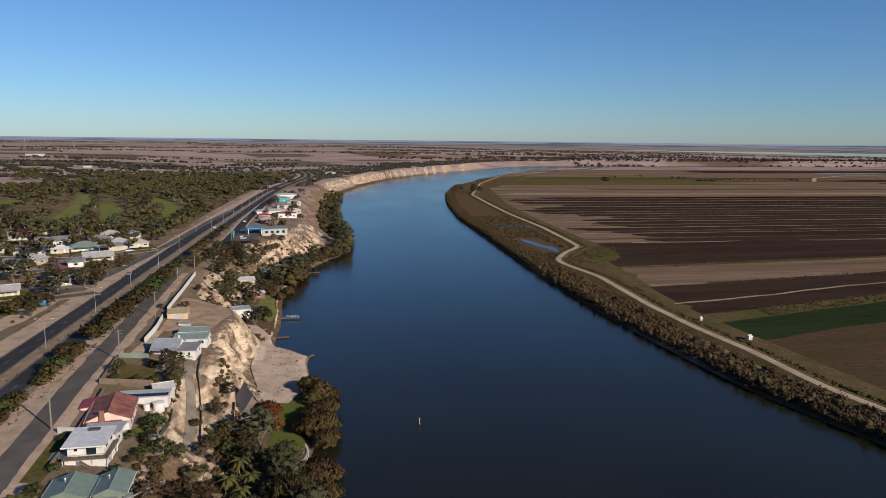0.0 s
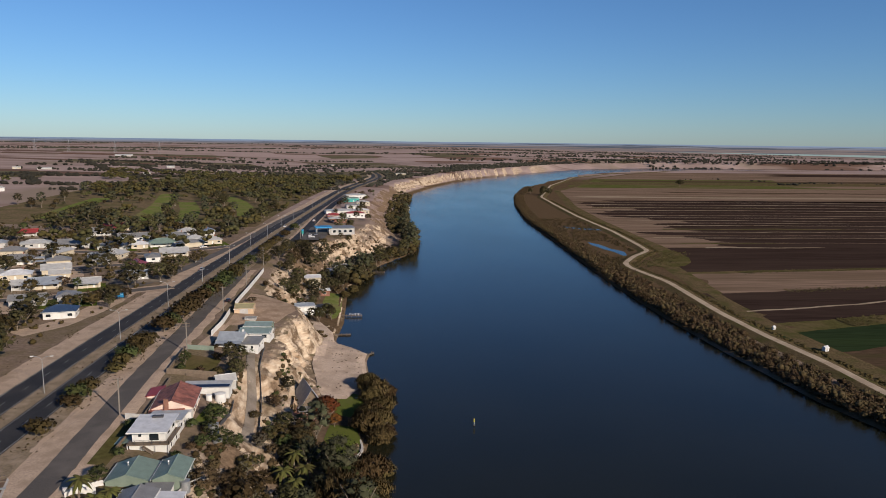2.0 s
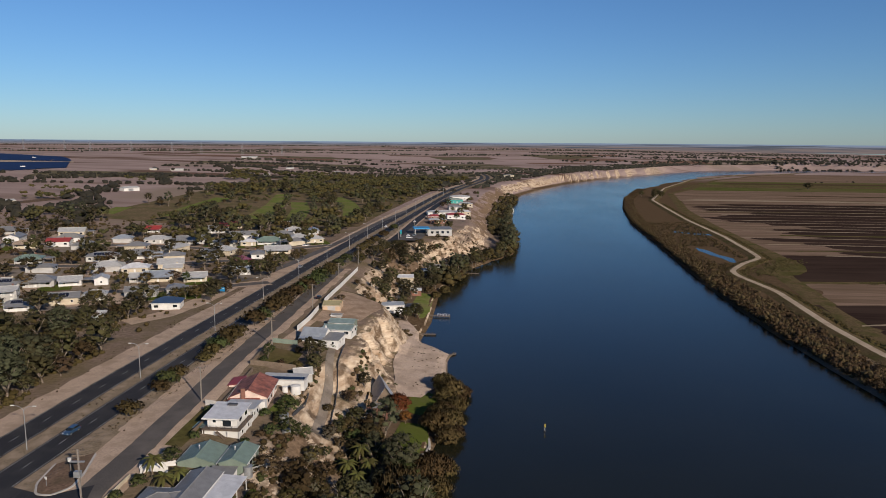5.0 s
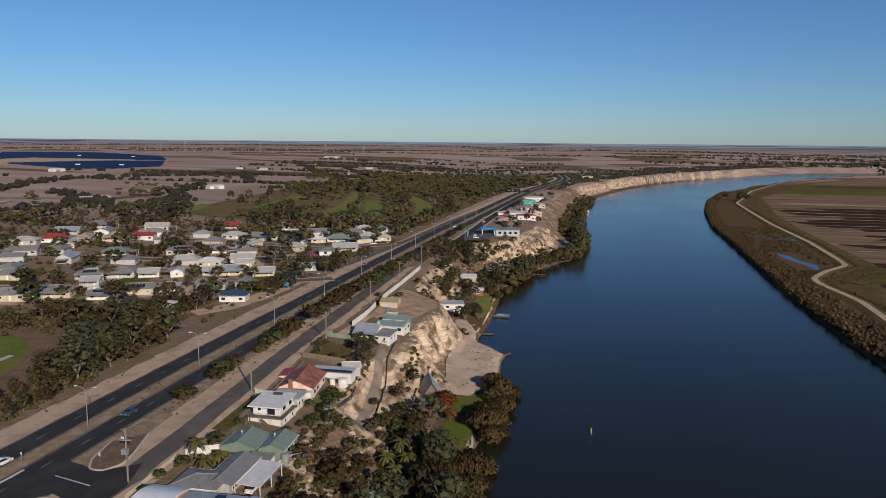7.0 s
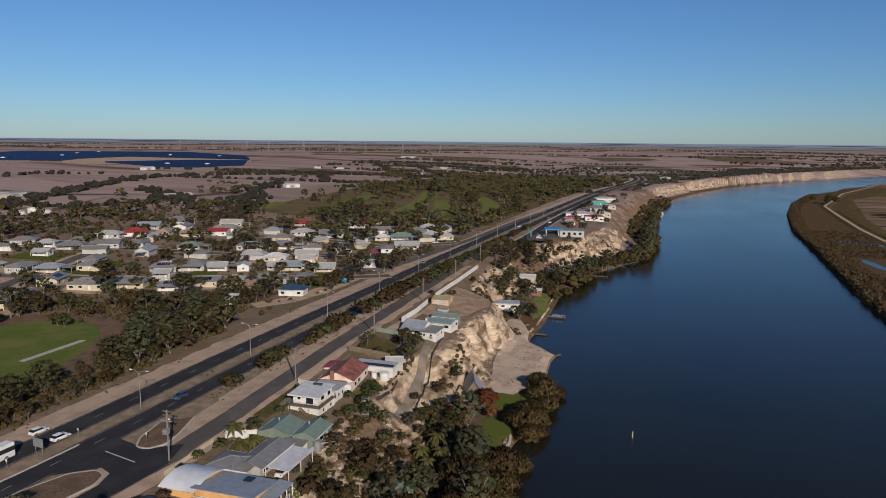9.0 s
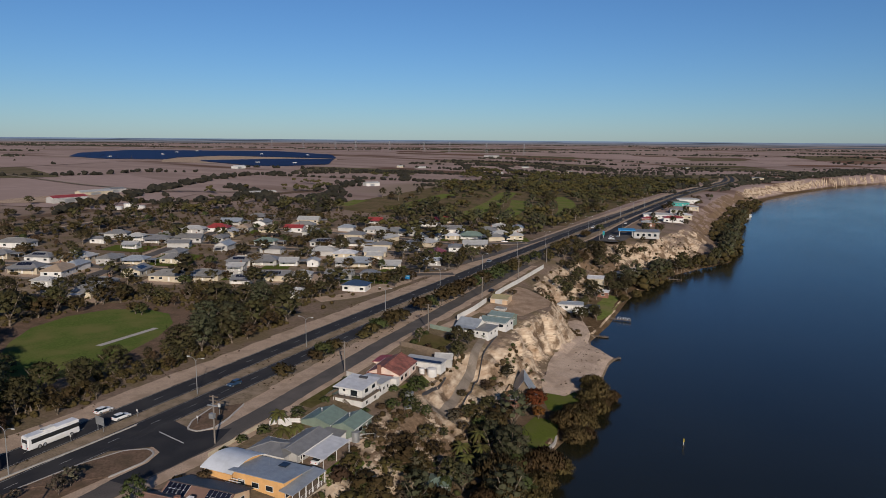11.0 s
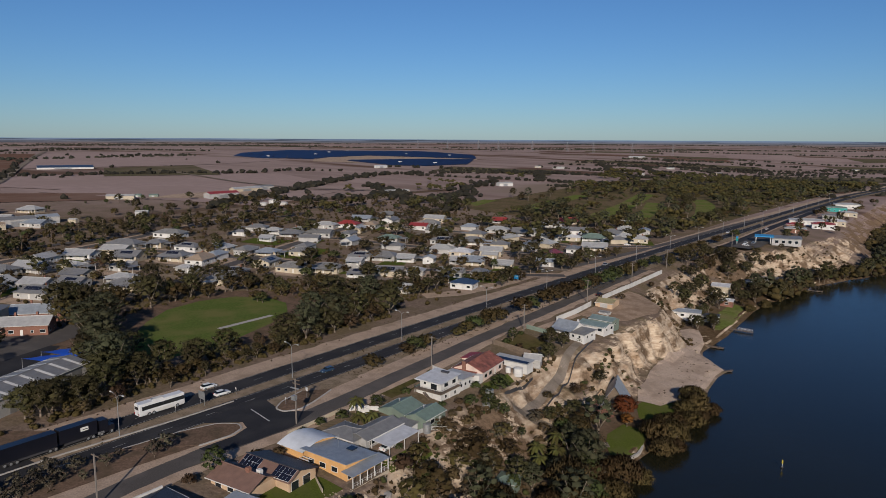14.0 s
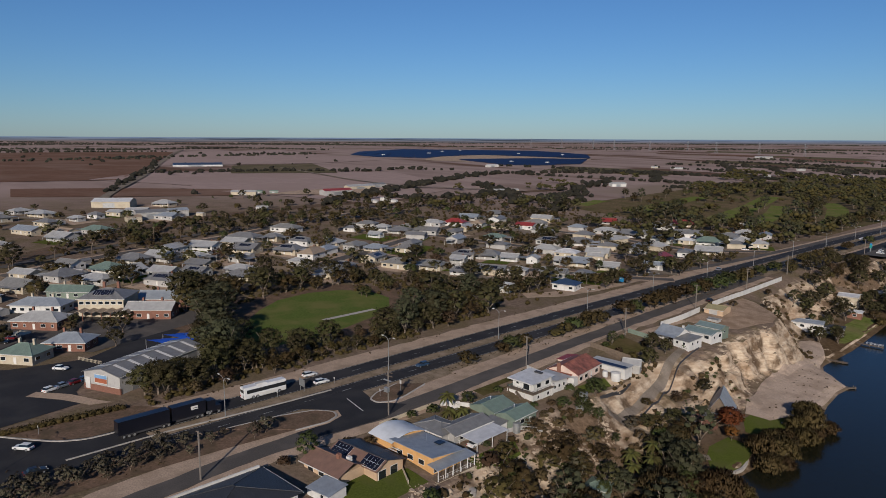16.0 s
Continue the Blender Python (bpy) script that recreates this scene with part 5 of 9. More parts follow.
# hedge of bushes beside the highway
for y, side, tall, wide in ((161, 12.4, 1.2, 1.3), (178, 12.0, 1.1, 1.2), (183, 11.5, 1.4, 1.4), (188, 11.8, 1.3, 1.3), (206, 12.2, 0.9, 1.2), (211, 12.0, 1.3, 1.3), (216, 11.5, 1.5, 1.5), (221, 12.0, 1.3, 1.3), (227, 11.5, 1.7, 1.6), (232, 12.5, 1.5, 1.4), (250, 11.5, 1.8, 1.8), (255, 12.5, 1.7, 1.6), (268, 11.5, 1.8, 1.6), (274, 12.0, 2.0, 1.8), (280, 12.5, 1.7, 1.6), (287, 11.5, 1.9, 1.8), (295, 12.5, 2.0, 1.8), (303, 12.0, 1.8, 1.6), (310, 13, 2.0, 1.8), (318, 12, 1.8, 1.8), (327, 13, 1.9, 1.8), (336, 12, 2.0, 1.8), (346, 13, 1.8, 1.8), (358, 12, 1.8, 1.8), (372, 12, 1.7, 1.6), (390, 12, 1.6, 1.6), (430, 11, 1.6, 1.6), (440, 11, 1.5, 1.6), (452, 11, 1.6, 1.6), (470, 11, 1.5, 1.6), (500, 11, 1.5, 1.6), (540, 11, 1.6, 1.6)):
    plant("bush", float(np.interp(y, LAMP_Y, LAMP_X)) + side, y, tall * 1.35, wide * 1.4, 0 if int(y) % 3 else 1)
for x, y, tall in ((-80, 43, 1.1), (-78, 48, 1.2), (-79, 53, 1.0), (-76, 55, 1.1), (-75, 60, 1.2), (-77, 64, 1.2), (-79, 68, 1.5), (-78, 73, 1.2), (-74.5, 66, 1.0), (-72, 90, 1.3), (-71, 86.5, 1.3), (-83, 36, 1.2), (-77, 38, 1.1), (-74, 44, 0.9), (-82, 58, 0.9), (-79, 30, 1.1), (-80, 33, 1.0), (-77, 33, 1.2), (-75, 36, 1.0), (-81, 40, 1.2), (-79, 45, 1.0), (-76, 41, 1.1), (-81, 49, 1.0), (-76, 50, 1.2), (-80, 56, 1.1), (-77, 58, 1.0), (-80, 62, 1.2), (-74, 55, 0.9), (-81, 66, 0.9), (-76, 69, 1.0), (-78, 28, 1.2), (-82, 44, 0.9), (-73, 72, 0.8), (-75, 78, 1.0), (-77, 82, 0.8)):
    plant("scrub", x, y, tall)
spots = []
rng = np.random.default_rng(87)
while len(spots) < 460:
    y = 40 + 300 * rng.random()
    off = (8.9 + 7 * rng.random()) if rng.random() < 0.6 else (-19 + 1.5 * rng.normal() if rng.random() < 0.6 else -3 + 4.4 * rng.random())
    x = float(np.interp(y, LAMP_Y, LAMP_X)) + off
    if float(bumps(x, y, 6, 41)) > -0.2 and not (88 < y < 152 and -90 < x < -60):
        spots.append((x, y, 0.10 + 0.26 * rng.random() ** 3, 0.3))
thicket("dry_tufts", "dry grass tufts and weeds along the road verges", "grass", spots[::2], LEAF_GRASS, 10, 0.26, 88, core=0.5)
thicket("dry_tufts", "low brown weeds along the road verges", "grass", spots[1::2], LEAF_BROWN, 10, 0.26, 89, core=0.5)
# gums with bare trunks between the shop and the highway, and at the oval's near end
for x, y, tall, key in ((-112, 84, 0.95, "gum"), (-116, 80, 0.85, "gum"), (-110, 92, 0.9, "gum"), (-113, 98, 1.0, "gum"), (-118, 90, 0.8, "gum"), (-121, 103, 1.1, "gum"), (-126, 109, 1.15, "grey"), (-119, 112, 0.9, "gum"), (-132, 112, 1.1, "gum"), (-122, 122, 0.95, "gum"), (-140, 117, 1.15, "gum"), (-152, 119, 1.2, "grey"), (-160, 121, 1.1, "gum"), (-118, 131, 0.85, "gum"), (-119, 142, 0.9, "gum"), (-168, 126, 1.25, "gum"), (-176, 134, 1.2, "grey"), (-116, 165, 1.0, "gum"), (-118, 178, 1.2, "grey")):
    plant(key, x, y, tall, tall * 1.1)
# belts round the oval and along the highway
BELTS = [((-120, -107, 104, 128), 13, 0.6), ((-121, -108, 126, 175), 32, 0.5), ((-130, -109, 180, 215), 26, 0.85), ((-196, -128, 212, 240), 34, 0.62), ((-185, -170, 124, 134), 4, 1.1), ((-214, -194, 128, 205), 24, 1.1), ((-140, -118, 236, 262), 8, 0.75), ((-118, -108, 78, 100), 9, 0.7), ((-150, -130, 108, 122), 10, 0.8)]
SHOP = (-162, -114, 60, 108)
for (x0, x1, y0, y1), n, tall in BELTS:
    for k in range(n):
        x, y = random.uniform(x0, x1), random.uniform(y0, y1)
        if math.hypot((x + 160) / 33, (y - 165) / 44) < 1.12 or (SHOP[0] < x < SHOP[1] and SHOP[2] < y < SHOP[3] and x < -0.55 * (y - 70) - 113):
            continue
        plant(random.choice(("mid_gum", "mid_mallee", "mid_mallee", "mid_gum", "mid_rust")), x, y, tall * random.uniform(0.8, 1.4))

# thick growth of the slope and the river gardens below the houses
rng = np.random.default_rng(41)
n = 0
while n < 74:
    x, y = -37 + 38 * rng.random(), 88 + 140 * rng.random()
    tp, bk = float(np.interp(y, TOP_Y, TOP_X)), float(np.interp(y, BANK_Y, BANK_X))
    if x < tp + 1.5 or x > bk - 1 or (170 < y and abs(x + 33) < 4.5) or (x > -14 and y > 182) or (-26 < x < -7 and 195 < y < 232) or (-24 < x < -10 and 150 < y < 182 and n % 3) or (y < 108 and x < -28):
        continue
    if 226 < y or (y > 195 and x < -20 and rng.random() < 0.6):
        continue
    n += 1
    low = x < -20
    plant(("mid_rust", "mid_mallee", "bush", "mid_green", "scrub", "mid_mallee")[n % 6] if low else ("mid_gum", "mid_mallee", "willow", "mid_grey", "mid_green")[n % 5], x, y, (0.6 + 0.5 * rng.random()) * (1.5 if n % 6 in (2, 4) and low else 1.0) * (1.0 if low else 1.15))

# brush under the trees of the slope
lots = [[], [], []]
while sum(len(s) for s in lots) < 620:
    y = 84 + 152 * rng.random()
    tp, bk = float(np.interp(y, TOP_Y, TOP_X)), float(np.interp(y, BANK_Y, BANK_X))
    x = tp + 1 + (bk - tp - 3) * rng.random() ** 1.3
    if float(bumps(x, y, 7, 19)) < -0.1 or (170 < y and abs(x + 33) < 4.2) or (x > -14 and y > 180) or (-25 < x < -8 and 198 < y < 232) or (y < 106 and x < -30):
        continue
    r = 0.35 + 0.9 * rng.random() ** 1.6
    lots[int(3 * rng.random())].append((x, y, r, r))
for some, leaf, words, seed in ((lots[0], LEAF_BROWN, "low rusty brush on the slope", 71), (lots[1], LEAF_OLIVE, "low olive brush on the slope", 72), (lots[2], LEAF_GREEN, "low green brush on the slope", 73)):
    thicket("slope_brush", words, "brush", some, leaf, 22, 0.32, seed)
# pale rubble spilled down the slope below the houses
rubble = []
for line, wide, count in (([(-33, 118), (-28, 122), (-23, 127), (-17, 131)], 1.6, 260), ([(-36, 150), (-30, 152), (-25, 157), (-21, 160)], 1.3, 170), ([(-38, 172), (-33, 171), (-29, 168), (-26, 165)], 1.2, 150), ([(-31, 98), (-26, 103), (-20, 110)], 1.8, 180)):
    lx, ly, lnx, lny, _ = along(line, 0.6)
    for k in range(count):
        j = int(rng.integers(len(lx)))
        off = wide * rng.normal()
        rubble.append((lx[j] + lnx[j] * off, ly[j] + lny[j] * off, 0.14 + 0.5 * rng.random() ** 3))
verts, faces, at = [], [], 0
for x, y, r in rubble:
    verts.append(SEED_V * (1 + 0.7 * (rng.random((len(SEED_V), 1)) - 0.5)) * r * np.array([1.3, 1, 0.7]) + np.array([x, y, ground(x, y) + 0.1]))
    faces += (SEED_F + at).tolist()
    at += len(SEED_V)
tagged(new("rubble", from_arrays("rubble", np.concatenate(verts).tolist(), faces, surface("limestone_rubble", (0.40, 0.32, 0.235), 0.95, vary=0.2, big=3, fine=0.3, island=0.3))), "pale limestone rubble spilled down the slope", "rubble", kind="stuff")
# trees of the bluff beyond the workshops
HOMES = [(-34.5, 346, 9), (-25, 352, 6), (-34.5, 408, 8), (-26.5, 390, 6), (-19.5, 466, 10), (-27, 446, 6), (-46, 345, 4)]
for x, y, tall in ((-53, 438, 0.9), (-41.5, 448, 0.95), (-32, 474, 0.95), (-21.6, 427.5, 1.0), (-14.7, 440, 0.9), (-40, 366, 1.0), (-54, 408, 0.95), (-28, 380, 0.9), (-26, 493, 0.9), (-39, 358, 0.8), (-43, 352, 0.7), (-46, 390, 0.8), (-40, 390, 0.9), (-30, 368, 0.8), (-25, 402, 0.8), (-21, 340, 0.7), (-28, 334, 0.6), (-36, 430, 1.0), (-45, 425, 0.9), (-30, 420, 0.7)):
    plant("mid_" + ("gum", "mallee", "gum", "grey")[int(y) % 4], x, y, tall, tall * 1.05)
n = 0
while n < 38:
    y = 328 + 190 * rng.random()
    tp, bk = float(np.interp(y, TOP_Y, TOP_X)), float(np.interp(y, BANK_Y, BANK_X))
    x = tp - 4 + (bk - tp + 3) * rng.random()
    if min(math.hypot(x - a, y - b) - r for a, b, r in HOMES) < 0 or (x > -25 and 345 < y < 396) or (y < 345 and x > -31):
        continue
    n += 1
    plant("mid_" + ("gum", "mallee", "rust", "mallee", "green")[n % 5], x, y, 0.4 + 0.45 * rng.random())

# trees between the roadside buildings beyond
for k in range(46):
    y = 545 + 420 * rng.random()
    x = float(np.interp(y, TOP_Y, TOP_X)) - 1 - 34 * rng.random()
    if x > float(np.interp(y, LAMP_Y, LAMP_X)) + 12 and min(math.hypot(x - a, y - b) for a, b in ((-31, 606), (-36, 634), (-33, 668), (-18, 652), (-13, 690), (-22, 735), (-28, 815), (-24, 862), (-14, 780), (-22, 532), (-38, 524), (-38, 545))) > 11 and abs(x - float(np.interp(y, [p[1] for p in FRONTAGE], [p[0] for p in FRONTAGE]))) > 6:
        plant("far_" + ("gum", "mallee", "green", "rust")[k % 4], x, y, 0.6 + 0.5 * rng.random())
# undergrowth below the belts of trees
spots = []
for (x0, x1, y0, y1), n, tall in BELTS:
    for k in range(n * 4):
        x, y = x0 + (x1 - x0) * rng.random(), y0 + (y1 - y0) * rng.random()
        if math.hypot((x + 160) / 31, (y - 165) / 42) > 1.0 and not (SHOP[0] < x < SHOP[1] and SHOP[2] < y < SHOP[3]):
            spots.append((x, y, 0.6 + 0.9 * rng.random(), 0.8))
thicket("undergrowth", "dark low shrubs under the trees by the oval", "shrubs", spots, LEAF_OLIVE, 20, 0.45, 51)

# ---- houses ----
def window_meshes():
    out = {}
    for key, (w, h) in {"wide": (1.8, 1.2), "small": (0.9, 1.0), "tall": (2.2, 2.0)}.items():
        bm = bmesh.new()
        t = 0.09
        block(bm, -w / 2, -0.06, -0.05, w / 2, 0.03, h)
        frame_mesh = mesh_of("window", bm, TRIM)
        bm = bmesh.new()
        block(bm, -w / 2 + t, -0.075, t, w / 2 - t, -0.062, h - t)
        out[key] = (frame_mesh, mesh_of("pane", bm, GLASS), 0.0)
    bm = bmesh.new()
    block(bm, -0.45, -0.06, 0, 0.45, 0.03, 2.05)
    out["door"] = (mesh_of("door", bm, TRIM), None, 0)
    return out


OPENINGS = window_meshes()


def opening(parent, kind, x, y, z, turn):
    """A window or door set in a wall; its outside looks along -y before the turn."""
    f, g, off = OPENINGS[kind]
    w = share("door" if kind == "door" else "window", f, parent, (x, y, z), turn)
    if g:
        share("pane", g, w)
    return w


def front(parent, length, width, h, rng, sides="nsew", z=0.9, every=3.2):
    """Windows round a box of walls, a door in its south side."""
    for s in sides:
        run = length if s in "ns" else width
        n = max(1, int(run / every))
        for k in range(n):
            at = (k + 0.5) / n * run - run / 2
            kind = "wide" if rng.random() < 0.7 else "small"
            if s == "s" and k == n // 2 and n > 1:
                opening(parent, "door", at, -width / 2, 0.05 + z - 0.9, 0)
            elif s == "s":
                opening(parent, kind, at, -width / 2, z, 0)
            elif s == "n":
                opening(parent, kind, at, width / 2, z, 180)
            elif s == "e":
                opening(parent, kind, length / 2, at, z, 90)
            else:
                opening(parent, kind, -length / 2, at, z, -90)


def hip_roof(parent, length, width, h, rise, over, material, gable=False, name="roof", at=(0, 0), gutters=True):
    """Roof of sheets with a real thickness over eaves, ridge cap and gutters."""
    bm = bmesh.new()
    l, w = length / 2 + over, width / 2 + over
    ridge = l if gable else max(0.4, l - w)
    cx, cy = at
    e, r = h - 0.12, h + rise
    a, b, c, d = (cx - l, cy - w, e), (cx + l, cy - w, e), (cx + l, cy + w, e), (cx - l, cy + w, e)
    p, q = (cx - ridge, cy, r), (cx + ridge, cy, r)
    solid(bm, (a, b, q, p), 0.12)
    solid(bm, (c, d, p, q), 0.12)
    if not gable:
        solid(bm, (b, c, q), 0.12)
        solid(bm, (d, a, p), 0.12)
    roof = part(name, bm, material, parent)
    bm = bmesh.new()
    rod(bm, (p[0], p[1], r + 0.02), (q[0], q[1], r + 0.02), 0.14, 0.14, 6)
    if not gable:
        for u, v in ((a, p), (d, p), (b, q), (c, q)):
            rod(bm, (u[0], u[1], u[2] + 0.02), (v[0], v[1], v[2] + 0.02), 0.09, 0.09, 5)
    part("ridge_cap", bm, material, roof)
    if not gutters:
        return roof
    bm = bmesh.new()
    t = 0.11
    block(bm, cx - l - t, cy - w - t, e - 0.16, cx + l + t, cy - w - 0.002, e - 0.0)
    part("gutter", bm, TRIM, roof)
    bm = bmesh.new()
    block(bm, cx - l - t, cy + w + 0.002, e - 0.16, cx + l + t, cy + w + t, e - 0.0)
    part("gutter", bm, TRIM, roof)
    return roof


def walls_of(parent, length, width, h, rise, material, gable=False, low=-0.6):
    bm = bmesh.new()
    l, w = length / 2, width / 2
    block(bm, -l, -w, low, l, w, h - 0.02)
    if gable:
        for x in (-l, l - 0.2):
            v = [bm.verts.new(p) for p in ((x, -w, h - 0.02), (x, w, h - 0.02), (x, 0, h + rise * 0.95), (x + 0.2, -w, h - 0.02), (x + 0.2, w, h - 0.02), (x + 0.2, 0, h + rise * 0.95))]
            bm.faces.new((v[0], v[1], v[2]))
            bm.faces.new((v[5], v[4], v[3]))
            bm.faces.new((v[1], v[4], v[5], v[2]))
            bm.faces.new((v[2], v[5], v[3], v[0]))
    return part("wall", bm, material, parent)


def panels_on(parent, x0, x1, y0, y1, z0, z1, nx, ny):
    """Solar panels on a roof plane that climbs from y0, z0 to y1, z1."""
    def z(y):
        return z0 + (z1 - z0) * (y - y0) / (y1 - y0) + 0.1
    for i in range(nx):
        for j in range(ny):
            bm = bmesh.new()
            xa, xb = x0 + (x1 - x0) * i / nx + 0.03, x0 + (x1 - x0) * (i + 1) / nx - 0.03
            ya, yb = y0 + (y1 - y0) * j / ny + 0.03, y0 + (y1 - y0) * (j + 1) / ny - 0.03
            pts = [(xa, ya, z(ya)), (xb, ya, z(ya)), (xb, yb, z(yb)), (xa, yb, z(yb))]
            if y1 < y0:
                pts = pts[::-1]
            solid(bm, pts, 0.04)
            part("solar_panel", bm, SOLAR, parent)
    bm = bmesh.new()
    pts = [(x0, y0, z(y0) - 0.035), (x1, y0, z(y0) - 0.035), (x1, y1, z(y1) - 0.035), (x0, y1, z(y1) - 0.035)]
    solid(bm, pts[::-1] if y1 < y0 else pts, 0.04)
    part("panel_frame", bm, TRIM, parent, "pale aluminium frame of the solar panels")


WORDS = {"g": "grey metal", "l": "pale metal", "b": "blue-grey metal", "c": "dull zinc", "t": "tan metal", "r": "dark red metal", "e": "green metal", "n": "navy metal", "w": "white metal", "s": "grey metal", "W": "pale metal", "d": "charcoal metal"}


def town_house(x, y, length, key, turn, number):
    """A single-storey house of the town, with hipped or gabled sheet roof."""
    rng = random.Random(number * 7 + 3)
    length = max(8.0, min(length * 1.08, 19))
    width = max(6.0, min(length * rng.uniform(0.58, 0.76), 10))
    h = 5.6 if key == "W" else rng.uniform(2.7, 3.1)
    gable = rng.random() < 0.4
    roof_key = {"s": "g", "W": "l"}.get(key, key)
    wall = rng.choice((WHITE, CREAM, CREAM, GREY_WALL, GREY_WALL))
    kind = {WHITE.name: "white", CREAM.name: "cream", GREY_WALL.name: "grey"}[wall.name]
    z = ground(x, y)
    ob = thing("house", (x, y, z + 0.3), turn, f"{kind} single-storey house under a {WORDS[key]} roof" if key != "s" else f"{kind} house with solar panels on a grey roof", "house", "houses of the town")
    rise = width * rng.uniform(0.17, 0.25)
    walls_of(ob, length, width, h, rise, wall, gable, -1.2)
    roof = hip_roof(ob, length, width, h, rise, 0.6, ROOFS[roof_key], gable, gutters=False)
    seen = "se" if math.cos(radians(turn)) > 0.4 else "sw"
    front(ob, length, width, h, rng, seen, every=3.8)
    if key == "W":
        front(ob, length, width, h, rng, seen, 3.7)
    if key == "s":
        panels_on(roof, -length * 0.25, length * 0.25, -width * 0.42, -width * 0.12, h + rise * 0.16, h + rise * 0.76, 6, 2)
    if rng.random() < 0.3:
        bm = bmesh.new()
        block(bm, length * 0.2, width * 0.1, h, length * 0.2 + 0.6, width * 0.1 + 0.6, h + rise + 0.7)
        part("chimney", bm, rng.choice((BRICK, CREAM)), ob)
    if rng.random() < 0.55:
        v = part_verandah(ob, length * 0.9, -width / 2 - 0.45, h - 0.15, 2.2, ROOFS[roof_key])
    if rng.random() < 0.4:
        bm = bmesh.new()
        solid(bm, ((length / 2 + 0.5, -2.5, h - 0.5), (length / 2 + 5.5, -2.5, h - 0.5), (length / 2 + 5.5, 3.0, h - 0.35), (length / 2 + 0.5, 3.0, h - 0.35)), 0.1)
        cp = part("carport", bm, ROOFS[rng.choice("glc")], ob)
        for px, py in ((5.3, -2.3), (5.3, 2.8)):
            bm = bmesh.new()
            block(bm, length / 2 + px - 0.06, py - 0.06, -0.9, length / 2 + px + 0.06, py + 0.06, h - 0.6)
            part("post", bm, TRIM, cp)
    return ob


def part_verandah(ob, length, y, z, deep, material):
    bm = bmesh.new()
    solid(bm, ((-length / 2, y - deep, z - 0.35), (length / 2, y - deep, z - 0.35), (length / 2, y, z), (-length / 2, y, z)), 0.08)
    v = part("verandah", bm, material, ob)
    n = max(3, int(length / 4.5) + 1)
    for k in range(n):
        bm = bmesh.new()
        px = -length / 2 + 0.15 + (length - 0.3) * k / (n - 1)
        block(bm, px - 0.05, y - deep + 0.05, -0.9, px + 0.05, y - deep + 0.15, z - 0.42)
        part("post", bm, TRIM, v)
    return v


FIRST_ROW = [(-207, 251, 15, "c"), (-194, 262, 14, "c"), (-227, 250, 12, "s"), (-186, 275, 7, "W"), (-172, 262, 9, "s"), (-163, 275, 14, "s"), (-152, 283, 8, "l"), (-132, 247, 7, "w"), (-136, 292, 12, "g"), (-124, 299, 9, "g"), (-241, 211, 9, "l"), (-244, 179, 12, "l"), (-250, 159, 11, "s"), (-232, 173, 12, "g")]
SECOND_ROW = [(-195, 308, 14, "g"), (-181, 312, 9, "l"), (-168, 316, 7, "l"), (-153, 323, 6, "l"), (-167, 347, 12, "w"), (-145, 327, 12, "b"), (-147, 347, 8, "l"), (-127, 328, 10, "l"), (-205, 300, 12, "s"), (-256, 230, 15, "t"), (-272, 225, 13, "s"), (-288, 208, 13, "s"), (-268, 191, 8, "g"), (-266, 169, 12, "g"), (-284, 176, 10, "l"), (-111, 347, 9, "b"), (-118, 369, 14, "r")]
THIRD_ROW = [(-338, 266, 18, "c"), (-322, 226, 17, "g"), (-309, 193, 16, "l"), (-313, 240, 9, "g"), (-290, 246, 13, "s"), (-277, 258, 14, "l"), (-262, 264, 12, "c"), (-249, 270, 11, "b"), (-236, 284, 12, "g"), (-314, 302, 8, "g"), (-305, 323, 9, "l"), (-289, 325, 14, "g"), (-277, 339, 15, "g"), (-264, 352, 11, "g"), (-286, 301, 8, "l"), (-233, 359, 12, "e"), (-203, 379, 15, "s"), (-188, 391, 14, "g")]
FOURTH_ROW = [(-301, 368, 14, "l"), (-293, 383, 14, "r"), (-280, 395, 14, "t"), (-265, 403, 12, "t"), (-252, 416, 12, "r"), (-270, 460, 15, "l"), (-230, 495, 10, "r"), (-205, 450, 15, "l"), (-183, 452, 16, "g"), (-147, 395, 19, "g"), (-191, 507, 18, "g"), (-188, 538, 15, "r"), (-157, 481, 20, "g"), (-142, 447, 9, "w"), (-131, 456, 14, "e"), (-113, 417, 14, "l"), (-120, 400, 11, "g"), (-311, 450, 14, "g"), (-130, 486, 12, "g"), (-308, 415, 14, "b")]
EDGE_ROW = [(-103, 466, 11, "l"), (-115, 472, 10, "l"), (-130, 512, 11, "l"), (-115, 511, 11, "b"), (-145, 549, 10, "l"), (-280, 129, 12, "e"), (-296, 148, 14, "g"), (-294, 162, 16, "l"), (-258, 147, 12, "l"), (-243, 140, 14, "s"), (-312, 176, 15, "l"), (-401, 148, 12, "t"), (-381, 140, 15, "l"), (-418, 132, 20, "b"), (-494, 161, 16, "l"), (-396, 165, 16, "e")]
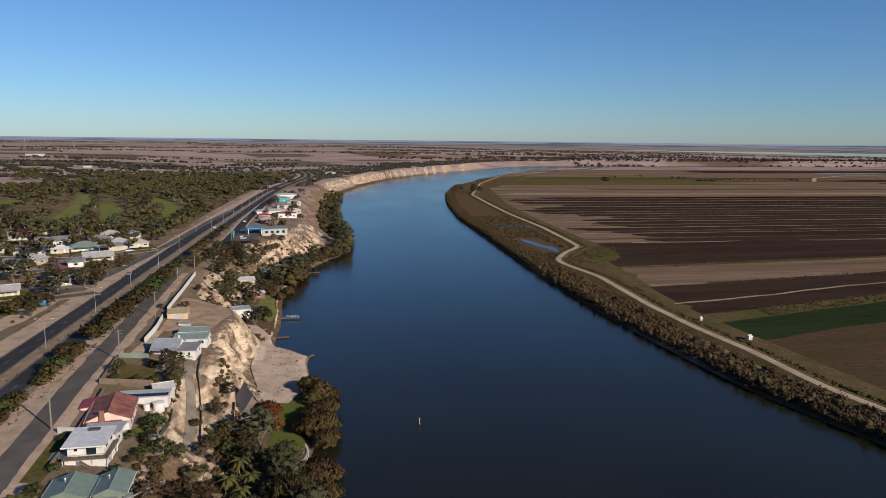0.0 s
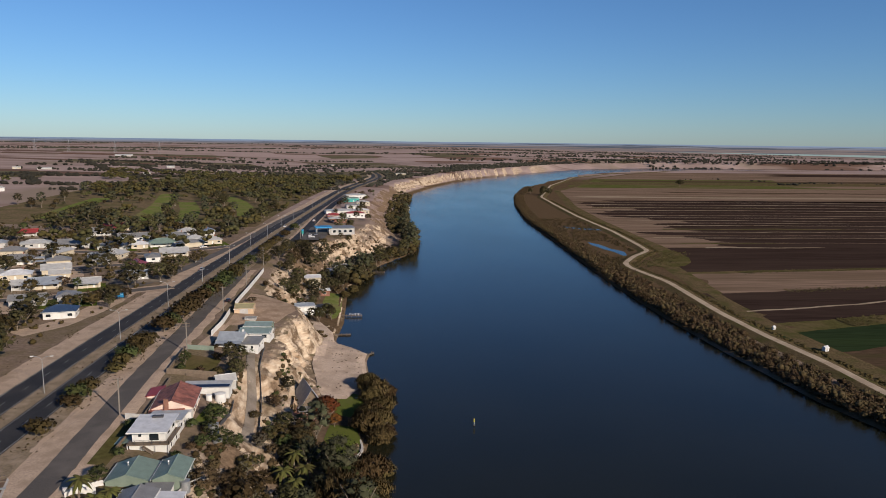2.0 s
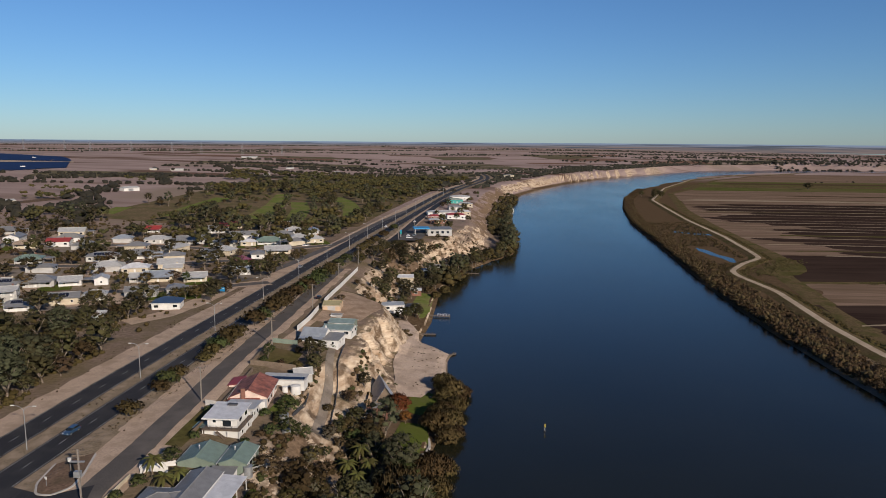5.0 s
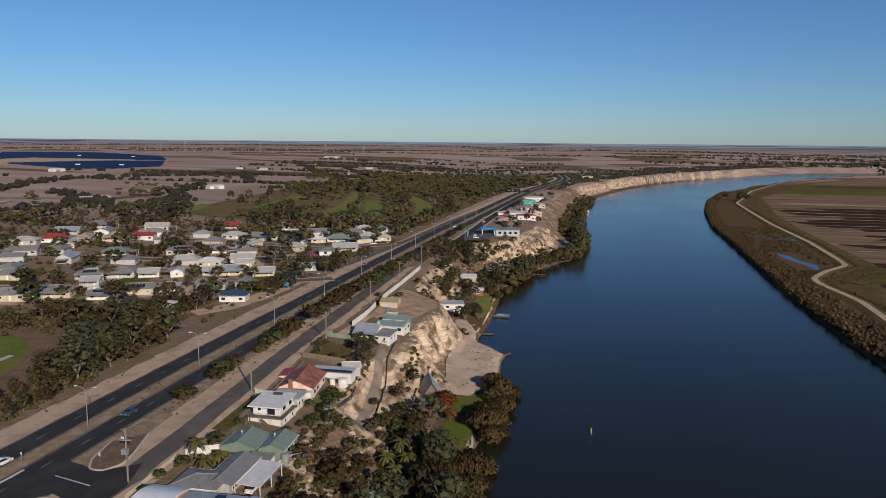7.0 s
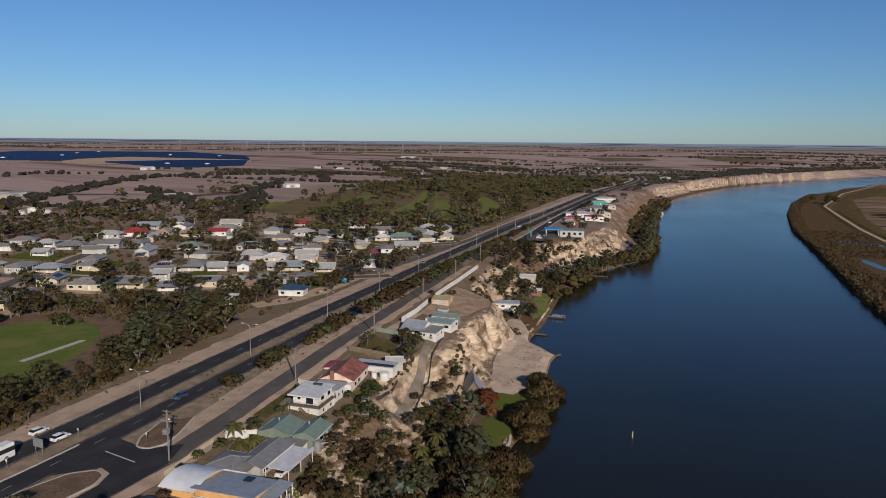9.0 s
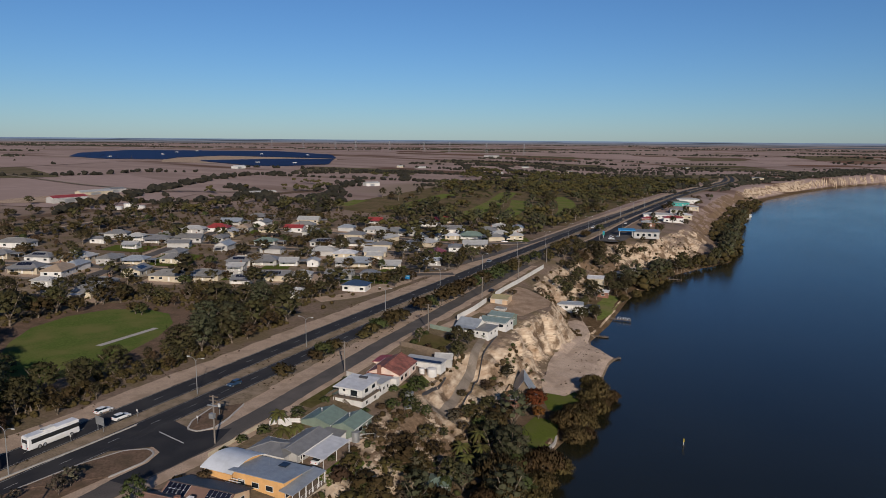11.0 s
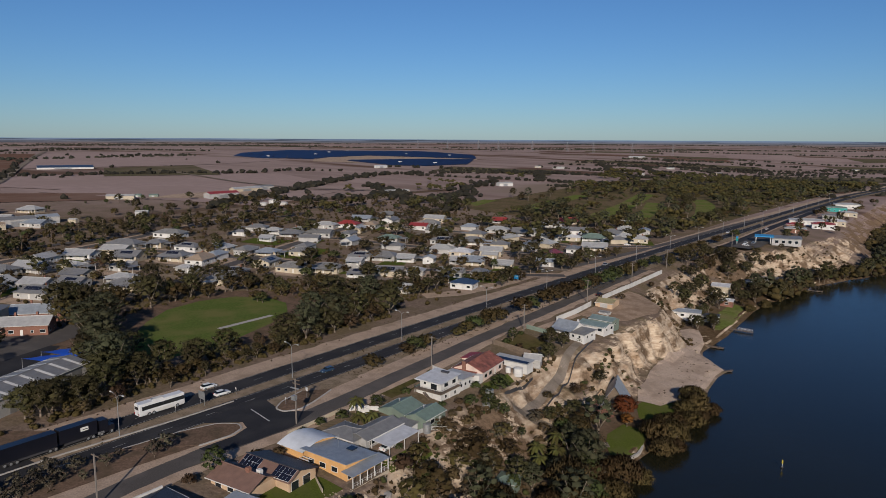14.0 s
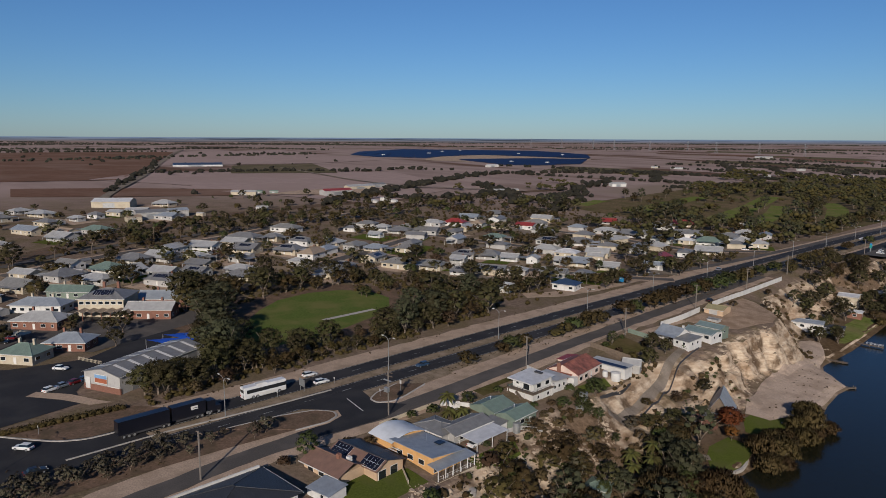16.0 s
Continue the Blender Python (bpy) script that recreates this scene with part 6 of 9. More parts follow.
RAIL_ROW = [(-262, 118, 13, "l"), (-278, 108, 12, "g"), (-268, 88, 13, "c"), (-290, 96, 11, "l"), (-256, 70, 14, "b"), (-282, 72, 12, "g"), (-246, 52, 13, "l"), (-300, 118, 11, "c"), (-268, 134, 12, "l"), (-226, 62, 10, "g"), (-400, 186, 13, "g"), (-434, 226, 26, "b"), (-412, 222, 10, "c"), (-457, 173, 9, "l"), (-512, 135, 10, "l"), (-516, 152, 11, "l"), (-374, 106, 8, "l"), (-429, 246, 9, "c"), (-464, 188, 9, "g"), (-508, 258, 15, "l"), (-470, 205, 12, "l"), (-445, 150, 12, "g"), (-480, 130, 14, "c")]
count = 0
for row in (FIRST_ROW, SECOND_ROW, THIRD_ROW, FOURTH_ROW, EDGE_ROW, RAIL_ROW):
    for x, y, length, key in row:
        count += 1
        if -450 < x < -300 and abs(x - float(np.interp(y, [p[1] for p in RAILS], [p[0] for p in RAILS]))) < 13:
            continue
        # houses stand along their street, and back from the wall that faces the river
        town_house(x - 2.2, y + 2.8, length, key, 22 + (90 if count % 7 == 3 else 0) + (count * 37 % 9 - 4), count)
TOWN = [(x, y) for row in (FIRST_ROW, SECOND_ROW, THIRD_ROW, FOURTH_ROW, EDGE_ROW, RAIL_ROW) for x, y, _, _ in row]

# the houses between, along the same streets
rng = np.random.default_rng(77)
more = 0
for line in STREETS[:4]:
    x, y, nx, ny, s = along(line, 15.0)
    for k in range(1, len(x) - 1):
        for side in (-15.0, 15.0):
            hx, hy = x[k] + nx[k] * side, y[k] + ny[k] * side
            if hx > float(np.interp(hy, LAMP_Y, LAMP_X)) - 30 or (hx > -200 and hy < 255) or min(math.hypot(hx - a, hy - b) for a, b in TOWN) < 15.5:
                continue
            more += 1
            count += 1
            TOWN.append((hx + 2.2, hy - 2.8))
            town_house(hx, hy, 10 + 5 * rng.random(), "glgcsbgl"[more % 8], math.degrees(math.atan2(-nx[k], ny[k])) + 90 * (more % 5 == 0), count)
for k, (x, y) in enumerate(TOWN):
    a = radians(22)
    w, h = 9 + 5 * rng.random(), 8 + 4 * rng.random()
    box_at = [(x - 2 + u * w * math.cos(a) - v * h * math.sin(a) + rng.normal(), y + u * w * math.sin(a) + v * h * math.cos(a) + rng.normal()) for u, v in ((-1, -1), (1, -1), (1, 1), (-1, 1))]
    if k % 5 != 2:
        patch("yard", box_at, 0.16 + 0.004 * (k % 7), (GRAVEL, VERGE, GRAVEL, LAWN, VERGE, TRACK_GREY)[k % 6], "bare and grassy yard round a house", "yard", cell=7)

# navy-roofed white house on the corner
ob = thing("house", (-117, 275, 20), 12, "white house under a navy blue hipped roof", "house")
walls_of(ob, 11, 8, 3.0, 1.6, WHITE)
hip_roof(ob, 11, 8, 3.0, 1.7, 0.5, ROOFS["n"])
front(ob, 11, 8, 3, random.Random(4))

# trees and bushes among the houses
rng = np.random.default_rng(17)
LINES = [np.array(l, float) for l in STREETS]


def clear_of(x, y, gap):
    for l in LINES:
        for a, b in zip(l[:-1], l[1:]):
            t = np.clip(((x - a[0]) * (b[0] - a[0]) + (y - a[1]) * (b[1] - a[1])) / ((b - a) @ (b - a)), 0, 1)
            if math.hypot(x - a[0] - t * (b[0] - a[0]), y - a[1] - t * (b[1] - a[1])) < gap:
                return False
    return True


n = 0
while n < 300:
    x, y = -100 - 300 * rng.random(), 160 + 350 * rng.random()
    if x > float(np.interp(y, LAMP_Y, LAMP_X)) - 24 or y < 205 - 0.25 * (x + 200) and x > -215:
        continue
    if min(math.hypot(x + 2.2 - a, (y - 2.8 - b) * 1.15) for a, b in TOWN) < 5.6 or not clear_of(x, y, 3.6):
        continue
    n += 1
    tall = 0.5 + 0.6 * rng.random()
    plant("far_" + ("gum", "mallee", "mallee", "green", "rust", "gum")[n % 6], x, y, tall, tall * 1.2)
for k in range(75):
    x, y = -330 - 210 * rng.random(), 90 + 330 * rng.random()
    if min(math.hypot(x - a, y - b) for a, b in TOWN) > 8 and clear_of(x, y, 5):
        plant("far_" + ("gum", "mallee", "green")[k % 3], x, y, 0.5 + 0.5 * rng.random())
for k, (x, y, tall) in enumerate(((-112, 292, 0.9), (-106, 297, 0.8), (-103, 305, 0.8), (-113, 300, 0.8), (-124, 262, 0.9), (-128, 256, 0.9), (-126, 268, 0.8), (-104, 288, 0.6), (-120, 290, 0.8), (-109, 306, 0.9), (-101, 345, 0.9), (-99, 352, 0.8), (-100, 362, 0.9), (-98, 372, 0.8), (-97, 395, 0.9), (-95, 405, 0.8), (-96, 345, 0.7), (-106, 350, 0.8))):
    plant("mid_" + ("mallee", "gum", "mallee")[k % 3], x, y, tall, tall * 1.15)
n = 0
while n < 46:
    x, y = -340 + 165 * rng.random(), 48 + 130 * rng.random()
    if min(math.hypot(x - a, y - b) for a, b in TOWN) < 8 or not clear_of(x, y, 4) or min(math.hypot(x - a, y - b) - r for a, b, r in ((-214, 108, 15), (-198, 117, 11), (-210, 82, 12), (-231, 88, 13), (-212, 130, 13), (-176, 81, 10), (-172, 66, 10), (-246, 104, 12))) < 0 or (x > -200 and y > 125):
        continue
    n += 1
    tall = 0.55 + 0.5 * rng.random()
    plant("far_" + ("gum", "mallee", "mallee", "rust")[n % 4], x, y, tall, tall * 1.2)
for x, y, tall in ((-183, 100, 0.8), (-186, 96, 0.6), (-250, 130, 1.0), (-256, 126, 0.9), (-222, 150, 0.8), (-228, 146, 0.9), (-168, 92, 0.6)):
    plant("mid_gum", x, y, tall, tall * 1.15)
# trees along the railway
for line, gap in (([(-345, 128), (-380, 183), (-391, 222), (-403, 260), (-418, 325), (-415, 360), (-399, 401), (-388, 450), (-386, 550)], 6.5), ([(-352, 210), (-358, 260), (-366, 330), (-362, 400)], 10), ([(-455, 300), (-462, 360), (-460, 440), (-448, 500)], 6.0)):
    bx_, by_, _, _, _ = along(line, gap)
    for k in range(len(bx_)):
        if rng.random() < 0.85:
            plant("far_" + ("mallee", "gum", "mallee")[k % 3], bx_[k] + 3 * rng.normal(), by_[k] + 3 * rng.normal(), 0.55 + 0.45 * rng.random())
# back-yard scrub, too small to tell apart
spots = []
while len(spots) < 1900:
    x, y = -100 - 330 * rng.random(), 130 + 420 * rng.random()
    if x < float(np.interp(y, LAMP_Y, LAMP_X)) - 24 and (y > 205 or x < -215) and clear_of(x, y, 5) and min(math.hypot(x + 2.2 - a, y - 2.8 - b) for a, b in TOWN) > 6.5:
        r = 0.5 + 1.1 * rng.random() ** 1.5
        spots.append((x, y, r, r * 1.6))
thicket("garden_shrubs", "low olive shrubs and hedges of the gardens", "shrubs", spots, LEAF_OLIVE, 12, 0.6, 33)

# back-yard sheds
rng = np.random.default_rng(29)
for k, (x, y) in enumerate(TOWN):
    if k % 2:
        continue
    a = radians(22) + rng.random() * 0.3
    sx, sy = x - 2 - 11 * math.sin(a) + 6 * (rng.random() - 0.5), y + 3 + 10 * math.cos(a)
    if min(math.hypot(sx + 2.2 - a2, sy - 2.8 - b2) for a2, b2 in TOWN) < 9.5 or not clear_of(sx, sy, 6) or sx > float(np.interp(sy, LAMP_Y, LAMP_X)) - 28:
        continue
    ob = thing("garden_shed", (sx, sy, ground(sx, sy) + 0.1), 22 + 90 * (k % 4 == 0), "small metal garden shed behind a house", "shed", "garden sheds")
    l, w = 4.0 + 3.5 * rng.random(), 3.0 + 2 * rng.random()
    walls_of(ob, l, w, 2.2, w * 0.15, GREY_WALL if k % 3 else CREAM, True)
    hip_roof(ob, l, w, 2.2, w * 0.15, 0.15, ROOFS["gclb"[k % 4]], True, gutters=False)

# dense trees of the golf course and the woods behind it
rng = np.random.default_rng(101)
GREENS = [along(line, 12.0)[:2] for line in FAIRWAYS]


def on_fairway(x, y, gap):
    return any(np.min(np.hypot(gx - x, gy - y)) < gap for gx, gy in GREENS)


n = 0
while n < 210:
    y = 520 + 430 * rng.random() ** 1.3
    x = float(np.interp(y, LAMP_Y, LAMP_X)) - 22 - 250 * rng.random()
    if on_fairway(x, y, 12.5) or float(bumps(x, y, 40, 12)) < -0.45 or (y < 590 and min(math.hypot(x + 2.2 - a, y - 2.8 - b) for a, b in TOWN) < 9.5) or not clear_of(x, y, 5):
        continue
    n += 1
    plant("far_" + ("gum", "mallee", "gum", "mallee", "green", "grey")[n % 6], x, y, 0.7 + 0.5 * rng.random())
spots = []
for k in range(4200):
    y = 440 + 860 * rng.random() ** 1.05
    x = float(np.interp(y, LAMP_Y, LAMP_X)) - 22 - 430 * rng.random()
    dense = np.clip((y - 780) / 260, 0, 1)
    if float(bumps(x, y, 48, 12)) < -0.12 - 0.45 * dense + 0.75 * (x < -305) or float(bumps(x, y, 15, 5)) < -0.2 - 0.4 * dense:
        continue
    if y < 580 and min(math.hypot(x + 2.2 - a, y - 2.8 - b) for a, b in TOWN) < 9.5 or not clear_of(x, y, 4) or on_fairway(x, y, 13):
        continue
    spots.append((x, y, 1.6 + 1.7 * rng.random() ** 1.5))
lots = [[], [], []]
for k, (x, y, r) in enumerate(spots):
    # each tree is a few lumps side by side
    for j in range(3):
        a = j * 2.1 + k
        q = r * (0.7 + 0.4 * rng.random())
        lots[k % 3].append((x + math.cos(a) * r * 0.75, y + math.sin(a) * r * 0.75, q, (2.4 + 1.3 * rng.random()) * r))
for some, leaf, words, seed in ((lots[0], LEAF_GUM, "dark grey-green trees of the golf course", 10), (lots[1], LEAF_OLIVE, "dark olive trees of the golf course", 11), (lots[2], LEAF_GUM, "dark gum trees of the golf course", 12)):
    thicket("woods", words, "trees", some, leaf, 11, 0.9, seed, low=0.72, squash=0.72)

# ---- the houses along the bluff ----
def bx(name, parent, material, x0, y0, z0, x1, y1, z1, label=""):
    bm = bmesh.new()
    block(bm, x0, y0, z0, x1, y1, z1)
    return part(name, bm, material, parent, label)


def slab(name, parent, material, top, thick=0.12, label=""):
    bm = bmesh.new()
    solid(bm, top, thick)
    return part(name, bm, material, parent, label)


def railing(parent, a, b, z, high=1.0, n=None, material=None):
    """Posts and two rails between two points."""
    a, b = Vector((*a, z)), Vector((*b, z))
    n = n or max(2, int((b - a).length / 1.6) + 1)
    bm = bmesh.new()
    for up in (high, high * 0.5):
        rod(bm, a + Vector((0, 0, up)), b + Vector((0, 0, up)), 0.03, 0.03, 4)
    rail = part("railing", bm, material or WOOD, parent)
    for k in range(n):
        p = a.lerp(b, k / (n - 1))
        bx("post", rail, material or WOOD, p.x - 0.04, p.y - 0.04, z, p.x + 0.04, p.y + 0.04, z + high)
    return rail


def tank(x, y, r, h, material, label, z=None):
    ob = thing("water_tank", (x, y, (ground(x, y) if z is None else z) - 0.05), 0, label, "water tank")
    bm = bmesh.new()
    n = 24
    rings = [[bm.verts.new((rr * math.cos(k * math.tau / n), rr * math.sin(k * math.tau / n), zz)) for k in range(n)] for rr, zz in ((r, 0), (r, h * 0.33), (r * 1.02, h * 0.335), (r, h * 0.34), (r, h * 0.66), (r * 1.02, h * 0.665), (r, h * 0.67), (r, h))]
    for a, b in zip(rings[:-1], rings[1:]):
        for k in range(n):
            bm.faces.new((a[k], a[(k + 1) % n], b[(k + 1) % n], b[k]))
    bm.faces.new(rings[0][::-1])
    part("body", bm, material, ob, smooth=False)
    bm = bmesh.new()
    top = bm.verts.new((0, 0, h + r * 0.16))
    edge = [bm.verts.new((r * 1.05 * math.cos(k * math.tau / n), r * 1.05 * math.sin(k * math.tau / n), h)) for k in range(n)]
    for k in range(n):
        bm.faces.new((edge[k], edge[(k + 1) % n], top))
    bm.faces.new(edge[::-1])
    part("lid", bm, material, ob)
    return ob


rn = random.Random(9)
# white two-storey house with a balcony
ob = thing("house", (-47.8, 159.4, 17.5), 0, "white two-storey house with balcony and pale low roof", "house")
bx("wall", ob, TRIM, -3.9, -4.9, -0.8, 4.5, 4.4, 2.62)
bx("wall", ob, TRIM, -3.6, -3.6, 2.8, 3.7, 4.4, 5.35)
bal = bx("balcony", ob, WOOD, -4.4, -5.4, 2.63, 4.9, 4.4, 2.79)
for px, py in ((-4.2, -5.2), (-1.2, -5.2), (1.8, -5.2), (4.7, -5.2), (4.7, -1.0), (4.7, 3.2)):
    bx("post", bal, WHITE, px - 0.07, py - 0.07, -0.9, px + 0.07, py + 0.07, 2.62)
railing(bal, (-4.3, -5.3), (4.8, -5.3), 2.8, material=DARK_TRIM)
railing(bal, (4.8, -5.3), (4.8, 4.2), 2.8, material=DARK_TRIM)
bm = bmesh.new()
for k in range(14):
    block(bm, -0.6 + 0.26 * k, -6.5, 2.55 - 0.19 * k, -0.3 + 0.26 * k, -5.5, 2.62 - 0.19 * k)
rod(bm, (-0.5, -6.5, 2.5), (3.2, -6.5, -0.2), 0.08, 0.08, 4)
rod(bm, (-0.5, -5.5, 2.5), (3.2, -5.5, -0.2), 0.08, 0.08, 4)
part("stairs", bm, WOOD, ob, "weathered open timber stairs")
r = slab("roof", ob, ROOFS["w"], ((-4.4, -5.0, 5.5), (4.5, -5.0, 5.5), (4.5, 4.9, 6.0), (-4.4, 4.9, 6.0)), 0.22)
bx("fascia", r, TRIM, -4.45, -5.08, 5.24, 4.55, -5.01, 5.52)
bx("solar_water_heater", r, DARK_TRIM, -1.0, 2.6, 5.9, 1.4, 3.6, 6.3)
opening(ob, "tall", 1.2, -3.6, 3.0, 0)
opening(ob, "small", -1.9, -3.6, 3.9, 0)
opening(ob, "door", -3.2, -4.9, 0.05, 0)
for y in (-1.4, 2.4):
    opening(ob, "wide", 3.7, y, 3.7, 90)
for y in (-2.6, 1.8):
    opening(ob, "small", 4.5, y, 1.0, 90)
bx("wall", ob, WHITE, -2.6, 4.42, -1.0, 4.1, 11.4, 3.6, "long white rear wing")
slab("rear_roof", ob, ROOFS["l"], ((-3.8, 4.95, 4.2), (4.9, 4.95, 4.2), (4.9, 12.4, 3.9), (-3.8, 12.4, 3.9)), 0.16)
for y in (5.6, 7.6, 9.8):
    opening(ob, "small", 4.1, y, 1.6, 90)
lean = slab("lean_to", ob, ROOFS["e"], ((-8.2, -3.2, 2.1), (-4.5, -3.2, 2.5), (-4.5, 1.0, 2.5), (-8.2, 1.0, 2.1)), 0.08, "teal sheet lean-to roof")
for px, py in ((-8.0, -3.0), (-8.0, 0.8), (-4.7, -3.0)):
    bx("post", lean, WHITE, px - 0.05, py - 0.05, -0.8, px + 0.05, py + 0.05, 2.0)
bx("hut", ob, CREAM, -8.0, -5.6, -0.8, -5.6, -3.4, 1.4)

# green metal sheds
for cx, cy, l, w, h, rise in ((-46.6, 141.6, 8.4, 8.2, 2.6, 1.3), (-38.4, 141.3, 8.8, 6.0, 3.0, 1.1)):
    ob = thing("shed", (cx, cy, 17.6), 92, "pale green metal shed with a gabled roof", "shed", "green sheds")
    walls_of(ob, l, w, h, rise, GREEN_WALL, True, -0.9)
    roof = hip_roof(ob, l, w, h, rise, 0.25, ROOFS["e"], True)
    bm = bmesh.new()
    rod(bm, (0.5, 1.0, h + rise * 0.4), (0.5, 1.0, h + rise + 0.3), 0.16, 0.16, 8)
    rod(bm, (0.5, 1.0, h + rise + 0.3), (0.5, 1.0, h + rise + 0.55), 0.28, 0.2, 8)
    part("vent", bm, STEEL, roof)
    opening(ob, "wide", -1.5, -w / 2, 1.2, 0)
    opening(ob, "door", 1.8, -w / 2, 0.05, 0)
tank(-35.0, 137.2, 0.95, 2.5, STEEL, "grey corrugated water tank beside a shed")
tank(-34.6, 164.0, 1.1, 2.2, STEEL, "grey corrugated tank on the bank", 14.6)
tank(-36.5, 168.6, 1.2, 2.4, STEEL, "grey corrugated tank behind the white house", 16.6)

# grey house with a long carport
ob = thing("house", (-43.0, 123.0, 17.8), 0, "low grey house with grey sheet roofs", "house")
bx("wall", ob, GREY_WALL, -7.4, -5.4, -0.8, 1.6, 1.4, 2.9)
bx("wall", ob, GREY_WALL, -1.6, -3.2, -0.8, 3.6, 9.0, 2.86)
hip_roof(ob, 9.4, 7.2, 3.0, 1.0, 0.4, ROOFS["g"], at=(-2.9, -2.0))
hip_roof(ob, 12.8, 6.4, 2.96, 0.95, 0.3, ROOFS["g"], True, name="rear_roof", at=(0, 0)).matrix_basis = pose(1.0, 3.0, 0, 0, 0, 90)
for k in range(3):
    opening(ob, "wide", -6 + 2.6 * k, -5.4, 1.0, 0)
    opening(ob, "wide", 3.6, -1 + 3.4 * k, 1.0, 90)
ob = thing("carport", (-36.3, 126.5, 17.6), 0, "open carport under a pale ribbed roof", "carport")
slab("roof", ob, ROOFS["w"], ((-2.9, -5.6, 2.9), (3.0, -5.6, 2.55), (3.0, 5.6, 2.55), (-2.9, 5.6, 2.9)), 0.12)
for px, py in ((-2.6, -5.3), (2.8, -5.3), (2.8, 0), (2.8, 5.3), (-2.6, 5.3)):
    bx("post", ob, WHITE, px - 0.07, py - 0.07, -1.2, px + 0.07, py + 0.07, 2.45)
ob = thing("shed", (-39.5, 134.6, 17.6), 0, "small grey lean-to shed between houses", "shed")
bx("wall", ob, WHITE, -2.6, -1.3, -0.8, 2.6, 1.3, 2.1)
slab("roof", ob, ROOFS["g"], ((-2.8, -1.6, 2.2), (2.8, -1.6, 2.2), (2.8, 1.6, 2.6), (-2.8, 1.6, 2.6)))

# ochre house: vaulted front, skillion behind, verandah over the river
ob = thing("house", (-42.0, 111.0, 18.0), 0, "ochre house with a vaulted roof and blue-grey skillion", "house")
bx("wall", ob, ORANGE, -11.0, -4.6, -0.9, -3.8, 5.2, 2.5)
bm = bmesh.new()
n, y0, y1, x0, x1, spring, rise = 14, -5.2, 5.8, -11.6, -3.3, 2.45, 1.75
rows = []
for k in range(n + 1):
    yy, zz = y0 + (y1 - y0) * k / n, spring + rise * math.sin(math.pi * (0.12 + 0.8 * k / n))
    rows.append([bm.verts.new(p) for p in ((x0, yy, zz), (x1, yy, zz), (x1, yy, zz - 0.12), (x0, yy, zz - 0.12))])
for a, b in zip(rows[:-1], rows[1:]):
    for i in range(4):
        j = (i + 1) % 4
        bm.faces.new((a[i], a[j], b[j], b[i]))
bm.faces.new(rows[0])
bm.faces.new(rows[-1][::-1])
bmesh.ops.recalc_face_normals(bm, faces=bm.faces)
part("vaulted_roof", bm, VAULT, ob)
for xx in (-11.0, -3.95):
    bm = bmesh.new()
    lo = [bm.verts.new((xx, y0 + 0.5 + (y1 - y0 - 1.0) * k / n, 2.5)) for k in range(n + 1)]
    up = [bm.verts.new((xx, y0 + 0.5 + (y1 - y0 - 1.0) * k / n, max(2.52, spring - 0.16 + rise * math.sin(math.pi * (0.12 + 0.8 * (k / n)))))) for k in range(n + 1)]
    for k in range(n):
        bm.faces.new((lo[k], lo[k + 1], up[k + 1], up[k]))
    part("gable_wall", bm, ORANGE, ob)
bx("wall", ob, ORANGE, -3.6, -4.4, -1.4, 9.0, 4.4, 2.7)
bm = bmesh.new()
v = [bm.verts.new(p) for p in ((9.0, -4.4, 2.7), (9.0, 4.4, 2.7), (9.0, -4.4, 3.75), (-3.6, -4.4, 2.7), (-3.6, -4.4, 3.75), (-3.6, 4.4, 2.7))]
bm.faces.new((v[0], v[1], v[2]))
bm.faces.new((v[3], v[0], v[2], v[4]))
bm.faces.new((v[5], v[3], v[4]))
part("gable_wall", bm, ORANGE, ob)
sk = slab("skillion_roof", ob, ROOFS["b"], ((-4.2, -5.2, 3.95), (9.6, -5.2, 3.95), (9.6, 5.0, 2.75), (-4.2, 5.0, 2.75)), 0.14)
bx("skylight", sk, GLASS, 3.2, 1.6, 3.22, 5.0, 3.4, 3.42)
rod_bm = bmesh.new()
rod(rod_bm, (1.0, 1.5, 3.0), (1.0, 1.5, 6.2), 0.03, 0.02, 5)
for k in range(5):
    rod(rod_bm, (0.5, 1.5, 5.0 + 0.25 * k), (1.5, 1.5, 5.0 + 0.25 * k), 0.012, 0.012, 4)
part("aerial", rod_bm, STEEL, sk)
ver = slab("verandah_roof", ob, ROOFS["b"], ((8.9, -6.0, 2.6), (12.2, -6.0, 2.25), (12.2, 5.8, 2.25), (8.9, 5.8, 2.6)), 0.1)
for k in range(6):
    y = -5.7 + 11.2 * k / 5
    bx("post", ver, WHITE, 11.9, y - 0.08, -2.4, 12.06, y + 0.08, 2.15)
bx("deck", ob, WOOD, 9.02, -6.0, -0.5, 12.2, 5.8, -0.35)
bx("base_wall", ob, CREAM, 9.02, -6.0, -2.6, 12.1, 5.7, -0.52)
railing(ob, (12.05, -5.7), (12.05, 5.5), -0.35, 1.0, 9, WHITE)
for y in (-3.0, 0.0, 3.0):
    opening(ob, "tall", 9.0, y, 0.0, 90)
for x in (-1.5, 2.0, 5.5):
    opening(ob, "wide", x, -4.4, 0.9, 0)
for y in (-2.5, 1.0):
    opening(ob, "wide", -11.0, y, 0.9, -90)
for k in range(5):
    bx("pergola_beam", ob, WHITE, -3.2, -9.0 + 0.9 * k, 2.3, -0.2, -8.88 + 0.9 * k, 2.45)

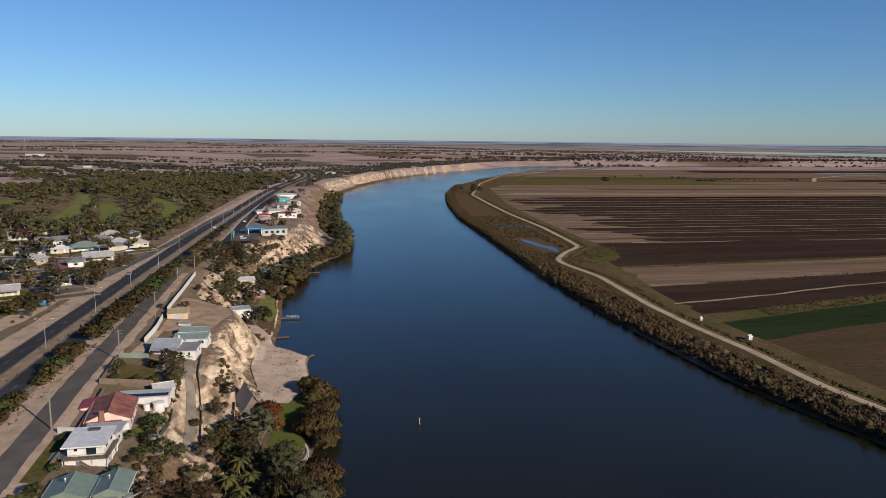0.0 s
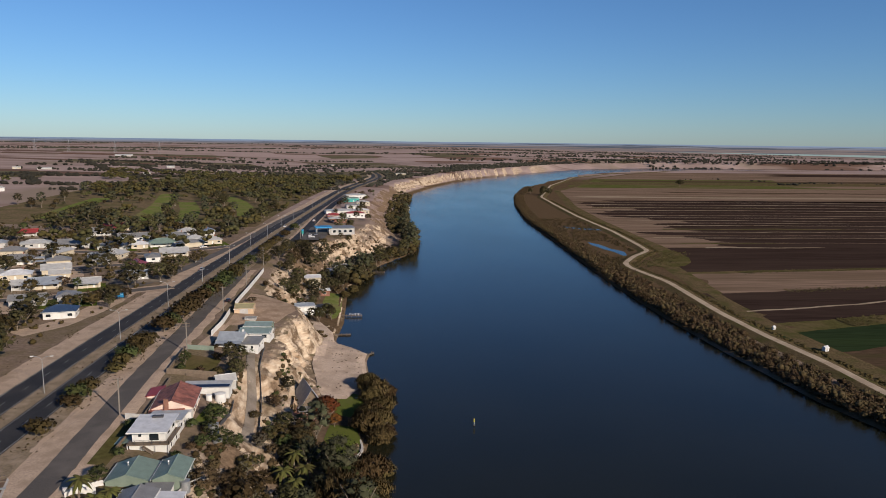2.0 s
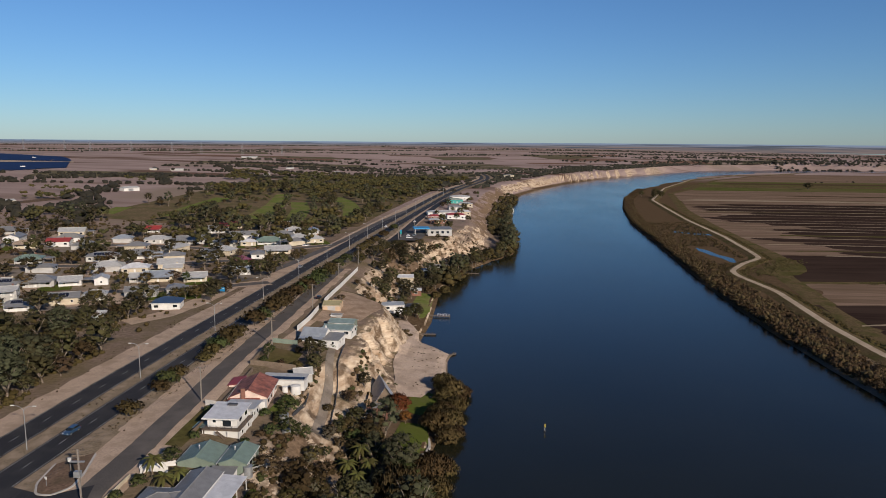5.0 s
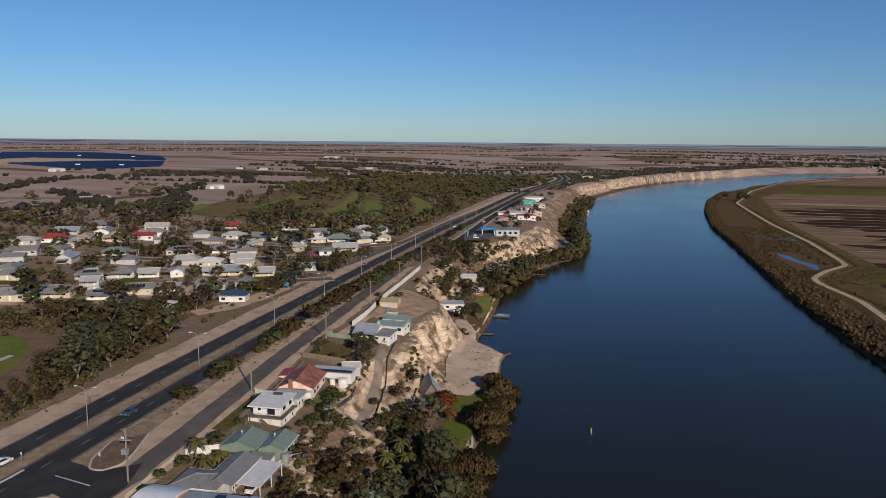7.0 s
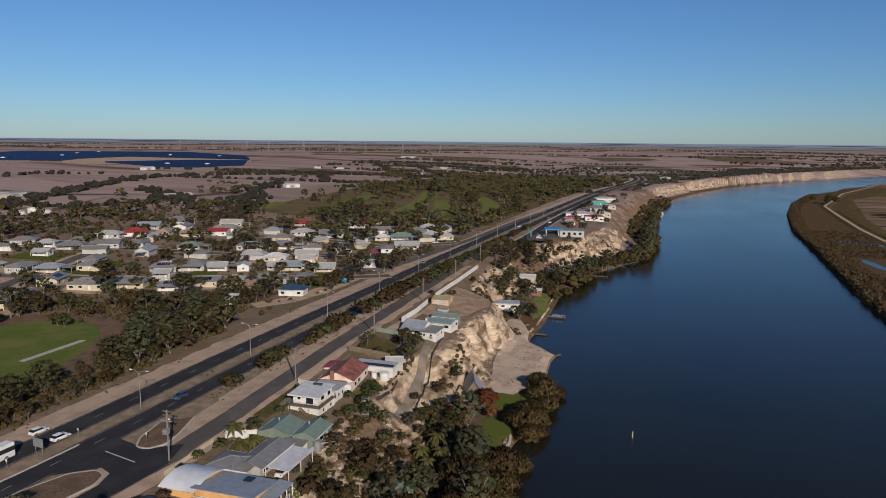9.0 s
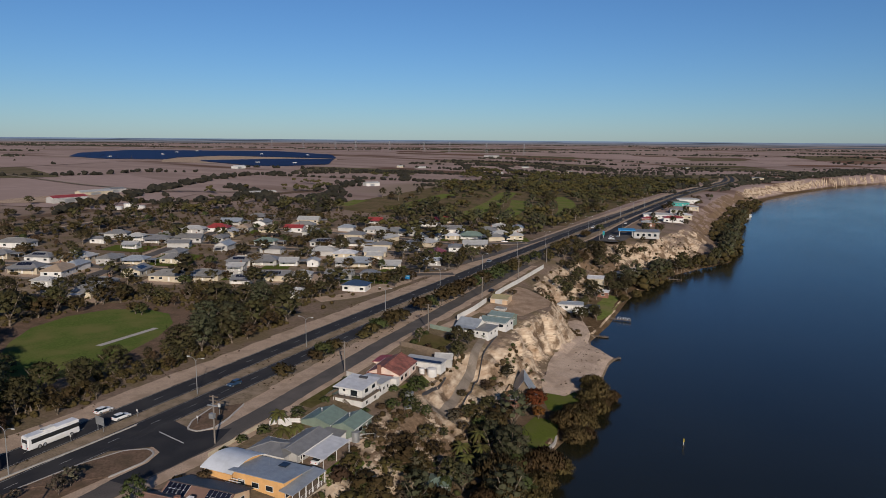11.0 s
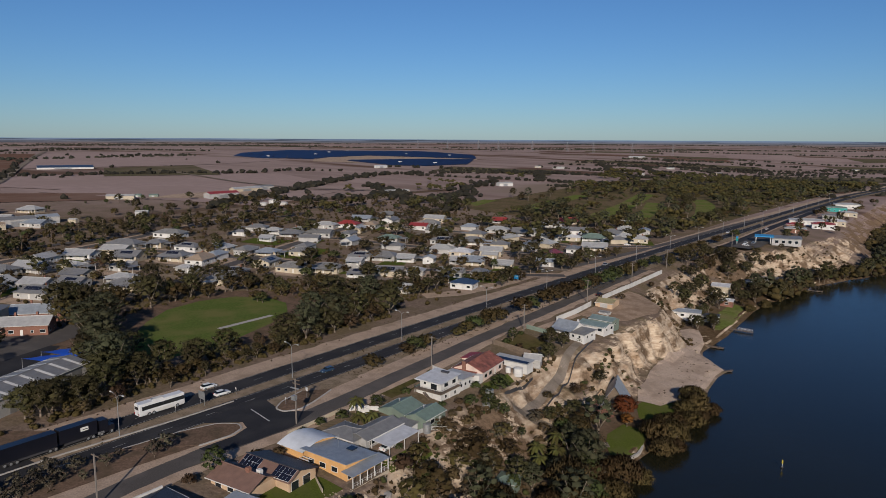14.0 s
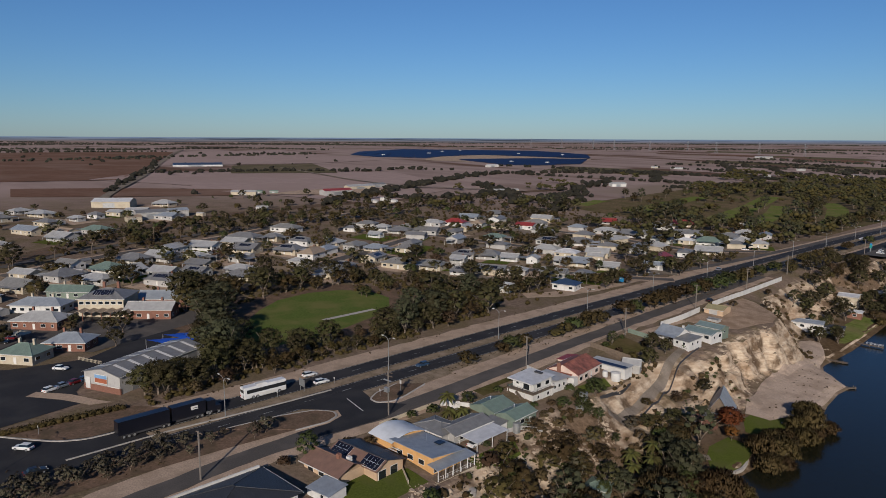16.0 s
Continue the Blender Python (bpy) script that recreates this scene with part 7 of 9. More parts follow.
# brown-tiled house with solar panels
ob = thing("house", (-45.5, 94.5, 18.2), 4, "cream house with brown tiled roof, rear slope painted dark as shade, solar panels", "house")
TAN_WALL = surface("tan_wall", (0.56, 0.40, 0.26), 0.85, vary=0.08, big=2.5, fine=0.3, bump=0.15)
bx("wall", ob, TAN_WALL, -7.5, -6.6, -1.0, 3.6, 0.4, 2.6)
ra = hip_roof(ob, 11.6, 7.4, 2.7, 1.7, 0.5, ROOFS["o"], True, at=(-2.0, -3.1))
bx("wall", ob, TAN_WALL, -6.6, 0.42, -1.0, 7.4, 8.2, 2.5)
rb = slab("front_slope", ob, ROOFS["o"], ((-7.3, -0.3, 2.55), (8.1, -0.3, 2.55), (8.1, 2.8, 4.2), (-7.3, 2.8, 4.2)), 0.12)
# brown roof too; charcoal on this slope and the ridge paints in its shade
slab("rear_slope", ob, ROOFS["d"], ((-7.3, 2.81, 4.2), (8.1, 2.81, 4.2), (8.1, 8.8, 2.5), (-7.3, 8.8, 2.5)), 0.12)
bm = bmesh.new()
rod(bm, (-7.3, 2.8, 4.22), (8.1, 2.8, 4.22), 0.13, 0.13, 6)
part("ridge_cap", bm, ROOFS["d"], ob)
for x in (-6.6, 7.2):
    bm = bmesh.new()
    v = [bm.verts.new(p) for p in ((x, 0.42, 2.5), (x, 8.2, 2.5), (x, 2.8, 4.05), (x + 0.2, 0.42, 2.5), (x + 0.2, 8.2, 2.5), (x + 0.2, 2.8, 4.05))]
    bm.faces.new(v[:3])
    bm.faces.new(v[:2:-1])
    bm.faces.new((v[1], v[4], v[5], v[2]))
    bm.faces.new((v[2], v[5], v[3], v[0]))
    part("gable_wall", bm, TAN_WALL, ob)
panels_on(rb, 2.6, 7.6, -0.1, 2.6, 2.66, 4.1, 5, 2)
panels_on(rb, -6.8, -1.8, 0.2, 2.6, 2.82, 4.1, 5, 2)
bx("chimney", ob, BRICK, -0.6, -3.6, 3.6, 0.3, -2.8, 5.2)
bx("air_conditioner", ra, TRIM, 1.4, -2.6, 3.9, 2.5, -1.8, 4.9)
front(ob, 14.0, 13.2, 2.6, rn, "s")
for y in (2.0, 5.4):
    opening(ob, "tall", 7.4, y, 0.1, 90)
ob = thing("fence", (-41.5, 104.6, 18.0), -30, "cream rendered fence round a back garden", "fence")
for k in range(5):
    bx("panel", ob, CREAM, 1.9 * k, -0.06, -1.2, 1.9 * k + 1.84, 0.06, 1.1 - 0.06 * k)
tank(-26.5, 111.0, 1.5, 1.8, CONCRETE, "round pale concrete tank on the slope", 13.4)

# charcoal-roofed house and its neighbour's skillion
ob = thing("house", (-47.5, 68.5, 18.6), 0, "wide house under a charcoal roof with white parapet", "house")
bx("wall", ob, WHITE, -6.8, -10, -1.2, 6.6, 9.6, 2.9)
hip_roof(ob, 14.0, 20.0, 3.0, 2.2, 0.4, ROOFS["d"])
bx("parapet", ob, WHITE, -7.9, -10.2, 2.2, -7.5, 9.8, 3.3)
front(ob, 13.4, 19.6, 2.9, rn, "we")
ob = thing("shed", (-40.5, 84.6, 18.0), 8, "white garden shed with a pale skillion roof", "shed")
bx("wall", ob, WHITE, -3.0, -2.4, -1.0, 3.0, 2.4, 2.2)
slab("roof", ob, ROOFS["b"], ((-3.3, -2.7, 2.3), (3.3, -2.7, 2.3), (3.3, 2.7, 2.75), (-3.3, 2.7, 2.75)))
opening(ob, "small", 1.2, -2.4, 1.0, 0)

# salmon house with a rusty roof
ob = thing("house", (-48.0, 181.0, 17.6), 6, "salmon and white house under a rusty red roof", "house")
bx("wall", ob, PINK, -5.6, -5.8, -0.8, 4.2, 8.0, 3.1)
mr = hip_roof(ob, 13.8, 9.8, 3.2, 2.1, 0.45, ROOFS["u"], True)
mr.matrix_basis = pose(-0.7, 1.1, 0, 0, 0, 90)
for y in (-5.8, 7.8):
    bm = bmesh.new()
    v = [bm.verts.new(p) for p in ((-5.6, y, 3.1), (4.2, y, 3.1), (-0.7, y, 5.15), (-5.6, y + 0.2, 3.1), (4.2, y + 0.2, 3.1), (-0.7, y + 0.2, 5.15))]
    bm.faces.new(v[:3])
    bm.faces.new(v[:2:-1])
    bm.faces.new((v[1], v[4], v[5], v[2]))
    bm.faces.new((v[2], v[5], v[3], v[0]))
    part("gable_wall", bm, PINK, ob)
bx("chimney", ob, BRICK, -2.6, -6.35, -0.5, -1.5, -5.82, 5.6)
slab("skillion_roof", ob, ROOFS["u"], ((-6.2, -8.6, 2.2), (2.4, -8.6, 2.2), (2.4, -5.9, 2.9), (-6.2, -5.9, 2.9)), 0.1)
bx("wall", ob, WHITE, 1.0, -8.2, -0.8, 4.2, -5.82, 2.6)
slab("porch_roof", ob, ROOFS["r"], ((-9.2, 5.0, 2.6), (-5.2, 5.0, 3.1), (-5.2, 12.0, 3.1), (-9.2, 12.0, 2.6)), 0.1)
bx("wall", ob, PINK, -8.8, 5.2, -0.8, -5.62, 11.6, 2.5)
for y in (-4.0, -0.8, 2.6, 5.8):
    opening(ob, "wide" if y != 2.6 else "door", 4.2, y, 1.0 if y != 2.6 else 0.05, 90)
for x in (-4.2, 0.6):
    opening(ob, "wide", x, -5.8, 1.0, 0)
ob = thing("shed", (-43.6, 194.0, 17.3), 0, "long white shed with a dark strip roof", "shed")
bx("wall", ob, WHITE, -6.4, -1.6, -0.8, 6.0, 2.4, 2.5)
slab("roof", ob, ROOFS["l"], ((-6.8, -2.0, 2.6), (6.4, -2.0, 2.6), (6.4, 2.8, 3.0), (-6.8, 2.8, 3.0)))
slab("dark_panel", ob, SOLAR, ((-6.2, -1.7, 2.74), (6.0, -1.7, 2.74), (6.0, 0.0, 2.88), (-6.2, 0.0, 2.88)), 0.05)
opening(ob, "wide", -3, -1.6, 1.0, 0)
tank(-39.6, 190.4, 1.45, 2.5, WHITE, "round cream plastic rainwater tank", 16.4)
tank(-42.2, 188.6, 0.8, 2.1, WHITE, "small cream rainwater tank by a house", 17.0)
ob = thing("house", (-40.5, 201.5, 17.0), 20, "small grey gabled outbuilding", "shed")
walls_of(ob, 5.4, 4.4, 2.3, 1.2, GREY_WALL, True)
hip_roof(ob, 5.4, 4.4, 2.3, 1.2, 0.3, ROOFS["l"], True)

# white gabled house with teal workshops on the brink
ob = thing("house", (-45.5, 238.0, 18.3), -6, "white gabled house with blue-grey roof on the bluff", "house")
walls_of(ob, 8.4, 7.2, 3.0, 1.9, WHITE, True)
hip_roof(ob, 8.4, 7.2, 3.0, 1.9, 0.35, ROOFS["b"], True)
part_verandah(ob, 8.6, -3.9, 2.9, 2.2, ROOFS["b"])
bx("chimney", ob, WHITE, 3.0, 0.6, 3.0, 3.6, 1.2, 5.6)
opening(ob, "door", -1.5, -3.6, 0.05, 0)
opening(ob, "wide", 1.5, -3.6, 0.95, 0)
opening(ob, "wide", -4.2, 0.4, 0.95, -90)
bx("wall", ob, WHITE, 4.3, -6.0, -1.4, 10.0, 2.0, 2.4)
slab("wing_roof", ob, ROOFS["c"], ((4.1, -6.4, 2.5), (10.4, -6.4, 2.5), (10.4, 2.2, 3.0), (4.1, 2.2, 3.0)))
for x in (5.6, 8.2):
    opening(ob, "small", x, -6.0, 0.9, 0)
for y in (-3.8, -0.6):
    opening(ob, "small", 10.0, y, 0.9, 90)
for cx, cy, l, w, key in ((-39.5, 248.5, 11.0, 7.6, "p"), (-40.0, 257.5, 9.6, 6.0, "p")):
    ob = thing("workshop", (cx, cy, 18.2), -4, "teal-roofed workshop with white walls on the bluff", "shed", "teal workshops")
    walls_of(ob, l, w, 2.6, 0.9, GREEN_WALL if cy > 250 else WHITE, True, -2.0)
    hip_roof(ob, l, w, 2.6, 0.9, 0.25, ROOFS[key], True)
    front(ob, l, w, 2.6, rn, "se")
ob = thing("shed", (-50.0, 284.5, 18.6), 5, "tan metal shed with low gabled roof", "shed")
walls_of(ob, 7.4, 9.6, 2.8, 0.9, TAN_WALL, True)
hip_roof(ob, 7.4, 9.6, 2.8, 0.9, 0.2, surface("tan_sheet_roof", (0.33, 0.29, 0.15), 0.6), True)
bx("roller_door", ob, GREY_WALL, -1.6, -4.86, 0.0, 1.6, -4.78, 2.4)
ob = thing("shed", (-45.5, 271.5, 18.2), 0, "low grey store of stacked material by the fence", "shed")
walls_of(ob, 4.0, 3.0, 1.6, 0.4, GREY_WALL, True)
hip_roof(ob, 4.0, 3.0, 1.6, 0.4, 0.2, ROOFS["g"], True)

# long pale fence along the service road
fence = thing("fence", (0, 0, 0), 0, "long pale corrugated fence along the service road", "fence")
FENCE_LINE = [(-54.5, 246), (-54.0, 262), (-54.6, 274), (-55.2, 290), (-55.6, 314), (-56.0, 345), (-56.4, 373)]
x, y, nx, ny, s = along(FENCE_LINE, 4.0)
for k in range(len(x) - 1):
    if 275 < y[k] < 291:
        continue
    z = min(ground(x[k], y[k]), ground(x[k + 1], y[k + 1]))
    bm = bmesh.new()
    a, b = Vector((x[k], y[k], 0)), Vector((x[k + 1], y[k + 1], 0))
    side = Vector((0.07, 0, 0))
    solid(bm, [(p.x, p.y, z + 2.1) for p in (a - side, a + side, b + side, b - side)], 2.5)
    part("fence_panel", bm, TRIM, fence)
ob = thing("fence", (0, 0, 0), 0, "dark timber rail fence along the drive", "fence")
x, y, nx, ny, s = along([(-34.8, 236), (-34.2, 222), (-31.8, 210), (-30.3, 200), (-28.8, 186)], 2.4)
for k in range(len(x) - 1):
    z0, z1 = ground(x[k], y[k]), ground(x[k + 1], y[k + 1])
    bm = bmesh.new()
    rod(bm, (x[k], y[k], z0 - 0.2), (x[k], y[k], z0 + 1.0), 0.07, 0.06, 5)
    part("post", bm, WOOD, ob)
    bm = bmesh.new()
    for up in (0.88, 0.64, 0.40):
        rod(bm, (x[k], y[k], z0 + up), (x[k + 1], y[k + 1], z1 + up), 0.11, 0.11, 4)
    part("rail", bm, DARK_TRIM, ob)

# river cottages under the bluff
ob = thing("house", (-18.8, 218.5, ground(-18.8, 218.5)), 18, "riverside cottage with a steep blue-grey A-frame roof", "house")
bx("wall", ob, WOOD, -3.5, -5.4, -1.2, 3.5, 5.4, 2.4)
for s in (-1, 1):
    slab("roof", ob, ROOFS["b"], ((s * 4.8, -6.2, 0.7), (s * 4.8, 6.2, 0.7), (0.05 * s, 6.2, 7.9), (0.05 * s, -6.2, 7.9))[::s], 0.15)
for y in (-5.4, 5.25):
    bm = bmesh.new()
    v = [bm.verts.new(p) for p in ((-3.5, y, 2.4), (3.5, y, 2.4), (0, y, 7.5), (-3.5, y + 0.15, 2.4), (3.5, y + 0.15, 2.4), (0, y + 0.15, 7.5))]
    bm.faces.new(v[:3])
    bm.faces.new(v[:2:-1])
    part("gable_wall", bm, WOOD, ob)
opening(ob, "tall", -1.5, -5.4, 0.1, 0)
opening(ob, "wide", 1.6, -5.4, 0.9, 0)
slab("porch_roof", ob, ROOFS["g"], ((-4.5, -8.6, 2.1), (4.0, -8.6, 2.1), (4.0, -5.6, 2.6), (-4.5, -5.6, 2.6)), 0.1)
patch("paving", [(-22.5, 208), (-21, 217), (-16.5, 212.5), (-15, 208), (-16.5, 204.5)], 0.14, BRICK, "red brick paved yard", "paving", cell=2)
for cx, cy, l, w, h, turn, key, wall, label in (
    (-34.5, 346.0, 13, 8, 3.0, 12, "b", WHITE, "white riverside house with a blue-grey roof"),
    (-25.0, 352.0, 8, 6, 2.8, 12, "d", GREY_WALL, "low grey riverside shed with a dark roof"),
    (-34.5, 408.0, 9, 11, 5.0, 8, "w", CREAM, "tall cream box-shaped house on the slope"),
    (-26.5, 390.0, 6, 6, 3.0, 8, "w", BRICK, "small brick riverside cabin with a white roof"),
    (-19.5, 466.0, 15, 9, 3.2, 20, "g", GREY_WALL, "grey riverside house under the bluff"),
    (-27.0, 446.0, 7, 7, 3.0, 20, "l", WHITE, "white riverside cabin among trees"),
    (-18.0, 148.0, 5, 5, 2.4, 10, "e", GREEN_WALL, "small green roofed boat shed among trees"),
):
    ob = thing("house", (cx, cy, ground(cx, cy) + 0.3), turn, label, "house")
    walls_of(ob, l, w, h, 0.8, wall, False, -3.0)
    hip_roof(ob, l, w, h, 0.7, 0.4, ROOFS[key], w > l)
    front(ob, l, w, h, rn, "se")
ob = thing("ramp", (-46.0, 345.0, 12.0), 6, "white steel ramp down the bluff", "ramp")
slab("deck", ob, TRIM, ((-1.2, -12, -4.2), (1.2, -12, -4.2), (1.2, 12, 3.0), (-1.2, 12, 3.0)), 0.2)
for s in (-1.2, 1.2):
    bm = bmesh.new()
    rod(bm, (s, -12, -3.2), (s, 12, 4.0), 0.05, 0.05, 5)
    for k in range(9):
        y = -12 + 3 * k
        rod(bm, (s, y, -4.3 + 0.3 * (y + 12)), (s, y, -3.2 + 0.3 * (y + 12)), 0.04, 0.04, 4)
    part("handrail", bm, TRIM, ob)
for cx, cy in ((-46.0, 352.0), (-45.5, 338)):
    for k in range(2):
        bx("leg", ob, TRIM, -1.1 + 2.1 * k, cy - 345, -9, -0.9 + 2.1 * k, cy - 344.8, -4.2 + 0.3 * (cy - 333))

# buildings beyond: service station with a blue canopy, hall and houses by the highway
ob = thing("service_station", (-29.0, 530.0, 20), 12, "service station with a bright blue canopy", "shop")
bx("wall", ob, GREY_WALL, -4, -6, -1.5, 14, 9, 3.3)
slab("roof", ob, ROOFS["g"], ((-4.5, -6.5, 3.6), (14.5, -6.5, 3.6), (14.5, 9.5, 3.8), (-4.5, 9.5, 3.8)), 0.3)
BLUE = surface("blue_sheet", (0.03, 0.25, 0.52), 0.5, vary=0.06, bump=0)
TEAL = surface("teal_sheet", (0.03, 0.30, 0.27), 0.5, vary=0.06, bump=0)
slab("canopy", ob, BLUE, ((-15, -8, 4.7), (-3, -8, 4.7), (-3, 3, 4.7), (-15, 3, 4.7)), 0.7)
for px, py in ((-14, -7), (-5, -7), (-14, 2), (-5, 2)):
    bx("post", ob, TRIM, px - 0.2, py - 0.2, -0.5, px + 0.2, py + 0.2, 4.0)
for x in (-1, 3, 7, 11):
    opening(ob, "tall", x, -6.0, 0.2, 0)
for y in (-3, 1, 5):
    opening(ob, "wide", 14, y, 1.2, 90)
ob = thing("sign_pylon", (-50.0, 505.0, 20), 0, "tall blue and green roadside price sign", "sign")
bx("post", ob, STEEL, -0.3, -0.3, -0.5, 0.3, 0.3, 2)
bx("panel", ob, TEAL, -0.7, -0.25, 2.0, 0.7, 0.25, 4.0)
bx("panel", ob, BLUE, -0.7, -0.26, 4.0, 0.7, 0.26, 5.0)
for cx, cy, l, w, h, turn, key, wall, label in (
    (-31, 606, 15, 9, 3.4, 12, "l", BRICK, "red brick house with a pale roof by the frontage road"),
    (-33, 668, 26, 13, 4.0, 12, "l", WHITE, "long white motel building with a pale roof"),
    (-18, 652, 17, 11, 4.0, 12, "r", WHITE, "white building under a dark red roof"),
    (-13, 690, 14, 10, 3.5, 12, "w", CREAM, "cream house on the bluff"),
    (-36, 634, 12, 8, 3.2, 12, "r", BRICK, "red brick cottage beside the frontage road"),
    (-22, 735, 16, 10, 3.8, 12, "g", GREY_WALL, "grey roadside workshop building"),
    (-28, 815, 18, 11, 4.2, 12, "e", TEAL, "teal roadside shop building"),
    (-24, 862, 24, 13, 4.4, 12, "l", WHITE, "wide white roadside building with a pale roof"),
    (-14, 780, 15, 10, 3.6, 10, "l", CREAM, "cream house above the river"),
    (48, 1450, 20, 10, 4.0, 10, "g", CREAM, "far cream roadside store"),
):
    ob = thing("house", (cx, cy, ground(cx, cy) + 0.2), turn, label, "house")
    walls_of(ob, l, w, h, 1.0, wall, False, -3)
    hip_roof(ob, l, w, h, 1.2, 0.4, ROOFS[key])
    front(ob, l, w, h, rn, "se", every=4.5)

# ---- west of the highway: shop, school, cottages ----
ob = thing("shop", (-133.0, 88.0, 20), 21.5, "large grey metal shop with brick base and pale roof strips", "shop")
L, W = 13.2, 32.0
bx("wall", ob, GREY_WALL, -L / 2, -W / 2, -0.5, L / 2, W / 2, 5.0)
bx("brick_base", ob, BRICK, -L / 2 - 0.12, -W / 2 - 0.12, -0.5, L / 2 + 0.12, -W / 2 + 0.3, 1.7)
for y in (-W / 2, W / 2 - 0.2):
    bm = bmesh.new()
    v = [bm.verts.new(p) for p in ((-L / 2, y, 5.0), (L / 2, y, 5.0), (0, y, 6.35), (-L / 2, y + 0.2, 5.0), (L / 2, y + 0.2, 5.0), (0, y + 0.2, 6.35))]
    bm.faces.new(v[:3])
    bm.faces.new(v[:2:-1])
    part("gable_wall", bm, GREY_WALL, ob)
rf = hip_roof(ob, W, L, 5.1, 1.4, 0.3, ROOFS["g"], True)
rf.matrix_basis = pose(0, 0, 0, 0, 0, 90)
for k in range(6):
    for s in (-1, 1):
        y = -12.5 + 5 * k
        pts = ((y, s * 6.6, 5.12 + 0.03), (y + 1.0, s * 6.6, 5.15), (y + 1.0, s * 0.4, 6.45), (y, s * 0.4, 6.45))
        slab("roof_light", rf, TRIM, pts[::-s], 0.03)
bx("door", ob, WHITE, -6.0, -W / 2 - 0.2, 0.4, -4.3, -W / 2 - 0.125, 3.6)
sign = bx("poster", ob, TRIM, -2.6, -W / 2 - 0.2, 2.3, 2.2, -W / 2 - 0.125, 4.8, "framed landscape picture panel")
bx("picture_sky", sign, surface("poster_sky", (0.20, 0.35, 0.55), 0.5), -2.45, -W / 2 - 0.23, 3.7, 2.05, -W / 2 - 0.205, 4.65)
bx("picture_land", sign, surface("poster_land", (0.36, 0.12, 0.06), 0.5), -2.45, -W / 2 - 0.23, 2.45, 2.05, -W / 2 - 0.205, 3.7)
bx("frame_strip", ob, TRIM, 2.5, -W / 2 - 0.2, 1.75, 6.4, -W / 2 - 0.125, 1.95)
for k in range(4):
    bx("roller_door", ob, STEEL, L / 2 + 0.02, -12 + 7 * k, 0, L / 2 + 0.08, -8.5 + 7 * k, 4.2)
for cx, cy, turn, wide in ((-149, 103, 30, 7), (-151, 110, 30, 7.5)):
    ob = thing("shade_sail", (cx, cy, 20), turn, "bright blue stretched shade sail on posts", "shade sail", "blue shade sails")
    bm = bmesh.new()
    n, g = 8, {}
    for i in range(n + 1):
        for j in range(n + 1):
            u, v = i / n * 2 - 1, j / n * 2 - 1
            g[i, j] = bm.verts.new((u * wide * (1 - 0.12 * (1 - v * v)), v * wide * 0.6 * (1 - 0.12 * (1 - u * u)), 3.6 + 0.9 * u * v))
    for i in range(n):
        for j in range(n):
            bm.faces.new((g[i, j], g[i + 1, j], g[i + 1, j + 1], g[i, j + 1]))
    part("cloth", bm, surface("blue_cloth", (0.012, 0.10, 0.62), 0.7, vary=0.08, bump=0), ob)
    for sx, sy in ((-1, -1), (1, -1), (1, 1), (-1, 1)):
        bm = bmesh.new()
        rod(bm, (sx * wide, sy * wide * 0.6, -0.3), (sx * wide, sy * wide * 0.6, 3.7 + 0.9 * sx * sy), 0.09, 0.08, 6)
        part("post", bm, STEEL, ob)
ob = thing("school", (-214.0, 108.0, 21.0), 47, "two-storey cream school with grey roof and solar panels", "school")
bx("wall", ob, CREAM, -9.5, -7.5, -1.5, 7.5, 7.0, 6.6)
rf = hip_roof(ob, 17, 14.5, 6.7, 2.6, 0.6, ROOFS["g"], at=(-1, -0.2))
panels_on(rf, -5.0, 2.5, -5.6, -2.0, 7.6, 8.9, 8, 2)
for x in (-4.5, 1.0):
    bx("chimney", ob, BRICK, x, 3.0, 7.0, x + 1.0, 4.0, 11.0)
for k in range(7):
    opening(ob, "wide", -8.2 + 2.4 * k, -7.5, 4.4, 0)
    opening(ob, "wide", -8.2 + 2.4 * k, -7.5, 1.2, 0)
bm = bmesh.new()
for k in range(10):
    block(bm, -11.2, -7.0 + 0.5 * k, 3.1 - 0.32 * k, -9.6, -6.4 + 0.5 * k, 3.2 - 0.32 * k)
part("stairs", bm, BRICK, ob)
for k in range(6):
    x = -8.5 + 3.4 * k
    slab("canopy", ob, ROOFS["t"], ((x, -14, 2.6), (x + 1.7, -14, 3.3), (x + 1.7, -8, 3.3), (x, -8, 2.6)), 0.08)
    slab("canopy", ob, ROOFS["t"], ((x + 1.7, -14, 3.3), (x + 3.4, -14, 2.6), (x + 3.4, -8, 2.6), (x + 1.7, -8, 3.3)), 0.08)
    bx("post", ob, BRICK, x - 0.12, -13.9, -1.2, x + 0.12, -13.6, 2.5)
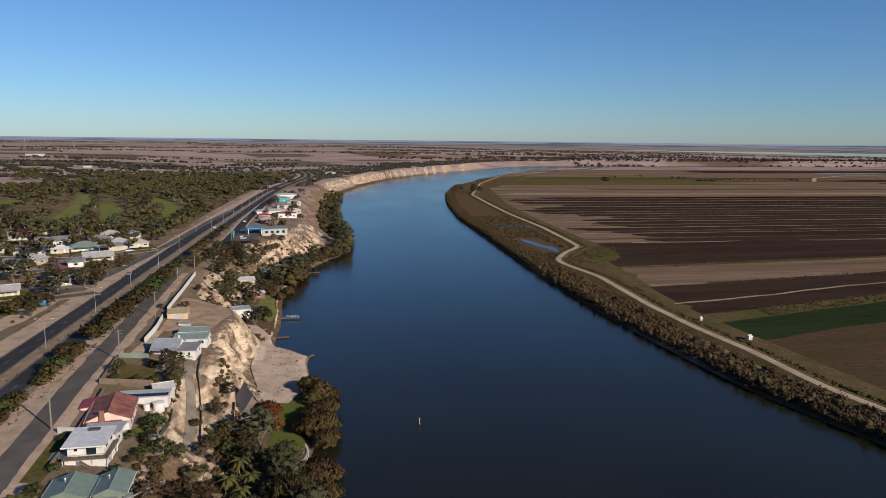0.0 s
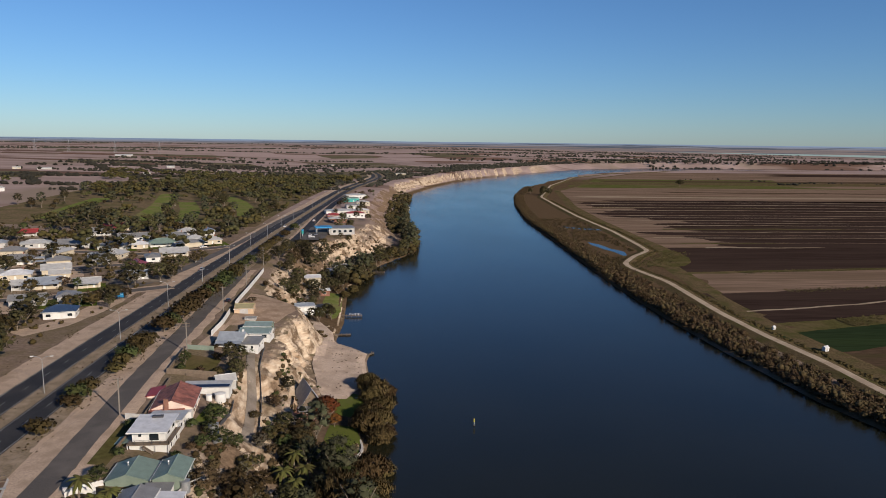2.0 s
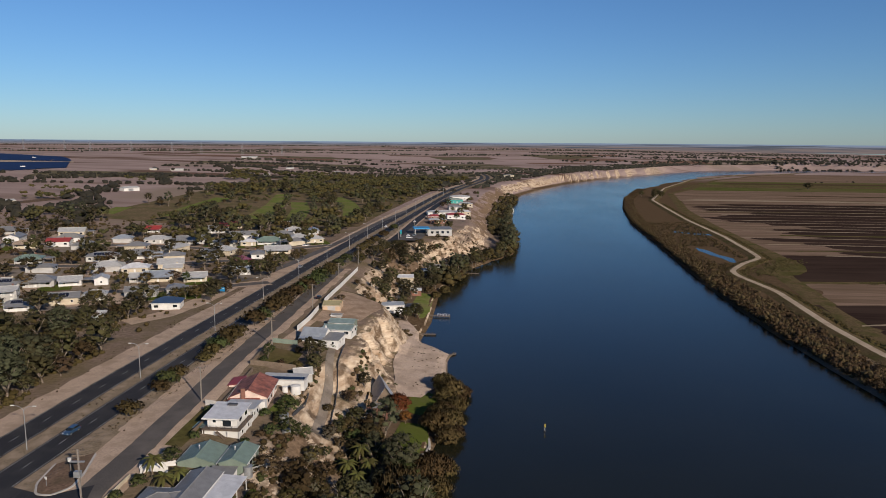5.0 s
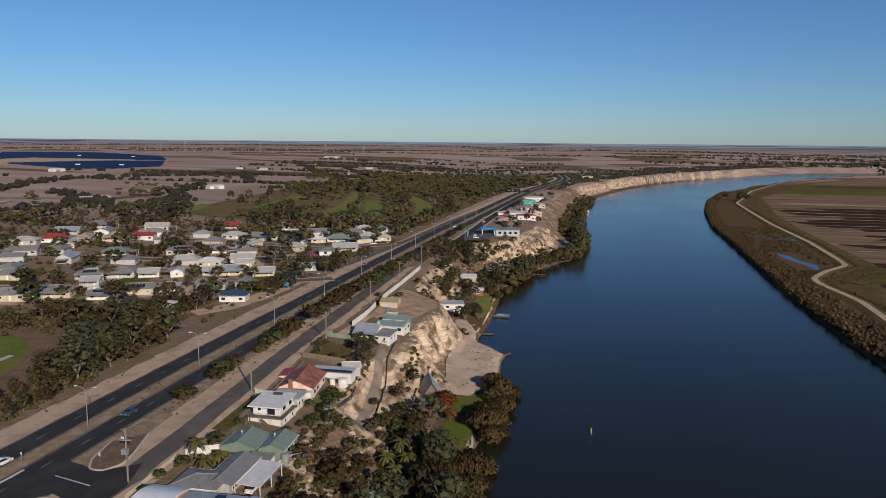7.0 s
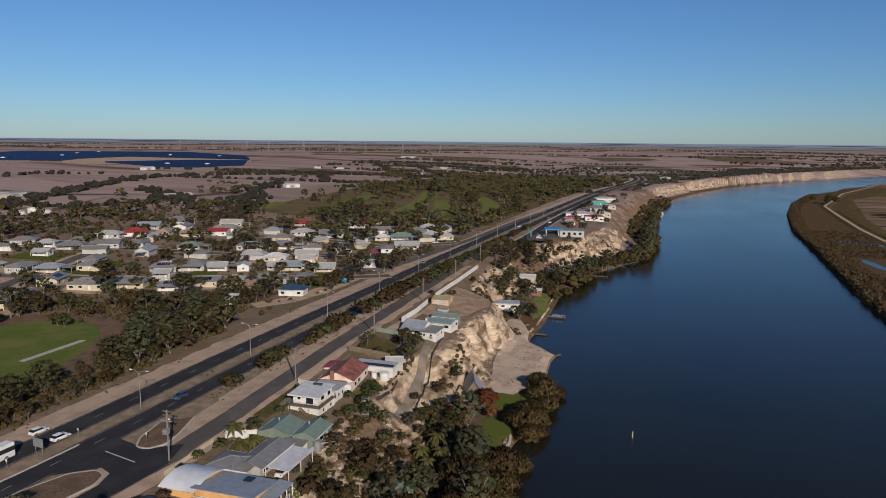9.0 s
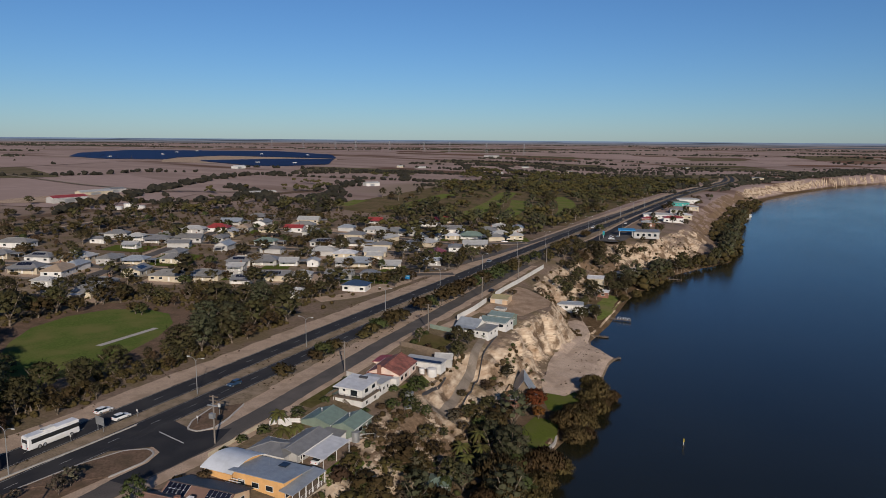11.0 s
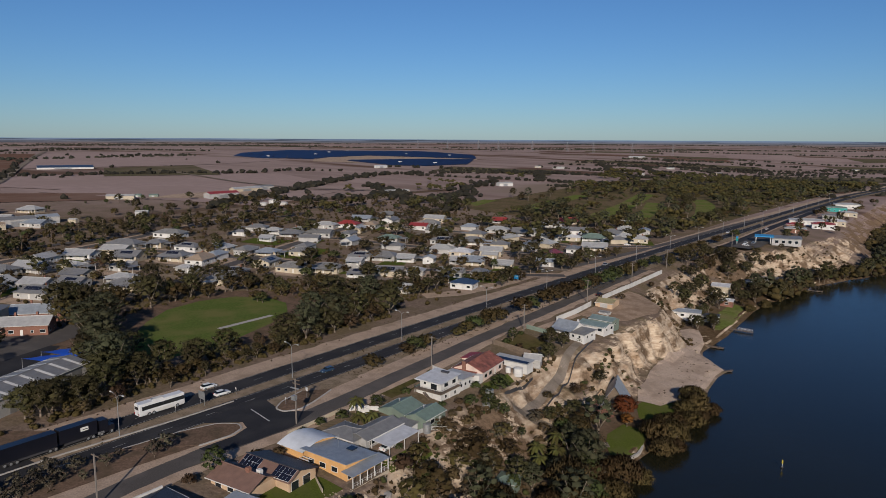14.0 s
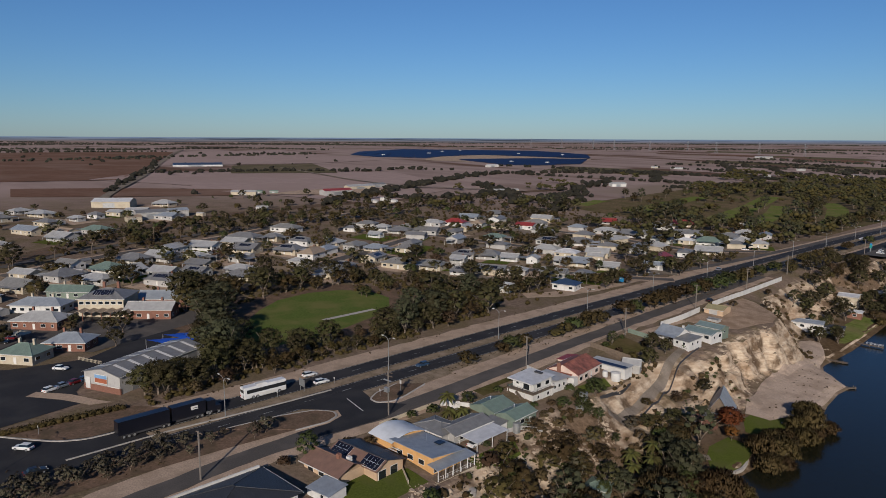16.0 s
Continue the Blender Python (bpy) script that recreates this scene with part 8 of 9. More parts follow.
for cx, cy, l, w, h, turn, key, wall, gable, label in (
    (-198.0, 117.0, 17, 9, 3.8, 47, "l", BRICK, True, "red brick school hall with a pale gabled roof"),
    (-210.0, 82.0, 17, 10, 3.2, 42, "l", BRICK, False, "brick school room under a wide pale hipped roof"),
    (-231.0, 88.0, 20, 9, 3.2, 42, "b", WHITE, False, "long white classroom with a blue-grey roof"),
    (-212.0, 130.0, 22, 10, 3.2, 47, "b", BRICK, True, "low classroom with a blue-grey roof"),
    (-176.0, 81.0, 13, 9, 3.0, 45, "b", BRICK, False, "brick cottage with blue-grey hipped roof and chimney"),
    (-172.0, 66.5, 12, 9, 3.2, 35, "e", CREAM, False, "cream cottage with pale green hipped roof and chimneys"),
    (-246.0, 104.0, 18, 8, 3.0, 42, "e", GREEN_WALL, True, "green school building with a metal roof"),
):
    ob = thing("house", (cx, cy, ground(cx, cy) + 0.2), turn, label, "building")
    rise = w * 0.24
    walls_of(ob, l, w, h, rise, wall, gable)
    hip_roof(ob, l, w, h, rise, 0.6, ROOFS[key], gable)
    front(ob, l, w, h, rn, "sew")
    for x in (-l * 0.22, l * 0.2):
        bx("chimney", ob, BRICK if wall is BRICK else CREAM, x, 0.4, h, x + 0.7, 1.1, h + rise + 1.3)
ob = thing("garden_umbrella", (-198.5, 72.0, 20), 0, "cream garden umbrella in the yard", "umbrella")
bm = bmesh.new()
rod(bm, (0, 0, -0.2), (0, 0, 2.6), 0.05, 0.05, 6)
part("pole", bm, STEEL, ob)
bm = bmesh.new()
top = bm.verts.new((0, 0, 3.2))
ring = [bm.verts.new((3.4 * math.cos(k * math.tau / 8), 3.4 * math.sin(k * math.tau / 8), 2.2)) for k in range(8)]
for k in range(8):
    bm.faces.new((ring[k], ring[(k + 1) % 8], top))
part("canopy", bm, CREAM, ob)
ob = thing("fence", (-161, 78, 20), 19, "cream picket fence at the lane", "fence")
for k in range(18):
    bx("picket", ob, CREAM, 0.6 * k, -0.03, -0.2, 0.6 * k + 0.16, 0.03, 1.2)
bx("rail", ob, CREAM, 0, 0.035, 0.9, 10.4, 0.08, 1.0)

# ---- far sheds, tanks, solar farm ----
for cx, cy, l, w, h, turn, key, wall, label in (
    (-526, 226, 30, 16, 5, 50, "w", CREAM, "large cream industrial shed with a pale roof"),
    (-470, 222, 16, 10, 4, 50, "l", WHITE, "white industrial shed on the edge of town"),
    (-446, 222, 22, 12, 5, 80, "g", GREY_WALL, "grey industrial shed by the railway"),
    (-450, 244, 14, 10, 4.5, 80, "b", GREY_WALL, "blue-grey industrial shed by the railway"),
    (-438, 206, 10, 8, 3.5, 80, "t", CREAM, "cream brick workshop by the railway"),
    (-554, 359, 24, 8, 3.6, 52, "l", CREAM, "long low cream farm shed"),
    (-509, 436, 32, 12, 5, 85, "r", GREY_WALL, "grey farm shed under a red roof"),
    (-546, 495, 34, 10, 4, 85, "l", CREAM, "long pale farm shed"),
    (-553, 524, 22, 10, 4, 85, "g", GREY_WALL, "low grey metal farm shed"),
    (-561, 380, 6, 5, 2.6, 50, "e", GREEN_WALL, "small green farm shed"),
    (-552, 391, 8, 5, 2.6, 50, "e", GREEN_WALL, "small green farm shed"),
    (-443, 312, 9, 6, 3.0, 50, "l", WHITE, "small white shed by the railway"),
    (-434, 611, 28, 8, 3.4, 58, "l", CREAM, "low pale farm buildings in a paddock"),
    (-414, 810, 20, 9, 4, 60, "l", WHITE, "white farm buildings among trees"),
    (-763, 967, 24, 8, 4, 80, "w", WHITE, "white shed near the solar farm"),
    (-1009, 536, 74, 20, 2.6, 68, "n", WHITE, "very long white shed under a dark blue roof"),
    (-700, 2050, 46, 14, 4, 20, "l", GREY_WALL, "far grey industrial shed"),
    (-420, 1500, 16, 8, 3, 20, "g", GREY_WALL, "far pale roadside shed"),
    (-120, 1900, 16, 8, 3, 20, "g", CREAM, "far pale roadside shed"),
    (-560, 1260, 22, 8, 3, 20, "l", GREY_WALL, "far pale farm shed"),
    (-600, 1250, 12, 7, 3, 20, "l", CREAM, "far white farm shed"),
    (-380, 1220, 11, 7, 3, 20, "l", GREY_WALL, "far white farm shed"),
    (-230, 1320, 11, 7, 3, 20, "g", CREAM, "far cream farm house"),
    (-300, 1420, 11, 7, 3, 20, "g", CREAM, "far cream farm house"),
):
    ob = thing("farm_shed", (cx, cy, ground(cx, cy)), turn, label, "shed")
    walls_of(ob, l, w, h, w * 0.14, wall, True, -2)
    hip_roof(ob, l, w, h, w * 0.14, 0.3, ROOFS[key], True)
    bx("door", ob, STEEL, -l * 0.2, -w / 2 - 0.1, 0, l * 0.1, -w / 2 - 0.02, h * 0.75)
for cx, cy, r, h in ((-437, 425, 4.6, 2.6), (-435, 435.5, 3.8, 4.6), (-430, 443, 4.2, 2.4)):
    tank(cx, cy, r, h, WHITE, "large white water tank over the town")
SOLAR_FIELDS = ([(-1086, 1118), (-1188, 1049), (-1330, 1090), (-1500, 1250), (-1683, 1573), (-1356, 1868), (-1049, 1696), (-898, 1485), (-1000, 1452), (-1182, 1405), (-1144, 1218)], [(-992, 1123), (-806, 1047), (-756, 1083), (-742, 1211), (-868, 1426), (-945, 1330)])
verts, faces = [], []
for outline in SOLAR_FIELDS:
    edge = np.array(outline)
    for k in range(160):
        y = 1045 + 5.6 * k
        cuts = sorted(a[0] + (b[0] - a[0]) * (y - a[1]) / (b[1] - a[1]) for a, b in zip(edge, np.roll(edge, -1, 0)) if (a[1] > y) != (b[1] > y))
        for lo, hi in zip(cuts[::2], cuts[1::2]):
            for j, xa in enumerate(np.arange(lo, hi - 8, 46)):
                xb = min(xa + 42, hi)
                if (k * 7 + j * 3) % 29 == 0:
                    continue
                za, zb = ground(xa, y) + 0.8, ground(xb, y) + 0.8
                n = len(verts)
                verts += [(xa, y, za), (xb, y, zb), (xb, y + 4.2, zb + 1.5), (xa, y + 4.2, za + 1.5)]
                faces.append((n, n + 1, n + 2, n + 3))
tagged(new("solar_farm", from_arrays("solar_farm", verts, faces, surface("solar_rows", (0.010, 0.017, 0.05), 0.35, vary=0.15, where="Position", bump=0))), "wide far fields of dark blue solar panels", "solar farm", kind="stuff")
for cx, cy in ((-1240, 1120), (-1300, 1330), (-1180, 1560), (-1420, 1500), (-1060, 1600), (-860, 1140), (-800, 1180), (-1480, 1640)):
    ob = thing("inverter_hut", (cx, cy, ground(cx, cy)), 20, "small white inverter hut among solar panels", "hut", "inverter huts")
    bx("wall", ob, WHITE, -4, -1.5, 0, 4, 1.5, 3.4)

# ---- lamps, poles, signs, vehicles, jetties ----
def street_lamp(x, y):
    ob = thing("street_lamp", (x, y, 20), 0, "tall grey double-armed highway street lamp", "street lamp", "highway street lamps")
    bm = bmesh.new()
    rod(bm, (0, 0, -0.3), (0, 0, 9.2), 0.12, 0.07, 8)
    part("pole", bm, STEEL, ob)
    for s in (-1, 1):
        bm = bmesh.new()
        pts = [Vector((0, 0, 9.2)), Vector((s * 0.5, 0, 9.9)), Vector((s * 1.3, 0, 10.25)), Vector((s * 2.2, 0, 10.35))]
        for a, b in zip(pts[:-1], pts[1:]):
            rod(bm, a, b, 0.05, 0.045, 6)
        arm = part("arm", bm, STEEL, ob)
        bm = bmesh.new()
        block(bm, s * 2.55 - 0.4, -0.15, 10.26, s * 2.55 + 0.4, 0.15, 10.44)
        part("lamp_head", bm, TRIM, arm)
    return ob


first = street_lamp(-88, 88.3)
for y in (36, 140.3, 189.5, 241.5, 290, 340, 392, 444, 496, 548, 600, 652, 704, 756, 810, 864, 918):
    copy_thing(first, pose(float(np.interp(y, LAMP_Y, LAMP_X)), y, 20))


POLE_GREY = surface("weathered_pole", (0.20, 0.175, 0.15), 0.85, vary=0.15, big=1.5, fine=0.3)


def power_pole(x, y, tall, arms=1, turn=0.0, box=False):
    ob = thing("power_pole", (x, y, ground(x, y)), turn, "tall steel and concrete power pole with a crossarm", "power pole", "power poles along the service road")
    bm = bmesh.new()
    block(bm, -0.16, -0.11, -0.4, 0.16, 0.11, tall)
    part("pole", bm, POLE_GREY, ob)
    for k in range(arms):
        z = tall - 0.4 - 0.9 * k
        arm = bx("crossarm", ob, WOOD, -1.2, 0.112, z - 0.09, 1.2, 0.25, z + 0.09)
        for x0 in (-1.05, -0.45, 0.45, 1.05):
            bm = bmesh.new()
            rod(bm, (x0, 0.18, z + 0.09), (x0, 0.18, z + 0.32), 0.06, 0.04, 6)
            part("insulator", bm, DARK_TRIM, arm)
    if box:
        bx("transformer", ob, STEEL, -0.6, -1.0, tall * 0.55, 0.6, -0.115, tall * 0.55 + 1.1)
        bx("platform", ob, STEEL, -1.3, -0.5, tall - 2.4, 1.3, -0.115, tall - 2.2)
    return ob


POLES = [(-61.0, 68.4, 10.5), (-60.2, 117.7, 11.5), (-60.0, 172.8, 9.5), (-57.6, 226, 10), (-58.0, 282, 10), (-58.5, 335, 10), (-59, 388, 10), (-52, 440, 10), (-50, 492, 10), (-46, 560, 10)]
for k, (x, y, tall) in enumerate(POLES):
    power_pole(x, y, tall, 2 if k % 2 else 1, 4, k == 1)
bm = bmesh.new()
for (xa, ya, ta), (xb, yb, tb) in zip(POLES[:-1], POLES[1:]):
    for off in (-1.05, 0.45, 1.05):
        last = None
        for j in range(9):
            s = j / 8
            p = Vector((xa + (xb - xa) * s + off, ya + (yb - ya) * s, ground(xa, ya) + ta + (ground(xb, yb) + tb - ground(xa, ya) - ta) * s - 0.1 - 3.2 * s * (1 - s)))
            if last is not None:
                rod(bm, last, p, 0.014, 0.014, 3)
            last = p
tagged(new("power_cables", mesh_of("power_cables", bm, DARK_TRIM)), "thin dark power cables between poles", "cables", kind="stuff")
for k in range(11):
    x, y = -301 - 10.5 * k, 96 + 21 * k
    ob = thing("railway_pole", (x, y, ground(x, y)), 20, "slim timber pole beside the railway", "pole", "poles along the railway")
    bm = bmesh.new()
    rod(bm, (0, 0, -0.4), (0, 0, 10.5), 0.16, 0.1, 6)
    part("pole", bm, WOOD, ob)
    bx("crossarm", ob, WOOD, -1.0, -0.05, 9.9, 1.0, 0.05, 10.1)
for k in range(9):
    x, y = -1750 + 130 * k, 2350 + 30 * (k % 3)
    ob = thing("power_tower", (x, y, ground(x, y)), 0, "far steel lattice power tower", "power tower", "far power towers")
    bm = bmesh.new()
    for sx, sy in ((-1, -1), (1, -1), (1, 1), (-1, 1)):
        rod(bm, (sx * 3.5, sy * 3.5, -1), (sx * 0.5, sy * 0.5, 38), 0.3, 0.2, 4)
    for z, w in ((28, 7), (33, 6), (37, 4.5)):
        rod(bm, (-w, 0, z), (w, 0, z), 0.25, 0.25, 4)
    part("lattice", bm, STEEL, ob)

# kerbed islands at the junction
def island(outline, label):
    ob = thing("traffic_island", (0, 0, 20), 0, label, "traffic island")
    bm = bmesh.new()
    solid(bm, [(x, y, 0.2) for x, y in outline], 0.4)
    part("earth", bm, RED_EARTH, ob)
    p = np.array(outline)
    n = len(p)
    bm = bmesh.new()
    c = p.mean(0)
    inner, outer = [], []
    for k in range(n):
        t = p[(k + 1) % n] - p[k - 1]
        t = t / max(np.hypot(*t), 1e-6)
        nrm = np.array([t[1], -t[0]])
        inner.append(p[k])
        outer.append(p[k] + nrm * 0.45)
    rows = [[bm.verts.new((*q, z)) for q, z in ((inner[k], 0.25), (outer[k], 0.22), (outer[k], -0.2), (inner[k], -0.2))] for k in range(n)]
    for a, b in zip(rows[:-1], rows[1:]):
        for i in range(4):
            bm.faces.new((a[i], a[(i + 1) % 4], b[(i + 1) % 4], b[i]))
    bm.faces.new(rows[0][::-1])
    bm.faces.new(rows[-1])
    bmesh.ops.recalc_face_normals(bm, faces=bm.faces)
    part("kerb", bm, CONCRETE, ob, "pale concrete kerb")


NOSES = [[(-80.6, 84), (-78.4, 98), (-75.4, 106.2), (-71.4, 109.0), (-68.6, 107.8), (-67.4, 104), (-68.6, 96)], [(-70.4, 140), (-67.4, 130), (-66.6, 124.6), (-68.6, 121.2), (-71.6, 121.4), (-74.0, 125.5), (-75.6, 134)]]
for line in NOSES:
    x, y, *_ = along(line, 0.9)
    island([(a, b) for a, b in zip(x, y)][::-1], "dry grass traffic island with a pale kerb")
patch("verge", [(-84, 28), (-82.2, 62), (-80.6, 84.5), (-68.6, 96.5), (-70.6, 80), (-72.5, 55), (-74, 28)], 0.14, RED_EARTH, "dry verge with scrub between the roads", "verge", flat=20)
patch("verge", [(-75.6, 133.5), (-70.4, 139.5), (-71, 152), (-76.6, 152)], 0.14, VERGE, "dry verge between the roads", "verge", flat=20)
patch("hatch_line", [(-76.6, 117.4), (-76.4, 117.0), (-66.6, 114.6), (-66.7, 115.0)], 0.1, WHITE_LINE, "white stop line at the junction", "road marking", flat=20)
kerb = [(-116, 43), (-106, 49.8), (-100.5, 54), (-97.5, 59), (-96.8, 65), (-97, 74)]
ribbon("kerb", kerb, 0, 0, 0, CONCRETE, "pale concrete kerb at the street corner", "kerb", step=1.5, profile=[(-0.25, 0.05), (-0.25, 0.26), (0.25, 0.24), (0.25, 0.05)], flat=20)
patch("verge", [(-116.5, 44), (-106.5, 50.4), (-101.2, 54.5), (-98.2, 60), (-97.4, 74), (-99, 84), (-112, 74), (-113, 60)], 0.12, RED_EARTH, "dry verge between street and car park", "verge", flat=20)
patch("verge", [(-139, 60), (-131, 66), (-121, 70), (-117, 72), (-119, 67), (-128, 63), (-137, 57)], 0.16, GRAVEL, "bare earth strip in the car park", "verge", flat=20)
for y0, y1 in ((48, 118),):
    ribbon("median_kerb", [(-89.3, 52), (-88.8, 75), (-85.6, 103), (-84.6, 118)], 0, 0, 0, CONCRETE, "pale concrete kerb of the median", "kerb", step=2, profile=[(-0.25, 0.04), (-0.25, 0.24), (0.25, 0.24), (0.25, 0.04)], flat=20)
spots = [(x + 0.5 * math.sin(k * 3.1), y, 1.15, 1.4) for k, (x, y) in enumerate(zip(np.linspace(-113.2, -110.8, 30), np.linspace(46, 72, 30)))]
ob = thicket("hedge", "clipped dark hedge beside the car park", "hedge", spots, LEAF_OLIVE, 60, 0.35, 44)

# ---- vehicles ----
def wheel_mesh(r=0.33, w=0.22):
    bm = bmesh.new()
    rod(bm, (0, -w / 2, 0), (0, w / 2, 0), r, r, 14)
    tyre = mesh_of("tyre", bm, shader("rubber", 0.85)[0])
    tyre.materials[0].node_tree.nodes["Principled BSDF"].inputs["Base Color"].default_value = (0.015, 0.015, 0.016, 1)
    bm = bmesh.new()
    rod(bm, (0, -w / 2 - 0.01, 0), (0, w / 2 + 0.01, 0), r * 0.6, r * 0.6, 10)
    return tyre, mesh_of("rim", bm, STEEL)


TYRE, RIM = wheel_mesh()
BIG_TYRE, BIG_RIM = wheel_mesh(0.5, 0.3)


def wheels(ob, places, big=False):
    for x, y in places:
        t = share("wheel", BIG_TYRE if big else TYRE, ob, (x, y, 0.5 if big else 0.33))
        share("rim", BIG_RIM if big else RIM, t)


def paint(name, colour, metal=0.2):
    m = surface(name, colour, 0.28, metal, vary=0.04, big=2, fine=0.5, bump=0, spec=0.6)
    return m


LIGHT_GLASS = surface("headlight", (0.7, 0.7, 0.68), 0.15, bump=0)
RED_GLASS = surface("tail_light", (0.35, 0.02, 0.02), 0.2, bump=0)


def car(x, y, turn, material, label, wagon=False, group="parked cars"):
    """A car along +x: lofted body, dark glasshouse, roof, lamps and wheels."""
    ob = thing("car", (x, y, 20.08), turn, label, "car", group)
    bm = bmesh.new()
    side = [(-2.2, 0.35), (-2.22, 0.75), (-2.05, 0.92), (-1.2, 0.97), (0.75, 0.95), (1.9, 0.80), (2.2, 0.62), (2.22, 0.35)]
    rings = []
    for yy, k in ((-0.9, 0.96), (-0.8, 1.0), (0.8, 1.0), (0.9, 0.96)):
        rings.append([bm.verts.new((px * (k if abs(yy) > 0.85 else 1), yy, pz if k == 1 else min(pz, 0.86))) for px, pz in side])
    for a, b in zip(rings[:-1], rings[1:]):
        for k in range(len(side)):
            bm.faces.new((a[k], b[k], b[(k + 1) % len(side)], a[(k + 1) % len(side)]))
    bm.faces.new(rings[0])
    bm.faces.new(rings[-1][::-1])
    bmesh.ops.recalc_face_normals(bm, faces=bm.faces)
    body = part("body", bm, material, ob)
    back = -2.0 if wagon else -1.55
    bm = bmesh.new()
    lo = [bm.verts.new(p) for p in ((back, -0.78, 0.92), (0.95, -0.78, 0.92), (0.95, 0.78, 0.92), (back, 0.78, 0.92))]
    hi = [bm.verts.new(p) for p in ((back + 0.4, -0.62, 1.42), (0.25, -0.62, 1.42), (0.25, 0.62, 1.42), (back + 0.4, 0.62, 1.42))]
    for k in range(4):
        bm.faces.new((lo[k], lo[(k + 1) % 4], hi[(k + 1) % 4], hi[k]))
    bm.faces.new(hi)
    part("glazing", bm, GLASS, ob, "dark car windows")
    slab("roof", ob, material, ((back + 0.38, -0.64, 1.47), (0.28, -0.64, 1.47), (0.28, 0.64, 1.47), (back + 0.38, 0.64, 1.47)), 0.05)
    for s in (-1, 1):
        bx("headlight", ob, LIGHT_GLASS, 2.05, s * 0.62 - 0.16, 0.58, 2.24, s * 0.62 + 0.16, 0.72)
        bx("tail_light", ob, RED_GLASS, -2.25, s * 0.66 - 0.14, 0.66, -2.1, s * 0.66 + 0.14, 0.84)
    wheels(ob, ((-1.35, -0.82), (1.35, -0.82), (-1.35, 0.82), (1.35, 0.82)))
    return ob


WHITE_CAR, RED_CAR, BLUE_CAR, DARK_CAR, SILVER_CAR = paint("white_car", (0.72, 0.72, 0.71), 0), paint("red_car", (0.16, 0.012, 0.015)), paint("blue_car", (0.04, 0.09, 0.17), 0.4), paint("dark_car", (0.02, 0.021, 0.024), 0.3), paint("silver_car", (0.34, 0.39, 0.44), 0.5)
car(-137.2, 63.2, 110, WHITE_CAR, "white hatchback parked at the shop", True)
car(-138.2, 66.6, 110, SILVER_CAR, "silver-blue sedan parked at the shop")
car(-139.0, 70.0, 110, RED_CAR, "dark red sedan parked at the shop")
car(-139.8, 73.2, 110, BLUE_CAR, "dark blue car parked at the shop", True)
car(-154.5, 71.0, 40, WHITE_CAR, "white sedan beside the lane")
car(-197, 66, 45, DARK_CAR, "dark car parked in the school yard", True)
car(-200, 70, 45, RED_CAR, "red car parked in the school yard")
car(-98.4, 120.4, 84, WHITE_CAR, "white utility parked on the sandy shoulder", True)
car(-91.0, 119.3, 85, WHITE_CAR, "white estate car on the highway", True)
car(-101.6, 47.2, 215, WHITE_CAR, "white hatchback turning at the junction", True)
car(-87.2, 45.6, 88, DARK_CAR, "dark car on the highway")
car(-82.0, 150.0, 265, BLUE_CAR, "dark blue hatchback on the highway", True)
car(-59.4, 298.0, 94, DARK_CAR, "dark utility on the service road", True)
car(-77.5, 305.0, 266, DARK_CAR, "dark car on the highway")
car(-88.0, 372.0, 88, SILVER_CAR, "silver car on the highway")
car(-69.5, 560.0, 268, WHITE_CAR, "white car on the highway")
car(-160.5, 296.0, 22, WHITE_CAR, "white car parked in the street", True)
car(-45, 508, 80, WHITE_CAR, "white wagon parked at the service station", True)
car(-41, 512, 80, SILVER_CAR, "silver car parked at the service station")
car(-43, 498, 10, WHITE_CAR, "white van parked at the service station", True)
car(-50.5, 600, 86, WHITE_CAR, "white car on the frontage road")
car(-106, 451, 30, WHITE_CAR, "white car parked by a house", True)
for x, y, m in ((-36, 352, DARK_CAR), (-33, 355, BLUE_CAR)):
    ob = car(x, y, 10, m, "dark car parked by a riverside house")
    ob.location.z = ground(x, y) + 0.05
ob = car(-36.2, 123.6, 90, WHITE_CAR, "white sedan parked under a carport")
ob.location.z = ground(-36.2, 123.6) + 0.05

ob = thing("bus", (-94.4, 103.0, 20.08), 86.5, "white coach with a dark window band", "bus")
bm = bmesh.new()
block(bm, -6.2, -1.25, 0.35, 6.2, 1.25, 3.45)
bmesh.ops.bevel(bm, geom=bm.edges[:], offset=0.18, segments=2, affect="EDGES")
part("body", bm, WHITE_CAR, ob)
for s in (-1, 1):
    bx("window_band", ob, GLASS, -5.4, s * 1.262 - 0.01, 1.75, 6.0, s * 1.262 + 0.01, 2.75)
    bx("luggage_door", ob, TRIM, -3.0, s * 1.258 - 0.008, 0.55, 2.5, s * 1.258 + 0.008, 1.3)
bx("windscreen", ob, GLASS, 6.17, -1.1, 1.3, 6.22, 1.1, 3.0)
bx("rear_window", ob, GLASS, -6.22, -0.9, 2.0, -6.17, 0.9, 2.8)
bx("roof_unit", ob, TRIM, -2.2, -0.8, 3.44, 0.6, 0.8, 3.72)
for s in (-1, 1):
    bx("tail_light", ob, RED_GLASS, -6.24, s * 1.0 - 0.12, 0.8, -6.18, s * 1.0 + 0.12, 1.2)
wheels(ob, ((-3.6, -1.12), (-2.4, -1.12), (4.0, -1.12), (-3.6, 1.12), (-2.4, 1.12), (4.0, 1.12)), True)

